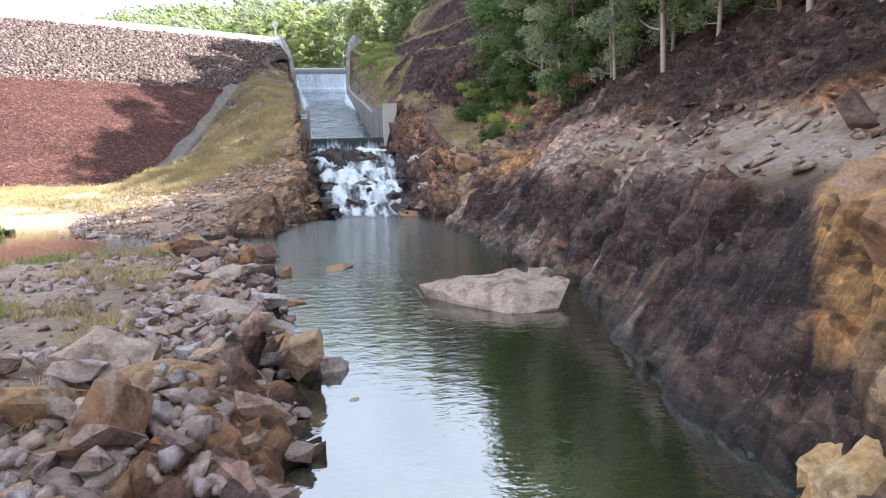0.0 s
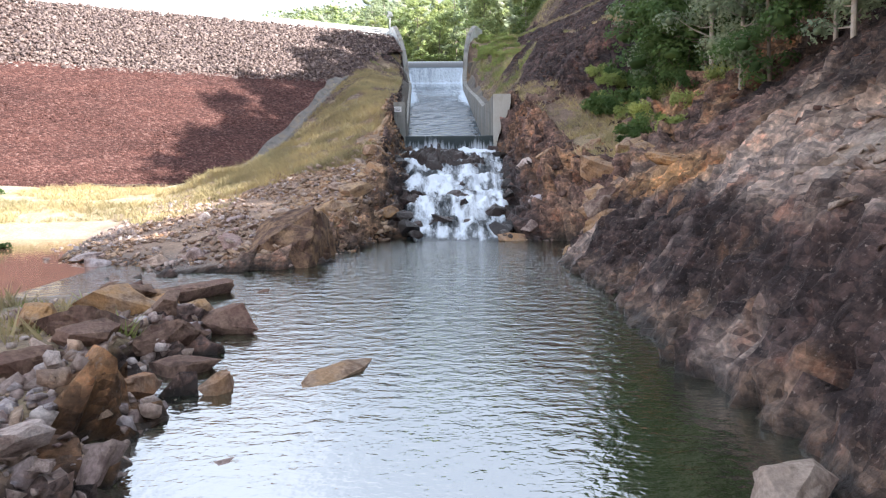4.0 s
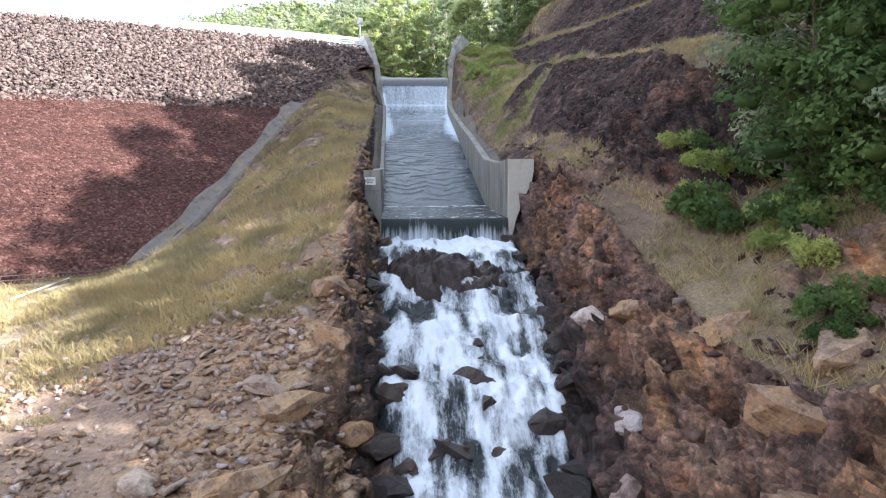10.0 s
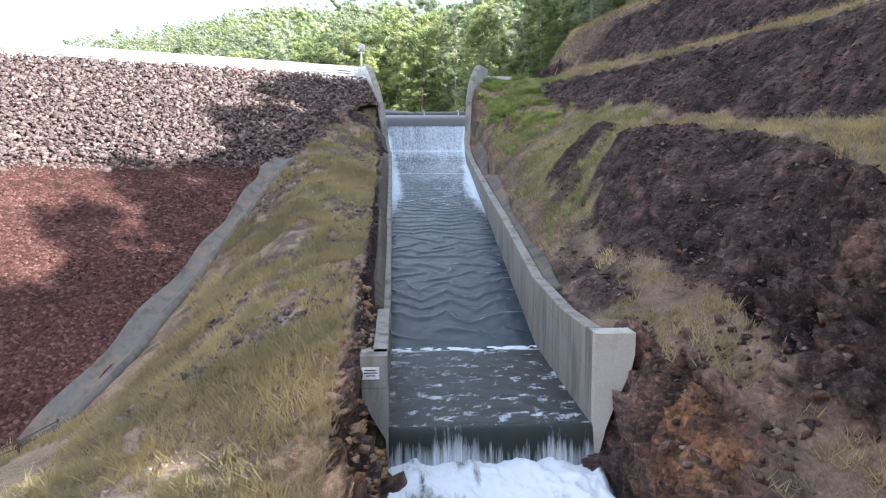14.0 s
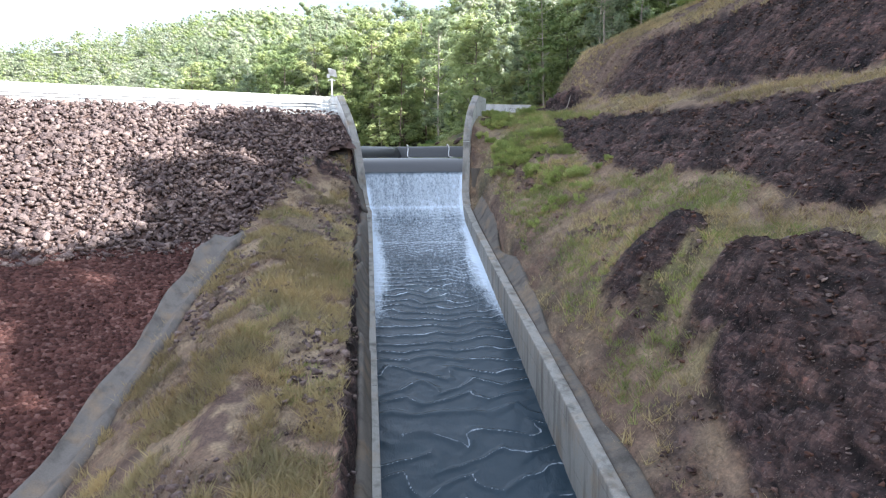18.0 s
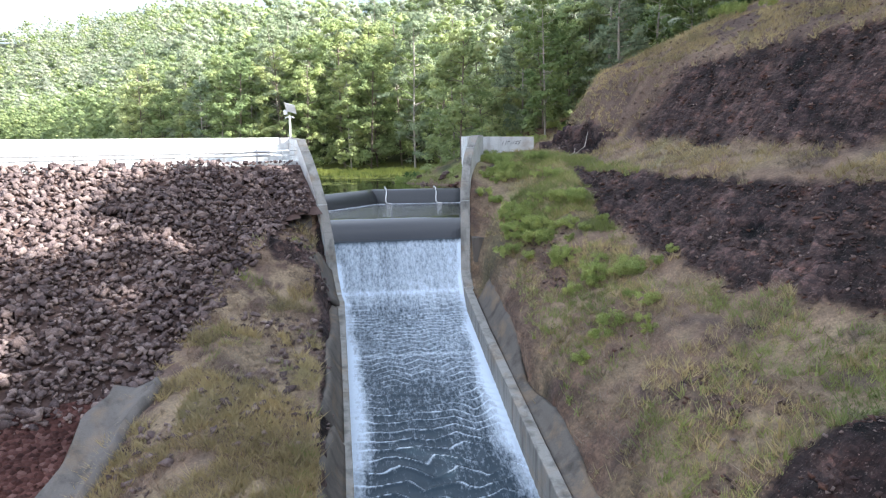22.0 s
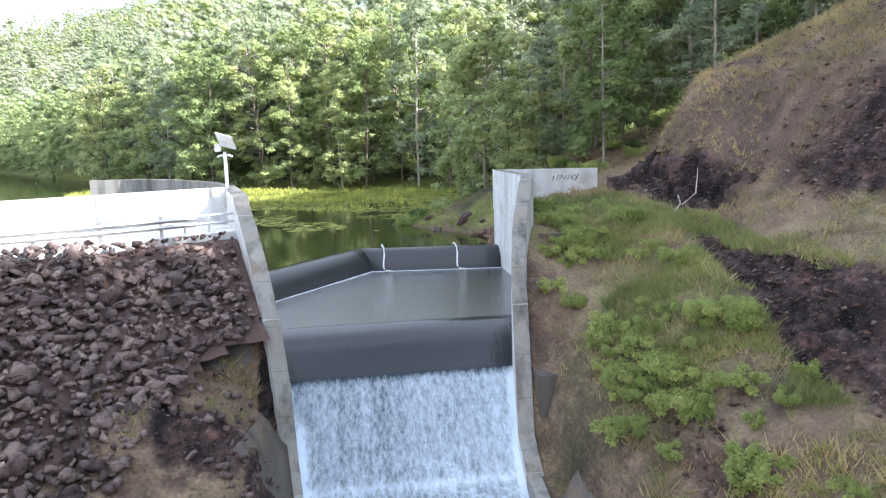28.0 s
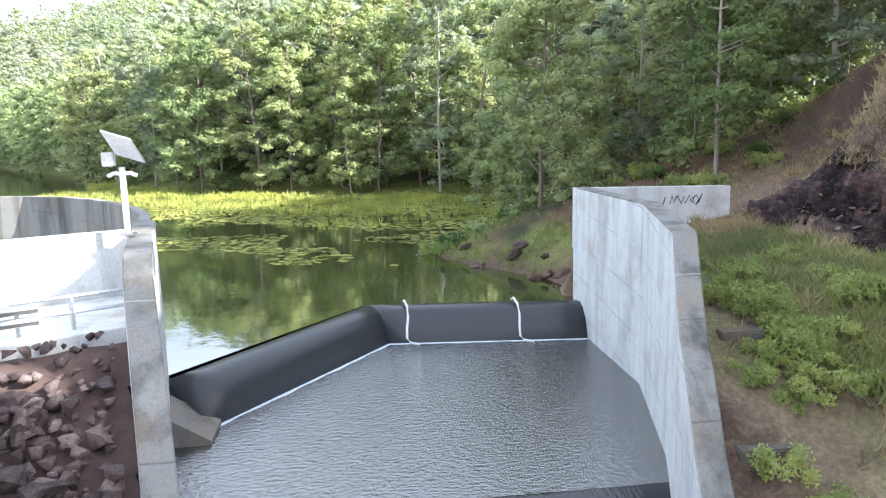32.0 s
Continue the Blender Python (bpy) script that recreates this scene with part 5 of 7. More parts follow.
for k in range(8):
    me = bpy.data.meshes.new("rock")
    hull_bm = hull_rock(100 + k, 9, 0.7)
    hull_bm.to_mesh(me)
    hull_bm.free()
    me.materials.append(M_RIPRAP)
    ROCK_MESHES.append(me)
for (x, y, z), size in near_places:
    ob = new("riprap_rock", r.choice(ROCK_MESHES))
    ob.parent = dam
    ob.matrix_basis = pose(x, y, z, r.uniform(-35, 35), r.uniform(-35, 35), r.uniform(0, 360)) @ Matrix.Diagonal((size * r.uniform(0.8, 1.3), size, size, 1))
stones = [(dam_point(a, b, 0.0), 0) for a, b in ((r.uniform(-4, 45), r.uniform(BAND_D, 33)) for _ in range(5000))]
stones = [p for p, _ in stones if p[0] < -9.5 and land_at(np.array(p[0]), np.array(p[1])) < p[2]]
heap("face_stones", stones, [r.uniform(0.1, 0.24) for _ in stones], M_RED, "small red stones", "stones", dam, 4)

# crest road, parapet, guard rail
ALONG, OUTV = Vector((*DAM_ALONG, 0)), Vector((*DAM_OUT, 0))
CREST0 = Vector((*DAM_FOOT, 0))


def along_block(name, s0, s1, d0, d1, z0, z1, material, parent, label="", bevel=0.02):
    turn = Matrix((( ALONG.x, OUTV.x, 0), (ALONG.y, OUTV.y, 0), (0, 0, 1))).to_4x4()
    mid = CREST0 + ALONG * (s0 + s1) / 2 + OUTV * (d0 + d1) / 2 + Vector((0, 0, (z0 + z1) / 2))
    return part(name, box_bm((s1 - s0, d1 - d0, z1 - z0), mid, bevel, turn), material, parent, label)


along_block("crest_road", -2.6, 130, -3.4, -0.3, 19.5, 21.12, M_WHITE, dam, "pale concrete crest road")
parapet = tagged(new("parapet"), "long white concrete parapet wall along the dam crest", "wall", kind="structure")
for k in range(26):
    along_block("parapet_panel", -2.9 + 5 * k, 2.08 + 5 * k, -3.7, -3.42, 20.6, 22.6, M_WHITE, parapet)
rail = tagged(new("guard_rail"), "galvanised steel guard rail on posts along the crest road", "guard rail")
for k in range(45):
    s = 0.6 + 2.0 * k
    p = CREST0 + ALONG * s + OUTV * -0.5
    part("post", box_bm((0.12, 0.12, 0.95), p + Vector((0, 0, 21.4)), 0.01), M_STEEL, rail)
for z in (21.48, 21.7):
    part("beam", tube_bm([CREST0 + ALONG * s + OUTV * -0.42 + Vector((0, 0, z)) for s in (-0.6, 0.3, 45, 90)], 0.09, 8), M_STEEL, rail, "rounded steel beam")
low = tagged(new("pipe_rail"), "short double pipe rail before the spillway wall", "rail")
for z in (21.45, 21.75):
    part("pipe", tube_bm([CREST0 + ALONG * s + OUTV * -0.8 + Vector((0, 0, z)) for s in (-2.4, -1.2, -0.2)], 0.04, 8), M_STEEL, low)
for s in (-2.3, -1.2, -0.3):
    p = CREST0 + ALONG * s + OUTV * -0.8
    part("post", tube_bm([p + Vector((0, 0, 20.9)), p + Vector((0, 0, 21.75))], 0.045, 8), M_STEEL, low)

# curved approach wall in the lake
approach = tagged(new("approach_wall"), "grey curved concrete guide wall standing in the lake", "wall", kind="structure")
CURVE = [Vector(p) for p in ((-6.95, 57.3, 0), (-7.5, 59.4, 0), (-8.4, 61.6, 0), (-9.6, 63.8, 0), (-11.1, 65.9, 0), (-12.8, 67.6, 0), (-14.6, 68.7, 0), (-16.5, 69.1, 0))]
for a, b in zip(CURVE, CURVE[1:]):
    mid, d = (a + b) / 2, (b - a)
    turn = Matrix.Rotation(math.atan2(d.y, d.x), 4, "Z")
    part("wall_panel", box_bm((d.length + 0.05, 0.3, 6.4), mid + Vector((0, 0, 19.35)), 0.02, turn), M_WALL, approach)

# gauge pole with a solar panel
pole = tagged(new("gauge_pole"), "white steel pole with a small solar panel and instrument box", "pole")
P0 = Vector((-6.55, 54.6, 22.5))
part("post", tube_bm([P0, P0 + Vector((0, 0, 1.55))], 0.065, 12), M_WHITEPAINT, pole)
part("base_plate", box_bm((0.3, 0.3, 0.06), P0 + Vector((0, 0, 0.1)), 0.01), M_STEEL, pole)
tilt_m = Euler((radians(-38), radians(16), radians(-18))).to_matrix().to_4x4()
solar = part("solar_panel", box_bm((0.72, 0.86, 0.04), P0 + Vector((0.08, -0.05, 1.98)), 0.008, tilt_m), M_WHITEPAINT, pole, "tilted solar panel in a white rim")
M_CELL = plain_material("solar_cells", (0.03, 0.04, 0.08), 0.2)
for a in range(6):
    for b in range(4):
        part("cell", box_bm((0.1, 0.19, 0.006), P0 + Vector((0.08, -0.05, 1.98)) + tilt_m.to_3x3() @ Vector((-0.275 + 0.11 * a, -0.3 + 0.2 * b, 0.025)), 0, tilt_m), M_CELL, solar)
part("instrument_box", box_bm((0.24, 0.2, 0.3), P0 + Vector((-0.25, -0.02, 1.72)), 0.015), M_WHITEPAINT, pole, "white instrument box")
for sx in (-1, 1):
    part("arm", tube_bm([P0 + Vector((0, 0, 1.4)), P0 + Vector((0.16 * sx, 0, 1.42)), P0 + Vector((0.3 * sx, 0, 1.36))], 0.045, 8), M_WHITEPAINT, pole)

# sign on the end pier
sign = tagged(new("notice_sign"), "small white metal sign on the concrete pier", "sign")
part("plate", box_bm((0.5, 0.02, 0.36), (-3.5, -0.47, 7.0), 0.004), M_WHITEPAINT, sign)
M_INK = plain_material("dark_ink", (0.03, 0.03, 0.03), 0.6)
for k, w in enumerate((0.34, 0.38, 0.26)):
    part("text_bar", box_bm((w, 0.004, 0.03), (-3.5, -0.484, 7.09 - 0.08 * k)), M_INK, sign)

# scrawl on the wing wall: plain strokes
scrawl = tagged(new("graffiti"), "black spray-paint scrawl on the white wing wall", "graffiti")
for k, pts in enumerate([[(9.6, 21.9), (9.68, 22.15)], [(9.85, 21.9), (9.95, 22.2), (10.02, 21.95), (10.12, 22.2)], [(10.15, 22.2), (10.3, 21.9), (10.4, 22.15)], [(10.45, 21.92), (10.6, 22.2), (10.7, 21.95)], [(10.75, 22.1), (10.88, 22.2), (10.98, 22.05), (10.88, 21.85), (10.76, 21.95), (10.75, 22.1)], [(10.95, 21.9), (11.1, 22.25)]]):
    part("stroke", tube_bm([(px, 63.094, pz) for px, pz in pts], 0.022, 5), M_INK, scrawl)

# low fence at the toe of the dam
M_WOOD = plain_material("weathered_wood", (0.13, 0.1, 0.08), 0.85, 0, 9)
fence = tagged(new("toe_fence"), "low weathered timber fence at the dam toe", "fence")
FENCE = [Vector((x, y, float(land_at(np.array(x), np.array(y))))) for x, y in ((-16.9, 9.0), (-17.8, 7.6), (-18.8, 6.3), (-20.2, 5.6), (-21.7, 5.0), (-23.2, 4.4), (-24.7, 3.8), (-26.2, 3.2))]
for p in FENCE:
    part("post", box_bm((0.08, 0.08, 0.8), p + Vector((0, 0, 0.2)), 0.01), M_WOOD, fence)
for h in (0.25, 0.5):
    for a, b in zip(FENCE, FENCE[1:]):
        part("rail", tube_bm([a + Vector((0, 0, h)), b + Vector((0, 0, h))], 0.03, 6), M_WOOD, fence)

# ---------------------------------------------------------------- concrete drain along the dam groin, aprons
GROIN = [(-17.6, 8.6), (-15.9, 14.0), (-14.6, 19.0), (-13.4, 24.0), (-12.4, 28.6), (-11.7, 31.6), (-11.2, 33.4)]
verts, rows = [], 40
for t in np.linspace(0, 1, rows):
    gxx = np.interp(t, np.linspace(0, 1, 7), [p[0] for p in GROIN])
    gyy = np.interp(t, np.linspace(0, 1, 7), [p[1] for p in GROIN])
    for k, off in enumerate((-1.05, -0.8, 0.0, 0.75, 1.1)):
        x = gxx + off * (0.66 + 0.12 * math.sin(9 * t) + 0.12 * math.sin(31 * t + k) * abs(off))
        y = gyy + 0.15 * off
        z = max(float(land_at(np.array(x), np.array(y))), float(dam_face(x, y))) + (0.4, 0.36, 0.3, 0.36, 0.42)[k]
        verts.append((x, y, z))
M_DRAIN = concrete_material("sprayed_concrete", (0.165, 0.152, 0.14), 0.6)
drain = mesh_object("groin_drain", verts, grid_faces(rows, 5), M_DRAIN, smooth=True)
solid = drain.modifiers.new("thickness", "SOLIDIFY")
solid.thickness, solid.offset = 0.5, -1
tagged(drain, "grey sprayed-concrete drain along the edge of the dam", "drain", kind="structure")


def apron(cx, cy, rx, ry, seed):
    """A thin patch of sprayed concrete lying on the bank beside the wall."""
    rng = random.Random(seed)
    n, ring = 18, []
    bm = bmesh.new()
    mid = bm.verts.new((cx, cy, float(land_at(np.array(cx), np.array(cy))) + 0.14))
    for k in range(n):
        a = 2 * math.pi * k / n
        q = rng.uniform(0.75, 1.15)
        x, y = min(cx + rx * q * math.cos(a), -float(half_width(cy, -1)) - 0.3), cy + ry * q * math.sin(a)
        ring.append(bm.verts.new((x, y, float(land_at(np.array(x), np.array(y))) + 0.1)))
    for k in range(n):
        bm.faces.new((mid, ring[k], ring[(k + 1) % n]))
    bmesh.ops.subdivide_edges(bm, edges=bm.edges, cuts=2)
    for v in bm.verts:
        v.co.z = max(v.co.z, float(land_at(np.array(v.co.x), np.array(v.co.y))) + 0.06)
    ob = part("apron", bm, M_DRAIN, None)
    m = ob.modifiers.new("thickness", "SOLIDIFY")
    m.thickness, m.offset = 0.18, -1
    return tagged(ob, "patch of grey sprayed concrete on the bank beside the chute", "concrete apron", kind="structure")


for spec in ((-6.0, 47.6, 0.9, 1.1, 5),):
    apron(*spec)


M_BACKING = concrete_material("dark_sprayed_concrete", (0.13, 0.118, 0.105), 0.7)


def backing(side, y0, y1, near, far, seed):
    """Sprayed concrete laid on the bank behind a side wall."""
    ys = np.arange(y0, y1, 0.4)
    offs = np.linspace(0, 1, 5)
    hw = half_width(ys, side)
    reach = hw + np.linspace(*far, len(ys)) + 0.3 * (value_noise(ys / 1.7, seed, 2.0) - 0.5)
    outer = land_at(side * reach, ys)
    outer = np.convolve(np.pad(outer, 4, mode="edge"), np.ones(9) / 9, mode="valid")
    top = wall_top(ys, side) - 0.14
    pts = []
    for n, y in enumerate(ys):
        for k in offs:
            x = hw[n] + near + (reach[n] - hw[n] - near) * k
            pts.append((side * x, y, top[n] + (outer[n] + 0.1 - top[n]) * k ** 1.5 - (0.25 if k == 1 else 0)))
    ob = mesh_object("wall_backing", pts, grid_faces(len(ys), 5), M_BACKING, smooth=True)
    m = ob.modifiers.new("thickness", "SOLIDIFY")
    m.thickness, m.offset = 0.22, -1
    return tagged(ob, "dark sprayed concrete on the bank behind the chute wall", "concrete apron", kind="structure")


backing(-1, 10, 22.9, 0.42, (0.7, 0.85), 3)
backing(-1, 23.0, 31.5, 0.42, (1.75, 0.85), 4)
backing(-1, 31.6, 43.4, 0.42, (1.2, 0.65), 6)
backing(-1, 43.5, 46.6, 0.42, (1.9, 1.3), 7)
backing(1, 8, 44, 0.43, (1.15, 1.2), 5)

# stepped concrete footing on the outer side of the tall wall
for y0, y1 in ((46.4, 48.8), (48.9, 51.2), (51.3, 53.6), (53.7, 56.0), (56.1, 58.6)):
    mid = (y0 + y1) / 2
    x0 = float(half_width(mid)) + 0.6
    top = float(land_at(np.array(x0 + 0.5), np.array(y0))) + 0.2
    part("footing_step", box_bm((1.0, y1 - y0, 1.6), (x0 + 0.45, mid, top - 0.8), 0.03), M_BACKING, spillway, "dark stained concrete footing step")

# ---------------------------------------------------------------- boulders and loose rock
M_SPUR = rock_material("spur_rock", (0.22, 0.13, 0.09), (0.45, 0.28, 0.16), (0.56, 0.41, 0.29), (0.32, 0.19, 0.12), (0.15, 0.1, 0.09), (0.48, 0.3, 0.17))
def boulder_mesh(name, seed, size, material, cuts=3, rough=0.09, points=16, flat=0.75):
    """A larger stone: a hull, cut finer and roughened."""
    bm = hull_rock(seed, points, flat)
    bmesh.ops.subdivide_edges(bm, edges=bm.edges, cuts=cuts, use_grid_fill=True)
    bmesh.ops.triangulate(bm, faces=bm.faces)
    co = np.array([v.co[:] for v in bm.verts]) * 1.0
    scaled = co * np.array(size)
    f1 = facets(scaled[:, 0] + seed, scaled[:, 1], scaled[:, 2], 0.5 * max(size) ** 0.5, seed % 50)
    f2 = fbm(scaled[:, 0] * 3 + seed, scaled[:, 1] * 3, scaled[:, 2] * 3)
    k = 1 + rough * (1.3 * f1 + 0.5 * f2)
    for v, p, q in zip(bm.verts, scaled, k):
        v.co = p * q
    me = bpy.data.meshes.new(name)
    bm.to_mesh(me)
    bm.free()
    me.materials.append(material)
    return me


def ground_z(x, y):
    return float(land_at(np.array(float(x)), np.array(float(y))))


def put_boulder(name, seed, x, y, z, size, turn, material, label, sink=0.3, group="", **more):
    ob = new(name, boulder_mesh(name, seed, size, material, **more))
    ob.matrix_basis = pose(x, y, (ground_z(x, y) if z is None else z) + size[2] * (0.5 - sink) * 0.75, *turn)
    return tagged(ob, label, "boulder", group)


# the great slab in the pool: its outline tapers to a point upstream
slab = bmesh.new()
for p in ((-1.46, -43.85, 0.3), (-1.1, -44.3, 0.0), (0.05, -46.4, 0.0), (1.13, -46.3, 0.0), (1.67, -45.5, 0.35), (-0.5, -44.4, 0.56), (0.9, -44.6, 0.62), (1.45, -44.9, 0.5), (0.3, -45.9, 0.42), (-0.8, -43.7, -0.1), (1.1, -44.3, -0.1), (0.0, -46.1, -0.5), (1.0, -46.0, -0.5), (1.3, -44.6, -0.5), (-0.9, -44.2, -0.5)):
    slab.verts.new(p)
bmesh.ops.convex_hull(slab, input=slab.verts)
bmesh.ops.subdivide_edges(slab, edges=slab.edges, cuts=6, use_grid_fill=True)
bmesh.ops.triangulate(slab, faces=slab.faces)
for v in slab.verts:
    k = float(fbm(v.co.x * 1.4, v.co.y * 1.4, v.co.z * 2)) * 0.07 + float(facets(v.co.x, v.co.y, v.co.z * 2, 0.9, 4)) * 0.1
    v.co.z += k
    v.co.x += 0.5 * k
slab_ob = part("slab_boulder", slab, M_PALE, None)
tagged(slab_ob, "large pale pinkish slab of rock lying in the pool", "boulder")
put_boulder("boulder", 21, 1.85, -43.0, 0.0, (1.35, 1.1, 0.85), (8, 4, 30), M_PALE, "pale pinkish rock at the water's edge behind the slab", 0.3)
put_boulder("boulder", 25, 5.4, -49.8, None, (1.5, 1.2, 1.1), (6, 10, 40), M_GORGE, "dark mossy boulder perched on the pale gorge ledge", 0.3)
put_boulder("boulder", 22, -3.1, -38.6, -0.16, (2.1, 0.85, 0.5), (0, 0, 66), M_OCHRE, "flat pale rock just above the water with green weed", 0.2)
put_boulder("boulder", 23, -1.9, -40.6, -0.1, (0.35, 0.25, 0.22), (0, 0, 10), M_ROCK, "small rock awash in the pool", 0.25)
put_boulder("boulder", 24, -3.9, -41.8, -0.08, (0.4, 0.3, 0.2), (0, 0, 70), M_ROCK, "small rock awash in the pool", 0.25)

# named big stones of the near scree
SCREE = ((-4.35, -49.6, 1.3, 1.0, 1.15, "ochre"), (-5.3, -48.1, 1.7, 1.0, 0.65, "pale"), (-6.7, -50.8, 1.6, 1.2, 1.1, "pale"), (-5.8, -51.9, 1.2, 0.9, 0.95, "ochre"), (-6.0, -43.2, 1.2, 0.9, 0.6, "pale"), (-7.0, -52.3, 1.5, 1.1, 0.9, "ochre"), (-6.2, -53.4, 1.3, 1.0, 1.3, "ochre"), (-5.5, -47.2, 1.7, 1.1, 0.7, "plain"), (-4.5, -48.4, 1.4, 1.0, 0.9, "ochre"), (-3.95, -49.2, 1.2, 0.9, 0.6, "plain"),
         (-6.3, -44.6, 1.2, 0.9, 0.5, "ochre"), (-4.6, -43.6, 1.1, 0.8, 0.6, "ochre"), (-8.7, -54.6, 1.2, 0.8, 0.7, "plain"), (-5.5, -55.0, 1.0, 0.8, 0.6, "plain"), (-7.6, -56.2, 1.6, 1.0, 0.6, "plain"),
         (-4.55, -53.9, 0.55, 0.5, 0.45, "plain"), (-6.0, -57.4, 1.5, 1.2, 0.5, "plain"), (-3.55, -50.9, 0.35, 0.3, 0.22, "plain"), (-5.0, -45.6, 1.1, 0.8, 0.5, "plain"),
         (-6.9, -38.4, 1.2, 0.9, 0.8, "plain"), (-6.1, -37.2, 1.4, 1.0, 0.8, "plain"), (-5.8, -39.8, 1.1, 0.8, 0.6, "ochre"), (-6.6, -36.0, 1.0, 0.8, 0.6, "plain"), (-6.9, -40.4, 1.2, 0.7, 0.7, "plain"),
         (-5.65, -35.2, 2.1, 1.5, 1.15, "plain"), (-7.4, -31.5, 2.4, 1.3, 0.95, "plain"), (-7.7, -35.6, 1.7, 1.3, 1.1, "ochre"), (-8.3, -34.0, 1.5, 1.2, 0.9, "plain"), (-7.4, -37.4, 1.6, 1.1, 1.0, "plain"), (-8.6, -36.8, 1.4, 1.1, 0.8, "ochre"), (-6.9, -33.6, 1.1, 0.9, 0.7, "ochre"), (-4.75, -39.2, 0.8, 0.6, 0.7, "ochre"), (-5.5, -38.2, 1.3, 0.9, 0.7, "plain"), (-8.9, -32.6, 1.5, 1.0, 0.6, "plain"), (-7.2, -34.8, 1.2, 0.9, 0.7, "ochre"), (-7.9, -33.2, 1.3, 0.8, 0.5, "ochre"), (-5.9, -31.0, 0.6, 0.4, 0.3, "plain"))
LOOK = {"pale": (M_PALE, "pale tan angular boulder among the scree on the bank"), "plain": (M_ROCK, "angular purple-brown boulder among the scree on the bank"), "ochre": (M_OCHRE, "angular ochre boulder among the scree on the bank")}
LOOK["brown"] = (rock_material("brown_rock", (0.2, 0.12, 0.095), (0.14, 0.085, 0.07), (0.27, 0.175, 0.13), vein_colour=(0.3, 0.2, 0.15)), "dark brown weathered boulder at the edge of the pool")
for k, (x, y, a, b, c, kind) in enumerate(SCREE):
    put_boulder("boulder", 40 + k, x, y, max(ground_z(x, y), -0.1), (a, b, c), (r.uniform(-12, 12), r.uniform(-12, 12), r.uniform(0, 360)), *LOOK["brown" if y > -41 and kind == "plain" else kind], 0.22, "scree boulders", cuts=3, rough=0.13)
# ledges and blocks on the spur left of the cascade
SPUR = ((-5.4, -19.6, 2.0, 1.4, 1.2, "ochre"), (-7.6, -19.4, 1.6, 1.1, 0.6, "pale"), (-4.7, -17.0, 2.0, 1.4, 1.1, "ochre"), (-5.6, -15.8, 1.6, 1.1, 0.7, "pale"), (-4.2, -14.0, 2.2, 1.4, 1.5, "ochre"),
        (-8.4, -24.8, 1.4, 1.0, 0.9, "plain"), (-9.4, -25.8, 1.2, 0.9, 0.7, "plain"), (-10.6, -26.0, 1.3, 0.8, 0.7, "plain"), (-4.4, -11.4, 1.6, 1.3, 1.1, "ochre"), (-3.9, -20.8, 1.8, 1.2, 0.8, "ochre"), (-12.6, -25.6, 1.0, 0.8, 0.7, "plain"),
        (-9.6, -19.8, 0.9, 0.7, 0.5, "plain"), (-11.4, -18.2, 0.8, 0.6, 0.6, "plain"), (-3.4, -16.2, 1.2, 1.4, 0.9, "ochre"), (-13.6, -24.4, 1.3, 0.9, 0.5, "plain"))
LOOK2 = {"plain": (M_ROCK, "purple-brown boulder on the rocky spur by the pool"), "ochre": (M_OCHRE, "weathered ochre rock block on the spur beside the cascade"), "pale": (M_PALE, "pale flat rock slab on the spur by the pool")}
for k, (x, y, a, b, c, kind) in enumerate(SPUR):
    put_boulder("boulder", 80 + k, x, y, ground_z(x, y), (a, b, c), (r.uniform(-14, 14), r.uniform(-14, 14), r.uniform(0, 360)), *LOOK2[kind], 0.35, "spur blocks", cuts=2, rough=0.14)
# the great wedge of rock at the tip of the spur
wedge = bmesh.new()
for p in ((-7.8, -26.5, -0.4), (-5.5, -26.9, -0.4), (-5.1, -25.4, -0.4), (-4.9, -23.2, -0.4), (-7.5, -26.3, 0.4), (-6.7, -26.5, 0.95), (-5.5, -25.2, 1.8), (-5.75, -24.3, 1.9), (-6.5, -25.1, 1.5), (-7.5, -24.2, 1.3), (-5.2, -25.4, 0.9), (-5.4, -26.6, 0.5), (-5.3, -22.8, 1.3), (-7.6, -22.6, 0.6)):
    wedge.verts.new(p)
bmesh.ops.convex_hull(wedge, input=wedge.verts)
bmesh.ops.subdivide_edges(wedge, edges=wedge.edges, cuts=6, use_grid_fill=True)
bmesh.ops.triangulate(wedge, faces=wedge.faces)
for v in wedge.verts:
    k = float(fbm(v.co.x * 1.6, v.co.y * 1.6, v.co.z * 1.6)) * 0.1 + float(facets(v.co.x, v.co.y * 0.7, v.co.z, 0.8, 14)) * 0.2
    v.co.z += 0.6 * k
    v.co.x += 0.5 * k
    v.co.y -= 0.6 * k
tagged(part("wedge_boulder", wedge, rock_material("wedge_rock", (0.11, 0.065, 0.05), (0.11, 0.065, 0.05), vein_colour=(0.34, 0.22, 0.13)), None), "great wedge of dark brown and ochre rock at the water's edge", "boulder")
put_boulder("boulder", 141, 2.5, -18.9, -0.05, (2.6, 1.3, 0.7), (4, 6, 14), M_SPUR, "flat brown rock shelf awash beside the cascade", 0.35, cuts=3)
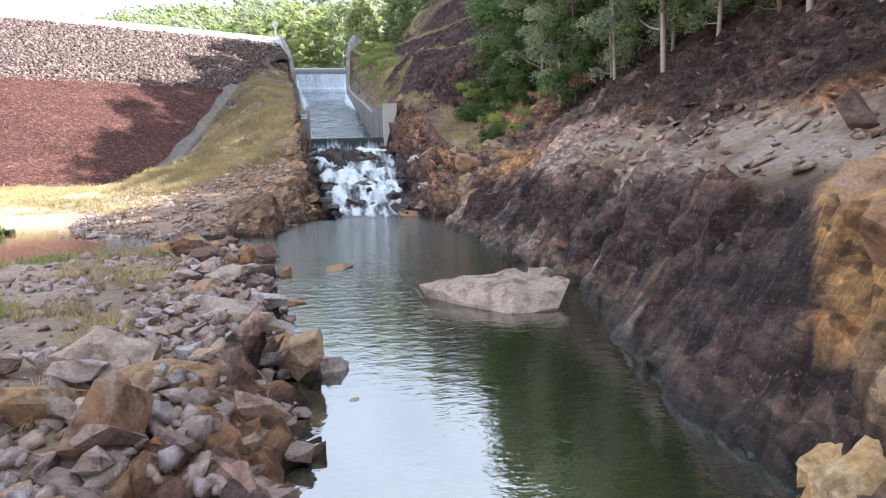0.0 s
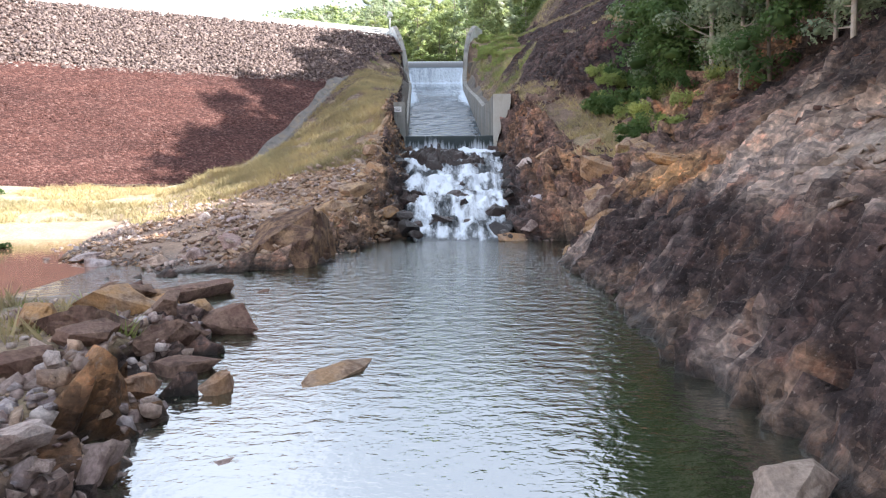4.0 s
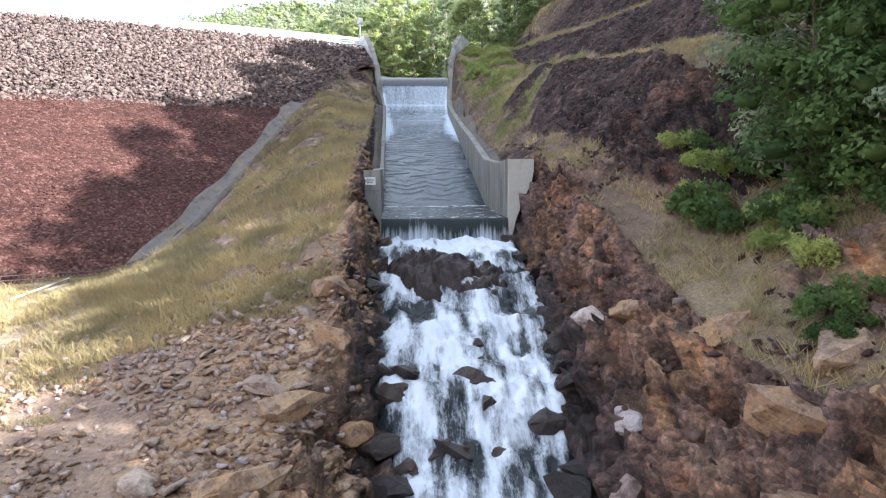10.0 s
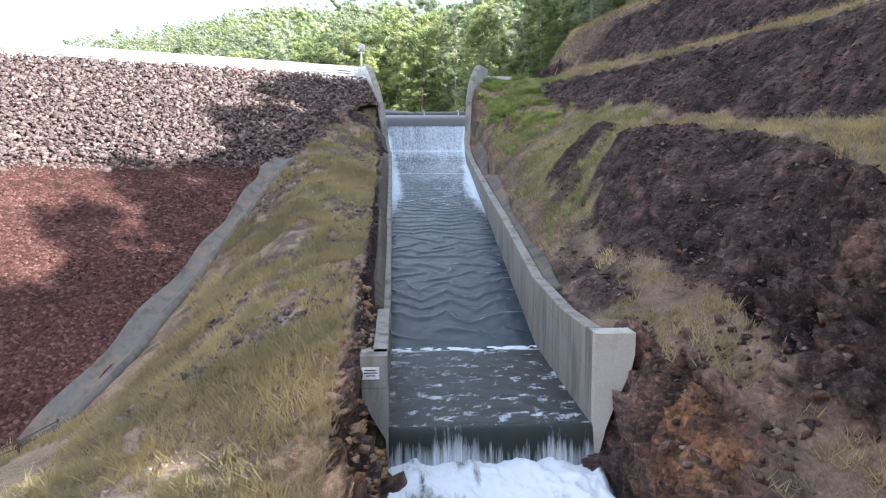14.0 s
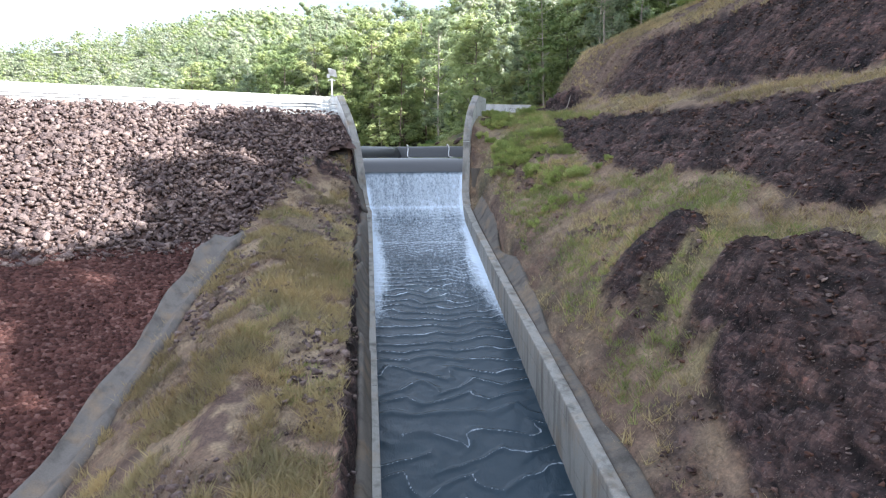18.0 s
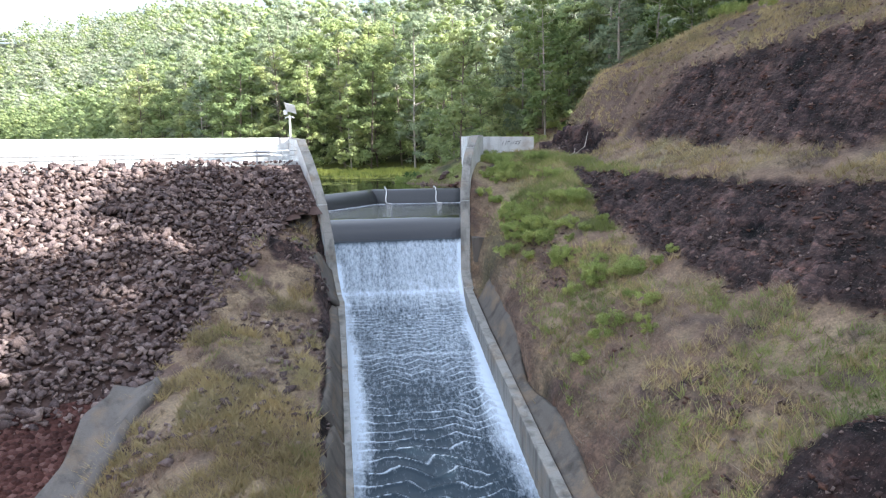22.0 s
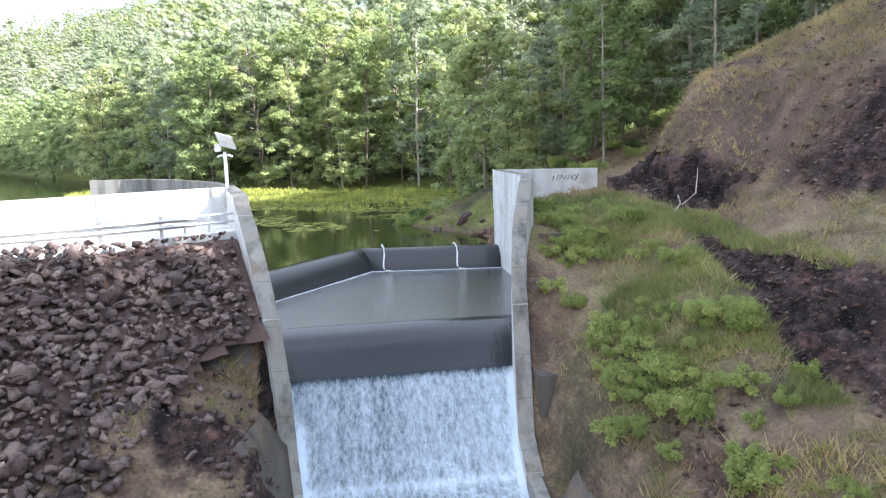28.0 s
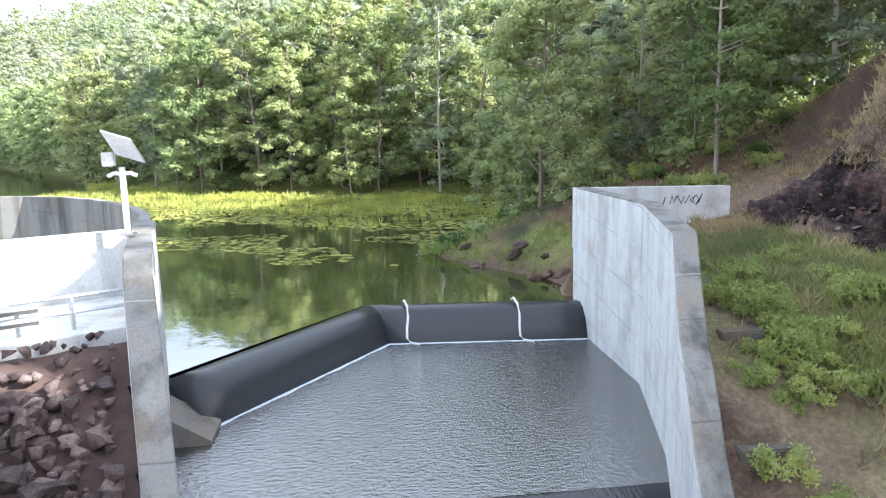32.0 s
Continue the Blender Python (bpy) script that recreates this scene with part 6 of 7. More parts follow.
# blocks of the right bank
CLIFF = ((5.6, -20.6, 2.6, 2.0, 1.7, "pale"), (6.9, -22.6, 2.2, 1.6, 1.2, "ochre"), (4.6, -21.0, 1.2, 1.2, 1.6, "ochre"), (5.6, -17.0, 2.2, 1.6, 1.2, "pale"), (5.0, -24.2, 2.0, 2.0, 1.5, "ochre"), (4.6, -14.0, 1.6, 1.4, 1.2, "ochre"), (3.4, -17.2, 1.6, 1.2, 1.0, "dark"),
         (3.6, -12.8, 1.4, 1.4, 1.4, "dark"), (2.9, -18.6, 1.8, 0.9, 0.7, "dark"), (6.4, -26.6, 2.4, 1.6, 0.9, "ochre"), (6.4, -39.6, 1.0, 0.7, 0.55, "dark"), (2.0, -54.6, 2.0, 2.2, 1.8, "ochre"), (1.2, -55.6, 1.6, 1.8, 1.4, "ochre"), (2.8, -53.2, 1.8, 1.6, 1.4, "ochre"), (1.0, -55.0, 2.0, 1.8, 1.3, "cream"), (1.6, -54.5, 1.8, 1.6, 1.2, "cream"), (4.9, -24.9, 2.2, 2.0, 2.0, "pale"), (4.4, -26.2, 1.8, 1.6, 1.2, "ochre"), (5.4, -21.6, 2.4, 1.6, 1.4, "ochre"), (7.2, -20.0, 2.4, 1.8, 1.2, "pale"), (3.9, -24.4, 1.6, 1.4, 1.4, "ochre"))
LOOK3 = {"cream": (M_CREAM, "cream-coloured rock ledge at the foot of the gorge wall"), "dark": (M_ROCK, "dark rock block at the foot of the gorge wall"), "ochre": (M_OCHRE, "rust-stained ochre rock block of the gorge wall"), "pale": (M_SPUR, "tan and ochre fractured rock block of the gorge wall")}
for k, (x, y, a, b, c, kind) in enumerate(CLIFF):
    put_boulder("boulder", 120 + k, x, y, 0.4 + 0.4 * (x - 1.0) if kind == "cream" else ground_z(x, y), (a, b, c), (r.uniform(-20, 20), r.uniform(-25, 5), r.uniform(0, 360)), *LOOK3[kind], 0.66, "gorge wall blocks", cuts=3, rough=0.18)
for k in range(14):
    y = r.uniform(66, 75)
    a = r.uniform(0.4, 1.1)
    put_boulder("boulder", 150 + k, float(right_shore(y)) + r.uniform(0.1, 2.6), y, None, (a, a * 0.8, a * 0.7), (r.uniform(-15, 15), r.uniform(-15, 15), r.uniform(0, 360)), M_CUT, "reddish-brown rock on the point by the lake", 0.3, "shore rocks", cuts=1)
# dark wet rocks in the cascade
M_DARKROCK = rock_material("dark_wet_rock", (0.05, 0.034, 0.031), (0.075, 0.046, 0.04), wet=True)
gx2, gy2 = np.meshgrid(np.linspace(-3.2, 2.8, 90), np.linspace(-10.4, -2.6, 110))
dome = np.clip(1 - ((gx2 + 0.3 + 0.4 * fbm(gy2 / 1.2, gx2 / 1.2, 2.0)) / 2.45) ** 2 - ((gy2 + 0.25 * gx2 + 6.2 + 0.5 * fbm(gx2 / 1.1, gy2 / 1.3, 7.0)) / 2.7) ** 2, -0.4, 1)
hump = np.sign(dome) * np.sqrt(np.abs(dome))
gz2 = fall_profile(gy2) - 0.2 + np.where(hump > 0, 0.72 * hump * (1 - 0.12 * (gx2 + 0.3)), 1.4 * hump)
gz2 += 0.42 * facets(gx2, gy2 * 0.8, gz2, 0.9, 6) + 0.24 * facets(gx2, gy2, gz2, 0.34, 9) + 0.06 * fbm(gx2 * 5, gy2 * 5, 1.0)
tagged(mesh_object("cascade_rock", np.c_[gx2.ravel(), gy2.ravel(), gz2.ravel()], grid_faces(*gx2.shape), M_DARKROCK), "large black wet rock splitting the cascade", "boulder", "cascade rocks")
for k in range(13):
    y = r.uniform(-17.2, -10.6)
    x = r.uniform(float(fall_left(y)) - 0.1, float(fall_right(y)) - (0.4 if k % 3 else -0.2))
    a = 0.6 + 1.3 * r.random() ** 2
    put_boulder("cascade_rock", 170 + k, x, y, float(fall_profile(y)) - 0.02, (a, a * r.uniform(0.7, 1.2), a * 0.75), (r.uniform(-25, 25), r.uniform(-25, 25), r.uniform(0, 360)), M_DARKROCK, "black wet rock standing in the white water", 0.5, "cascade rocks", cuts=3, rough=0.2)
for k in range(22):
    side = r.choice((-1, 1))
    y = r.uniform(-19.2, -3)
    x = (float(fall_left(y)) - r.uniform(-0.15, 0.5)) if side < 0 else (float(fall_right(y)) + r.uniform(-0.15, 0.5))
    a = r.uniform(0.6, 1.3)
    put_boulder("cascade_rock", 200 + k, x, y, float(fall_profile(y)) + 0.05, (a, a, a * 0.8), (r.uniform(-25, 25), r.uniform(-25, 25), r.uniform(0, 360)), M_WETROCK, "dark wet rock at the edge of the cascade", 0.3, "cascade rocks", cuts=2)

# countable scree stones round the camera's start, then the uncounted rest
STONES = []
for k in range(10):
    me = boulder_mesh("stone", 300 + k, (1, 1, 1), M_ROCK, cuts=1, rough=0.08, points=13)
    STONES.append(me)
placed = 0
while placed < 290:
    x, y = r.uniform(-10.5, -3.2), r.uniform(-58.5, -41)
    z = ground_z(x, y)
    if z < -0.25 or (x < -7.4 and y > -50):
        continue
    size = 0.3 * math.exp(r.gauss(0.15, 0.4))
    ob = new("stone", r.choice(STONES))
    ob.matrix_basis = pose(x, y, max(z, -0.1) + 0.18 * size + r.uniform(0, 0.16), r.uniform(-30, 30), r.uniform(-30, 30), r.uniform(0, 360)) @ Matrix.Diagonal((size * r.uniform(0.9, 1.5), size, size * r.uniform(0.6, 0.95), 1))
    tagged(ob, "broken purple-grey stone in the scree on the bank", "stone", "scree stones")
    placed += 1


def scatter(n, x0, x1, y0, y1, low, high, test=None):
    out, sizes = [], []
    while len(out) < n:
        x, y = r.uniform(x0, x1), r.uniform(y0, y1)
        z = ground_z(x, y)
        n -= 0.02
        if z < -0.3 or (test and not test(x, y, z)):
            continue
        size = low + (high - low) * r.random() ** 2.6
        out.append((x, y, z + 0.12 * size)), sizes.append(size)
    return out, sizes


p1, q1 = scatter(6200, -11.5, -3.4, -62, -33, 0.1, 0.46, lambda x, y, z: not (x < -7.4 and y > -52.5 and r.random() < 0.88))
pa, qa = scatter(230, -9, -3.6, -26, -9, 0.12, 0.8, lambda x, y, z: z < 4 and z > 0.2)
heap("pale_rubble", pa, qa, M_PALE, "pale pinkish broken slabs on the spur", "rubble", seed=27, thin=0.55)
p2, q2 = scatter(2200, -17, -3.2, -27.5, -8, 0.08, 0.4, lambda x, y, z: z < 4)
pb, qb = scatter(4200, -15, -3.2, -27, -8, 0.05, 0.42, lambda x, y, z: z < 4.5 and value_noise(x / 1.7, y / 1.7, 4) > 0.36)
heap("spur_rubble", pb, qb, M_SPUR, "warm brown angular rubble covering the spur", "rubble", seed=28, thin=0.6)
pd, qd = scatter(1500, -8.5, -3.2, -26, -9, 0.2, 0.85, lambda x, y, z: 0.1 < z < 4.2 and value_noise(x / 1.4, y / 1.4, 6) > 0.42)
pd = [(x, y, z - 0.25 * size) for (x, y, z), size in zip(pd, qd)]
heap("ledge_blocks", pd, qd, M_SPUR, "tan and ochre angular blocks stepping down to the pool", "rubble", seed=31, thin=0.75)
p8, q8 = scatter(1000, -17, -6, -14, 0, 0.06, 0.3)
heap("scree", p1 + p2 + p8, q1 + q2 + q8, M_ROCK, "small broken stones covering the banks", "scree", seed=21)
p3, q3 = scatter(2400, -8, -3.1, -24, 6, 0.1, 0.75, lambda x, y, z: z > 0.2 and (y < -10 or x > -5.2) and value_noise(x / 2, y / 2, 5) > 0.35)
p3 = [(x, y, z - 0.3 * size) for (x, y, z), size in zip(p3, q3)]
heap("ochre_rubble", p3, q3, M_OCHRE, "broken ochre rock on the spur", "rubble", seed=22, thin=0.7)


def rocky_at(x, y):
    i, j = min(np.searchsorted(XS, x), len(XS) - 1), min(np.searchsorted(YS, y), len(YS) - 1)
    return ROCKY[j, i]


def steep_at(x, y):
    return abs(ground_z(x + 0.3, y) - ground_z(x - 0.3, y)) / 0.6


p4, q4 = scatter(260, 1.0, 7, -60, -24, 0.08, 0.4, lambda x, y, z: z > -0.1 and z < 2.7 and not (y < -52 and x < 3.4))
p4 = [(x, y, z - 0.34 * size) for (x, y, z), size in zip(p4, q4)]
heap("gorge_blocks", p4, q4, M_GORGE, "angular dark blocks of the gorge wall", "rubble", seed=23, thin=0.6)
p9, q9 = scatter(500, 3.4, 8, -60, -36, 0.1, 0.6, lambda x, y, z: 2.6 < z < 4.4)
heap("ledge_rubble", p9, q9, M_PALE, "pale broken rock along the gorge ledge", "rubble", seed=29, thin=0.5)
pc, qc = scatter(1500, 5, 15, -60, -20, 0.12, 0.7, lambda x, y, z: z > 4.2)
pc = [(x, y, z - 0.2 * size) for (x, y, z), size in zip(pc, qc)]
heap("upper_rubble", pc, qc, M_CUT, "reddish-brown broken rock above the gorge ledge", "rubble", seed=30, thin=0.6)
p5, q5 = scatter(700, 3.1, 8, -21, 1.5, 0.1, 0.5, lambda x, y, z: steep_at(x, y) > 0.35)
heap("gorge_rubble", p5, q5, M_CUT, "dark rusty broken rock of the gorge wall", "rubble", seed=24)
p6, q6 = scatter(17000, 4.5, 27, -4, 60, 0.06, 0.34, lambda x, y, z: rocky_at(x, y) > 0.4)
p10, q10 = scatter(1500, 13, 26, 40, 64, 0.07, 0.32, lambda x, y, z: z > 22.6)
p6, q6 = p6 + p10, q6 + q10
heap("cut_rubble", p6, q6, M_CUT, "reddish-brown broken rock on the cut slopes", "rubble", seed=25, thin=0.6)
p7, q7 = scatter(2600, -12, -3.8, 2, 47, 0.08, 0.55, lambda x, y, z: value_noise(x / 2.5, y / 2.5, 8) + 0.2 * r.random() > 0.6)
heap("bank_rubble", p7, q7, M_RIPRAP, "brown stones in the grass of the bank", "rubble", seed=26)

# ---------------------------------------------------------------- trees
def leaf_axes(g, out, n):
    """Two axes for each leaf blade, which face mostly outwards and up from its clump."""
    normal = out * 1.0 + np.array([0, 0, 0.45]) + g.normal(size=(n, 3)) * 0.45
    normal /= np.linalg.norm(normal, axis=1, keepdims=True)
    d1 = np.cross(normal, g.normal(size=(n, 3)))
    d1 /= np.linalg.norm(d1, axis=1, keepdims=True)
    return d1, np.cross(normal, d1)


def round_cage():
    """Corners and triangles of a rough ball, the heart of a leaf clump."""
    bm = bmesh.new()
    bmesh.ops.create_icosphere(bm, subdivisions=1, radius=1)
    bmesh.ops.subdivide_edges(bm, edges=bm.edges, cuts=1, use_grid_fill=True)
    bmesh.ops.triangulate(bm, faces=bm.faces)
    bm.verts.index_update()
    v = np.array([p.co.normalized()[:] for p in bm.verts])
    f = np.array([[q.index for q in p.verts] for p in bm.faces])
    bm.free()
    return v, f


CAGE_V, CAGE_F = round_cage()
SMALL_V = np.array([(1, 0, 0), (-1, 0, 0), (0, 1, 0), (0, -1, 0), (0, 0, 1), (0, 0, -1), (0.58, 0.58, 0.58), (-0.58, 0.58, 0.58), (0.58, -0.58, 0.58), (-0.58, -0.58, 0.58)])
SMALL_F = np.array([(0, 6, 8), (0, 2, 6), (0, 8, 3), (4, 8, 6), (2, 7, 6), (4, 6, 7), (1, 7, 2), (1, 9, 7), (4, 7, 9), (3, 8, 9), (1, 3, 9), (4, 9, 8), (5, 2, 0), (5, 0, 3), (5, 3, 1), (5, 1, 2)])


def clump_hearts(g, centres, radii, cage, flat=0.72):
    """Inner foliage as jagged lumps added to block light, hidden under the outer leaves."""
    v, f = cage
    n = len(centres)
    pts = v[None] * g.uniform(0.7, 1.15, (n, len(v), 1)) * np.asarray(radii)[:, None, None] * np.array([1, 1, flat]) + np.asarray(centres)[:, None]
    return pts.reshape(-1, 3), (f[None] + (np.arange(n) * len(v))[:, None, None]).reshape(-1, 3)


def tree_data(seed, height, spread, leaves, leaf, bare=0.35, clumps=16, pads=1, heart=0.7):
    """Trunk with limbs, and a crown of small leaf blades in clumps. Returns trunk and crown meshes as arrays."""
    g = np.random.default_rng(seed)
    rnd = random.Random(seed)
    top = Vector((rnd.uniform(-0.8, 0.8), rnd.uniform(-0.8, 0.8), height * 0.96))
    stem = [Vector((0, 0, -0.4)), Vector((rnd.uniform(-0.2, 0.2), rnd.uniform(-0.2, 0.2), height * 0.3)), Vector((top.x * 0.6, top.y * 0.6, height * 0.65)), top]
    tv, tf, k = [], [], 0

    def limb(points, r0, r1, sides=6):
        nonlocal k
        n = len(points)
        for i, p in enumerate(points):
            d = (points[min(i + 1, n - 1)] - points[max(i - 1, 0)]).normalized()
            a = d.orthogonal().normalized()
            b = d.cross(a)
            rr = r0 + (r1 - r0) * i / (n - 1)
            for s in range(sides):
                t = 2 * math.pi * s / sides
                tv.append(tuple(p + rr * (math.cos(t) * a + math.sin(t) * b)))
        for i in range(n - 1):
            for s in range(sides):
                tf.append((k + i * sides + s, k + i * sides + (s + 1) % sides, k + (i + 1) * sides + (s + 1) % sides, k + (i + 1) * sides + s))
        k += n * sides

    limb(stem, height * 0.0085, height * 0.003, 7)
    centres, radii = [], []
    for c in range(clumps):
        h = bare + (1 - bare) * (c + rnd.random()) / clumps
        q = (h - bare) / (1 - bare)
        wide = spread * (0.45 + 0.75 * math.sin(math.pi * min(1, 0.22 + 0.72 * q)))
        a = rnd.uniform(0, 6.283)
        at_stem = stem[1].lerp(stem[2], min(1, h / 0.65)) if h < 0.65 else stem[2].lerp(stem[3], (h - 0.65) / 0.35)
        at_stem.z = height * (h - 0.07)
        tip = at_stem + Vector((math.cos(a), math.sin(a), rnd.uniform(0.15, 0.6))) * wide * rnd.uniform(0.35, 0.9)
        limb([at_stem, at_stem.lerp(tip, 0.5) + Vector((0, 0, -0.1)), tip], height * 0.0035, height * 0.0012, 4)
        for _ in range(pads):
            centres.append(tip + Vector((rnd.gauss(0, 1), rnd.gauss(0, 1), rnd.gauss(0, 0.6))) * spread * 0.2)
            radii.append(spread * rnd.uniform(0.3, 0.55) / pads ** 0.45)
    c = np.array([v[:] for v in centres])
    w = np.array(radii)
    who = g.choice(len(c), leaves, p=w ** 2 / (w ** 2).sum())
    off = g.normal(size=(leaves, 3))
    off = off / np.linalg.norm(off, axis=1, keepdims=True) * g.uniform(0.72, 1.12, (leaves, 1))
    off[:, 2] = np.where(g.random(leaves) < 0.7, np.abs(off[:, 2]), off[:, 2])  # pads are domed on top
    at = c[who] + off * w[who][:, None] * np.array([1, 1, 0.7])
    d1, d2 = leaf_axes(g, off, leaves)
    size = leaf * g.uniform(0.6, 1.3, (leaves, 1))
    a, b = d1 * size, d2 * size * 0.42
    cv = np.stack([at - a, at + b * 1.7 + a * 0.2, at + a * 0.9 - b * 1.3], 1).reshape(-1, 3)
    cf = np.arange(leaves * 3).reshape(-1, 3)
    hv, hf = clump_hearts(g, c, w * heart, (CAGE_V, CAGE_F))
    cv, cf = np.concatenate([cv, hv]), np.concatenate([cf, hf + len(cv)])
    return (np.array(tv), np.array(tf)), (cv, cf)


def tree_thing(seed, height, spread, leaves, leaf, bark, foliage, label, **more):
    (tv, tf), (cv, cf) = tree_data(seed, height, spread, leaves, leaf, **more)
    tree = tagged(new("tree"), label, "tree")
    mesh_object("trunk", tv, tf, bark, tree, smooth=True)
    mesh_object("crown", cv, cf, foliage, tree)
    return tree


NEAR_LABEL = "leafy gum tree on the wooded bank above the gorge"
MID_LABEL = "tall slender gum tree of the forest round the lake"
near_trees = [tree_thing(11, 12.0, 2.1, 9000, 0.12, M_BARK, M_LEAF, NEAR_LABEL, bare=0.04, clumps=44, heart=0.36),
              tree_thing(12, 14.0, 1.9, 8000, 0.11, M_PALEBARK, M_LEAF_GREY, NEAR_LABEL, bare=0.12, clumps=40, heart=0.3),
              tree_thing(13, 7.5, 2.4, 8000, 0.12, M_BARK, M_LEAF, NEAR_LABEL, bare=0.03, clumps=36, heart=0.36),
              tree_thing(14, 15.0, 1.9, 9000, 0.12, M_PALEBARK, M_LEAF, NEAR_LABEL, bare=0.18, clumps=40, heart=0.34)]
mid_trees = [tree_thing(21, 17, 3.4, 9000, 0.15, M_PALEBARK, M_LEAF_LIGHT, MID_LABEL, bare=0.1, clumps=30, pads=5, heart=0.48),
             tree_thing(22, 19, 3.2, 9000, 0.15, M_BARK, M_LEAF_LIGHT, MID_LABEL, bare=0.1, clumps=30, pads=5, heart=0.48),
             tree_thing(23, 15, 3.6, 9000, 0.15, M_BARK, M_LEAF_LIGHT, MID_LABEL, bare=0.04, clumps=30, pads=5, heart=0.48),
             tree_thing(24, 21, 3.4, 9000, 0.15, M_PALEBARK, M_LEAF_GREY, MID_LABEL, bare=0.14, clumps=30, pads=5, heart=0.48),
             tree_thing(25, 16, 3.8, 9000, 0.15, M_BARK, M_LEAF_LIGHT, MID_LABEL, bare=0.05, clumps=30, pads=5, heart=0.48)]


def plant(kinds, x, y, group, lift=0.0, scale=1.0):
    src = kinds[r.randrange(len(kinds))]
    s = scale * r.uniform(0.8, 1.18)
    if not src.get("planted"):
        src["planted"] = 1
        src.matrix_basis = pose(x, y, ground_z(x, y) + lift, 0, 0, r.uniform(0, 360)) @ Matrix.Diagonal((s, s, s, 1))
        tagged(src, group=group)
        return src
    ob = copy_thing(src, pose(x, y, ground_z(x, y) + lift, r.uniform(-3, 3), r.uniform(-3, 3), r.uniform(0, 360)))
    ob.scale = (s, s, s * r.uniform(0.92, 1.1))
    return tagged(ob, group=group)


count = 0
# Trees south of y -60 stay unseen, added to shade the scree.
for y in np.arange(-72, -2, 2.5):
    edge = float(np.interp(y, [-58, -40, -30, -22, -14, -6, -2], [10.8, 10.6, 10.8, 10.8, 10.8, 12.2, 15.0]))
    for j in range(3):
        x = edge + j * 2.8 + r.uniform(-0.8, 0.8)
        plant(near_trees, x, y + r.uniform(-0.9, 0.9), "trees on the right bank", -0.1, float(np.interp(y, [-60, -34, -28, -16, -8], [0.72, 0.85, 0.72, 0.8, 1])))
        count += 1
# forest on the ridge to the right, partly unseen, set to shade the dam
ridge_trees = [tree_thing(26, 17, 3.4, 9000, 0.15, M_PALEBARK, M_LEAF_SHADED, MID_LABEL, bare=0.2, clumps=30, pads=5, heart=0.48),
               tree_thing(27, 15, 3.6, 9000, 0.15, M_BARK, M_LEAF_SHADED, MID_LABEL, bare=0.1, clumps=30, pads=5, heart=0.48), mid_trees[3]]
for y in np.arange(-16, 62, 2.7):
    x0 = float(np.interp(y, [-17, -14, 0, 20, 45, 62], [24, 24, 28.5, 30, 29, 33]))
    for j in range(4):
        plant(ridge_trees, x0 + j * 3.4 + r.uniform(-1.4, 1.4), y + r.uniform(-1.6, 1.6), "trees on the ridge", -0.2, float(np.interp(y, [-16, 0, 20, 28, 42, 52], [0.82, 0.8, 0.82, 0.8, 0.84, 0.68])))
# forest behind the nose of the hill and round the lake
for y in np.arange(66, 112, 4.2):
    x0 = float(right_shore(y)) + float(np.interp(y, [66, 70, 74, 82, 112], [15, 11, 7.5, 5.5, 4.5]))
    for j in range(4):
        plant(ridge_trees if y < 73 else mid_trees, x0 + j * 5.4 + r.uniform(-1.5, 1.5), y + r.uniform(-1.4, 1.4), "trees on the lake's right shore", -0.2, r.uniform(0.56, 0.76) if y > 84 else 0.74)
for x in np.arange(-48, 14, 5.0):
    y0 = float(far_shore(x)) + 5
    for j in range(4):
        plant(mid_trees, x + r.uniform(-1.6, 1.6), y0 + j * 5.6 + r.uniform(-1.6, 1.6), "trees on the far shore", -0.2, r.uniform(0.8, 1.15))

# farther woods on the hills: too many to count
def woods(name, spots, blades, leaf, material, seed, n=7, low=0.4, high=0.62):
    g = np.random.default_rng(seed)
    vs, hearts, sizes = [], [], []
    for x, y, z in spots:
        h, w = g.uniform(8, 20), g.uniform(2.8, 5.2)
        q = g.random(n)
        cc = np.c_[x + g.uniform(-w, w, n) * 0.75, y + g.uniform(-w, w, n) * 0.75, z + h * (1.0 - (0.5 if n < 10 else 0.8) * q ** 1.2)]
        rr = w * g.uniform(low, high, n)
        who = g.integers(0, n, blades)
        off = g.normal(size=(blades, 3))
        off = off / np.linalg.norm(off, axis=1, keepdims=True) * g.uniform(0.75, 1.15, (blades, 1))
        off[:, 2] = np.where(g.random(blades) < 0.75, np.abs(off[:, 2]), off[:, 2])
        at = cc[who] + off * rr[who][:, None] * np.array([1, 1, 0.75])
        d1, d2 = leaf_axes(g, off, blades)
        s = leaf * g.uniform(0.6, 1.3, (blades, 1))
        vs.append(np.stack([at - d1 * s, at + d2 * s * 0.75 + d1 * s * 0.2, at + d1 * s * 0.8 - d2 * s * 0.6], 1).reshape(-1, 3))
        hearts.append(cc), sizes.append(rr * 0.58)
    v = np.concatenate(vs)
    f = np.arange(len(v)).reshape(-1, 3)
    hv, hf = clump_hearts(g, np.concatenate(hearts), np.concatenate(sizes), (SMALL_V, SMALL_F))
    v, f = np.concatenate([v, hv]), np.concatenate([f, hf + len(v)])
    ob = mesh_object(name, v, f, material)
    return tagged(ob, "dense gum forest covering the far hillside", "forest", kind="stuff")


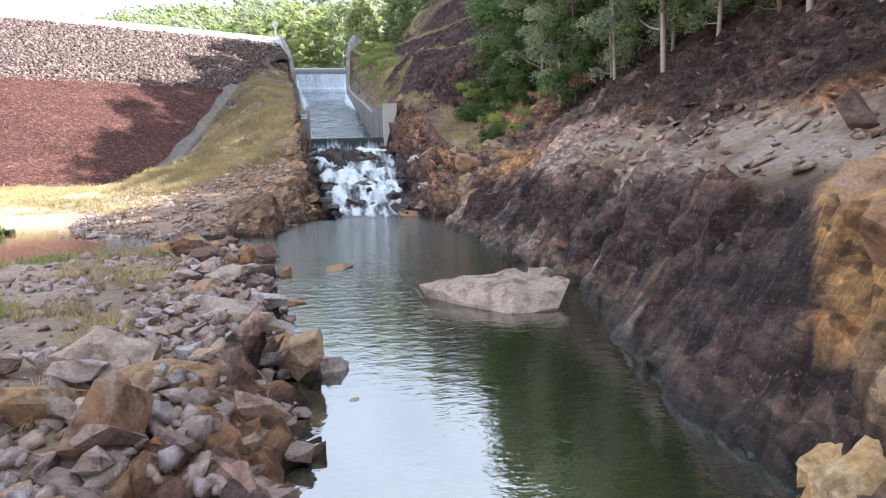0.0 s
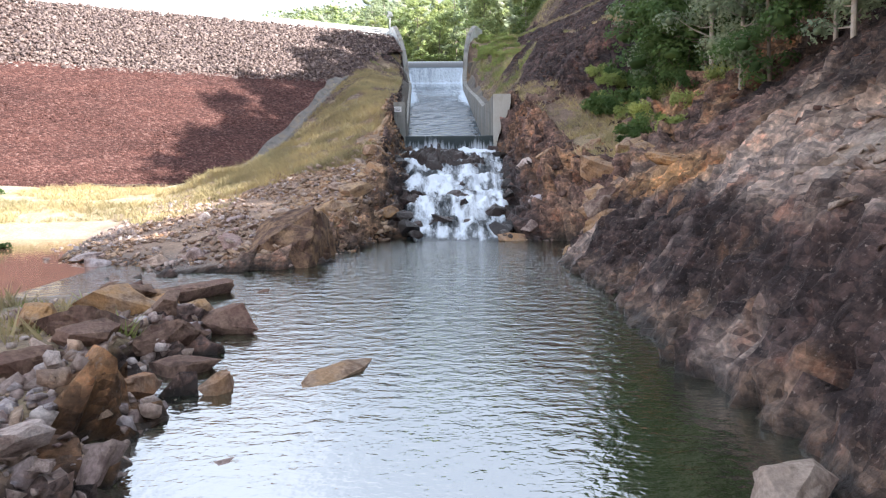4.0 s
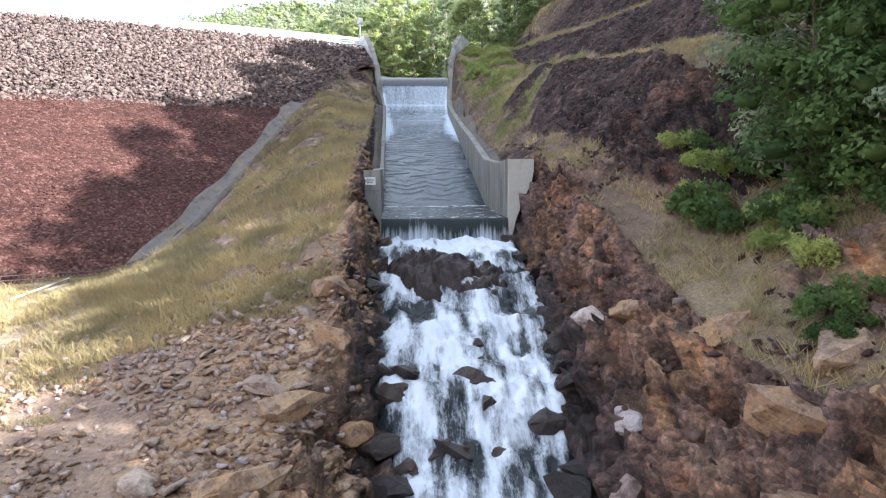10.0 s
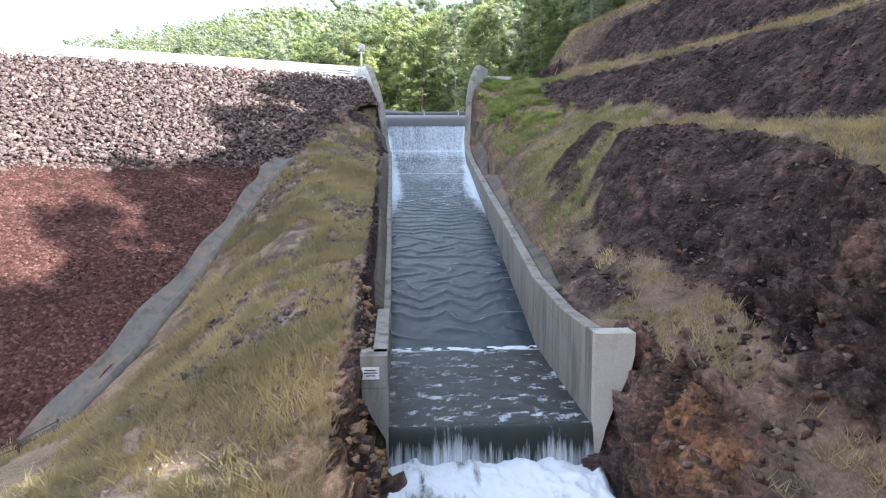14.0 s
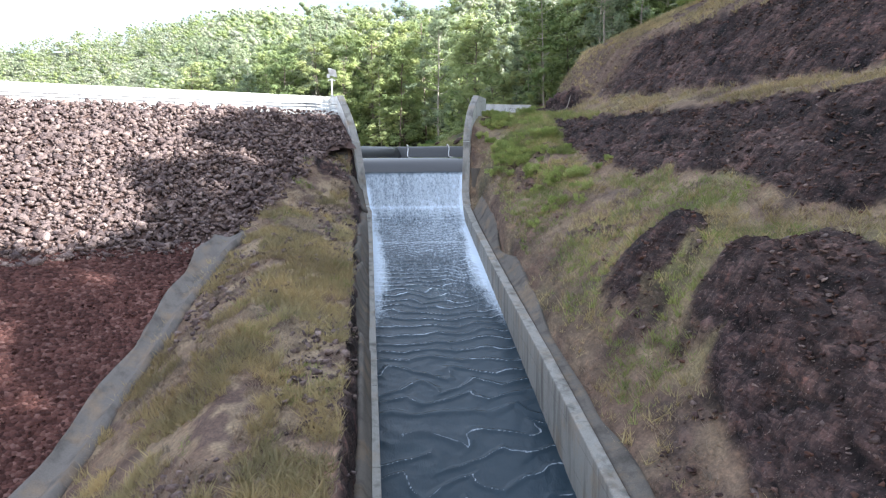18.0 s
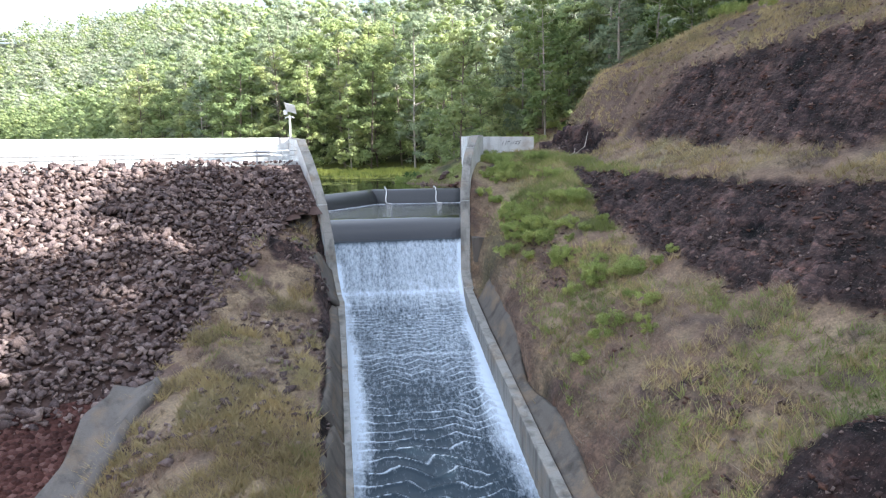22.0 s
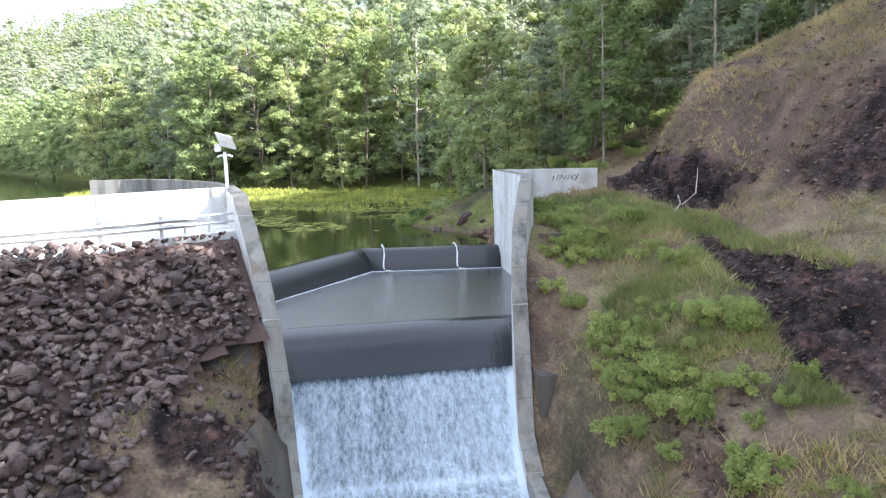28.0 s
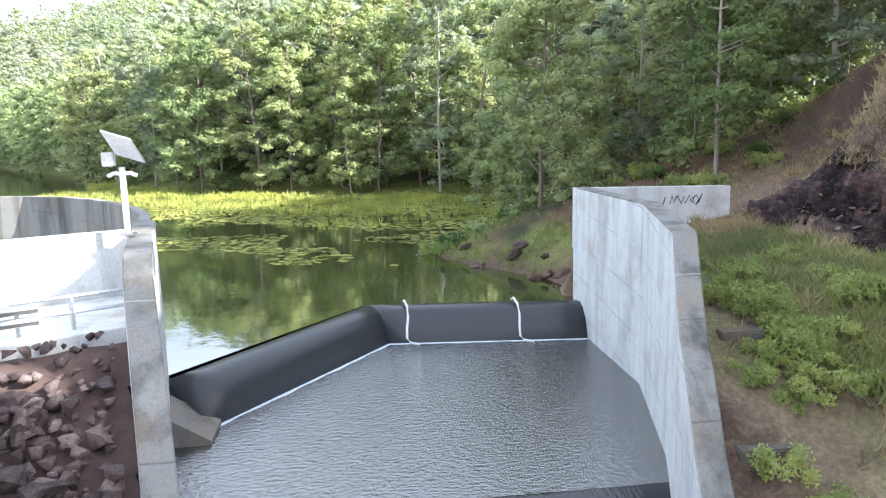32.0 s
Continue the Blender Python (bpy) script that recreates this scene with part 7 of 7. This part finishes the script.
# Far leaves carry painted haze, paler and greyer than the near ones.
mats = (M_LEAF_HAZED, M_LEAF_LIGHT, M_LEAF_GREY)
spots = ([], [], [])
for _ in range(5200):
    u = r.random() ** 1.3
    x = r.uniform(-420, 150)
    y = float(far_shore(x)) + 20 + u * 460
    if math.hypot(x, y - 60) > 640 or abs(x + 0.02 * y + 8) > 22 + 0.56 * (y - 20):
        continue
    spots[r.randrange(3)].append((x, y, ground_z(x, y)))
shore = []
for x in np.arange(-150, 14, 3.6):
    for j in range(6):
        if x < -48 or j > 3:
            px, py = x + r.uniform(-2, 2), float(far_shore(x)) + 1 + j * 5 + r.uniform(-1, 2)
            shore.append((px, py, ground_z(px, py)))
woods("shore_forest", shore, 620, 0.21, M_LEAF_LIGHT, 71, 24, 0.2, 0.34)
for _ in range(500):
    x, y = r.uniform(38, 120), r.uniform(62, 200)
    spots[r.randrange(2)].append((x, y, ground_z(x, y)))
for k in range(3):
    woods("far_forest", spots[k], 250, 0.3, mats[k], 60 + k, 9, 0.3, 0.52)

# ---------------------------------------------------------------- grass and low growth
def tufts(name, spots, height, blades, material, label, seed, lean=0.45, width=0.03):
    g = np.random.default_rng(seed)
    p = np.repeat(np.array(spots), blades, 0)
    n = len(p)
    p[:, :2] += g.normal(0, 0.09, (n, 2))
    h = height * g.uniform(0.5, 1.25, (n, 1)) * np.repeat(g.uniform(0.6, 1.0, len(spots)) + 0.9 * g.random(len(spots)) ** 5, blades)[:, None]
    a = g.uniform(0, 6.283, n)
    side = np.c_[np.cos(a), np.sin(a), np.zeros(n)] * width * h / height
    tip = np.c_[g.normal(0, lean, (n, 2)), np.ones(n)] * h
    v = np.stack([p - side, p + side, p + tip], 1).reshape(-1, 3)
    ob = mesh_object(name, v, np.arange(3 * n).reshape(-1, 3), material)
    return tagged(ob, label, "grass", kind="stuff")


def sow(n, x0, x1, y0, y1, want):
    out = []
    for _ in range(n):
        x, y = r.uniform(x0, x1), r.uniform(y0, y1)
        if (x > -half_width(y, -1) - 0.6 and x < half_width(y) + 1.0) and 0 < y < 64:
            continue
        z = ground_z(x, y)
        if rocky_at(x, y) < 0.35 + 0.3 * r.random() ** 3 and steep_at(x, y) < 2.2 and want(x, y, z):
            if x < -6 and dam_face(x, y) > z + 0.1:
                continue
            out.append((x, y, z - 0.03))
    return out


straw = sow(40000, -13.5, -3.6, -11, 48, lambda x, y, z: 0.7 * value_noise(x / 1.6, y / 1.6, 3) + 0.5 * value_noise(x / 5, y / 5, 1) + 0.5 * value_noise(x / 0.6, y / 0.6, 2) > 0.9)
straw += sow(7000, -27, -11, -16, 9, lambda x, y, z: z > 0.5 and value_noise(x / 2.4, y / 2.4, 4) > 0.35)
straw += sow(1600, -18, -12.5, -7.5, -2, lambda x, y, z: math.hypot((x + 15.2) / 2, (y + 4.6) / 1.5) < 1)
straw += sow(9000, -14, -4.4, -12, 7, lambda x, y, z: z > 1.2 and value_noise(x / 1.3, y / 1.3, 8) > 0.35)
straw += sow(2600, -16, -7, -53, -32, lambda x, y, z: z > 0.2 and value_noise(x / 1.4, y / 1.4, 7) > 0.55)
straw += sow(6000, 9, 34, 58, 84, lambda x, y, z: z > 20 and value_noise(x / 2, y / 2, 6) > 0.3)
straw += sow(30000, 4.2, 26, -22, 62, lambda x, y, z: value_noise(x / 2, y / 2, 6) + 0.5 * value_noise(x / 0.6, y / 0.6, 2) > 0.62)
tufts("dry_grass", straw, 0.27, 9, M_STRAW, "tufts of dry yellow grass on the banks", 31, 0.65, 0.019)
withered = sow(22000, -13.5, -3.6, -11, 48, lambda x, y, z: value_noise(x / 0.9, y / 0.9, 12) + 0.4 * value_noise(x / 3, y / 3, 15) > 0.66)
withered += sow(26000, 4.2, 20, -14, 62, lambda x, y, z: value_noise(x / 1.1, y / 1.1, 22) + 0.4 * value_noise(x / 3, y / 3, 25) > 0.7)
tufts("withered_grass", withered, 0.17, 8, M_DEAD, "grey-brown withered grass and twigs on the banks", 34, 0.9, 0.016)
lush = sow(9000, 4.6, 13, 14, 62, lambda x, y, z: value_noise(x / 2.2, y / 2.2, 14) + 0.3 * r.random() > 0.62 + 0.035 * max(0, x - 8))
lush += sow(9000, 6.6, 12.5, 40, 60, lambda x, y, z: value_noise(x / 1.6, y / 1.6, 24) > 0.36)
lush += sow(1500, -14, -6.5, -50, -34, lambda x, y, z: z > 0.1 and value_noise(x / 1.5, y / 1.5, 9) > 0.7)
lush += sow(2600, 0.5, 10, 65, 84, lambda x, y, z: z > 18.5 and z < 20.6 and value_noise(x / 1.8, y / 1.8, 4) > 0.4)
lush += sow(1500, -9, -4, 14, 46, lambda x, y, z: value_noise(x / 1.5, y / 1.5, 19) > 0.66)
tufts("green_grass", lush, 0.24, 12, M_GREENGRASS, "patches of green grass and weeds", 32, 0.6, 0.016)
reeds = [(x, float(far_shore(x)) + r.uniform(-1, 1) ** 3 * 20 - 3 + 3 * math.sin(x * 0.4), LAKE_Z - 0.1) for x in (r.uniform(-40, 13) for _ in range(11000))]
reeds = [p for p in reeds if value_noise(p[0] / 5, p[1] / 3, 3) > 0.42]
tufts("reeds", reeds, 0.42, 8, M_MARSH, "yellow-green marsh grass along the far lake shore", 33, 0.3, 0.05)


def bush(seed, size, material, label):
    g = np.random.default_rng(seed)
    n = 1400
    off = g.normal(size=(n, 3))
    off = off / np.linalg.norm(off, axis=1, keepdims=True) * g.random((n, 1)) ** 0.4 * (0.75 + 0.25 * g.random((n, 1)))
    heart = np.c_[g.uniform(-0.42, 0.42, (9, 2)), g.uniform(0.1, 0.5, 9)]
    at = off * np.array([0.26, 0.26, 0.22]) * g.uniform(0.6, 1.2, (9, 1))[np.arange(n) % 9] + heart[np.arange(n) % 9]
    at *= size
    d1 = off + g.normal(size=(n, 3)) * 0.6
    d1 /= np.linalg.norm(d1, axis=1, keepdims=True)
    d2 = np.cross(d1, g.normal(size=(n, 3)))
    d2 /= np.linalg.norm(d2, axis=1, keepdims=True)
    s = 0.05 * size * g.uniform(0.6, 1.3, (n, 1))
    v = np.stack([at - d1 * s, at + d2 * s * 0.6 + d1 * s * 0.2, at + d1 * s * 0.8 - d2 * s * 0.5], 1).reshape(-1, 3)
    thing = tagged(new("bush"), label, "bush")
    mesh_object("foliage", v, np.arange(len(v)).reshape(-1, 3), material, thing)
    for k in range(3):
        part("stem", tube_bm([(0, 0, -0.1), (0.06 * (k - 1) * size, 0.05 * size, 0.3 * size)], 0.012 * size, 5), M_BARK, thing)
    return thing


bushes = [bush(41, 0.9, M_BUSH, "low bright green bush on the grassy slope"), bush(42, 0.75, M_BUSH, "low bright green bush on the grassy slope")]
greens = [(8.0 + r.gauss(0, 1.2), 33.0 + r.gauss(0, 1.4)) for _ in range(8)] + [(x, y) for x, y in ((r.uniform(5.4, 10.0), r.uniform(39, 57)) for _ in range(1500)) if value_noise(x / 1.8, y / 2.4, 21) > 0.46 and steep_at(x, y) < 0.9][:72]
greens += [(x, y) for x, y in ((r.uniform(4.9, 7.6), r.uniform(42, 56)) for _ in range(400)) if x > float(half_width(y)) + 1.1 and value_noise(x / 1.4, y / 1.8, 33) > 0.42][:40]
greens += [(8.6 + r.gauss(0, 0.9), 36.5 + r.gauss(0, 1.0)) for _ in range(16)]
for x, y in greens:
    plant(bushes, x, y, "bushes on the right slope", -0.05, r.uniform(0.7, 1.2))
shrubs = [bush(43, 1.8, M_LEAF, "leafy green shrub at the edge of the trees"), bush(44, 1.5, M_BUSH, "leafy green shrub at the edge of the trees")]
# Forty unseen ridge shrubs (x 29-35) are added to block sun under the trees.
for x, y in [(9.0 + r.uniform(-1, 2), r.uniform(-21, -5)) for _ in range(26)] + [(8.2, -9.2), (7.9, -10.6), (-19.5, -20.5), (7.2, -19.5), (7.6, -18.8), (-27.9, -6.5), (-28.8, -7.2), (11.5, 76), (8, 79)] + [(r.uniform(26, 31), y) for y in (r.uniform(30, 64) for _ in range(34))] + [(r.uniform(29, 35), y) for y in (r.uniform(-2, 34) for _ in range(40))] + [(r.uniform(11, 26), y) for y in (r.uniform(67, 76) for _ in range(24))] + [(float(right_shore(y)) + r.uniform(0.5, 4), y) for y in (r.uniform(74, 96) for _ in range(26))]:
    plant(shrubs, x, y, "shrubs at the wood's edge", -0.1, r.uniform(0.7, 1.1))

# lily pads on the lake
pads = []
for _ in range(9000):
    x, y = r.uniform(-30, 12), r.uniform(72, 116)
    if x < float(right_shore(y)) and value_noise(x / 4, y / 3, 2) > 0.52 - 0.3 * step(y, 84, 104):
        pads.append((x, y))
vs = []
for x, y in pads:
    a, s = r.uniform(0, 1), r.uniform(0.1, 0.34)
    vs += [(x + s * math.cos(a + k * 1.0472), y + s * math.sin(a + k * 1.0472), LAKE_Z + 0.015) for k in range(6)]
tagged(mesh_object("lily_pads", vs, np.arange(len(vs)).reshape(-1, 6), M_MARSH), "green lily pads floating on the lake", "lily pads", kind="stuff")

# bleached dead branches
dead = tagged(new("dead_branch"), "bleached dead branch lying on the grassy bench", "branch")
for pts in ([(11.6, 52.6, 21.2), (12.6, 54.0, 21.7), (13.2, 55.6, 22.4)], [(12.2, 53.4, 21.5), (12.0, 54.4, 21.9)], [(12.6, 54.0, 21.7), (13.4, 54.2, 22.0), (13.9, 55.0, 22.6)]):
    pts = [(px, py, ground_z(px, py) + 0.08 + 0.12 * k) for k, (px, py, _) in enumerate(pts)]
    part("limb", tube_bm(pts, 0.05, 6, 0.4), M_PALEBARK, dead)
snag = tagged(new("dead_branch"), "bleached fallen branch lying by the toe fence", "branch")
for pts in ([(-19.9, -0.8), (-19.3, 1.0), (-18.9, 3.0)], [(-19.3, 1.0), (-18.4, 1.8)]):
    part("limb", tube_bm([(px, py, ground_z(px, py) + 0.1 + 0.16 * k) for k, (px, py) in enumerate(pts)], 0.07, 6, 0.4), M_PALEBARK, snag)
log = tagged(new("dead_log"), "pale weathered log lying on the scree", "log")
a, b = (-9.4, -50.9), (-8.0, -50.2)
part("stem", tube_bm([(a[0], a[1], ground_z(*a) + 0.12), (-8.7, -50.5, ground_z(-8.7, -50.5) + 0.2), (b[0], b[1], ground_z(*b) + 0.14)], 0.11, 8, 0.7), M_PALEBARK, log)
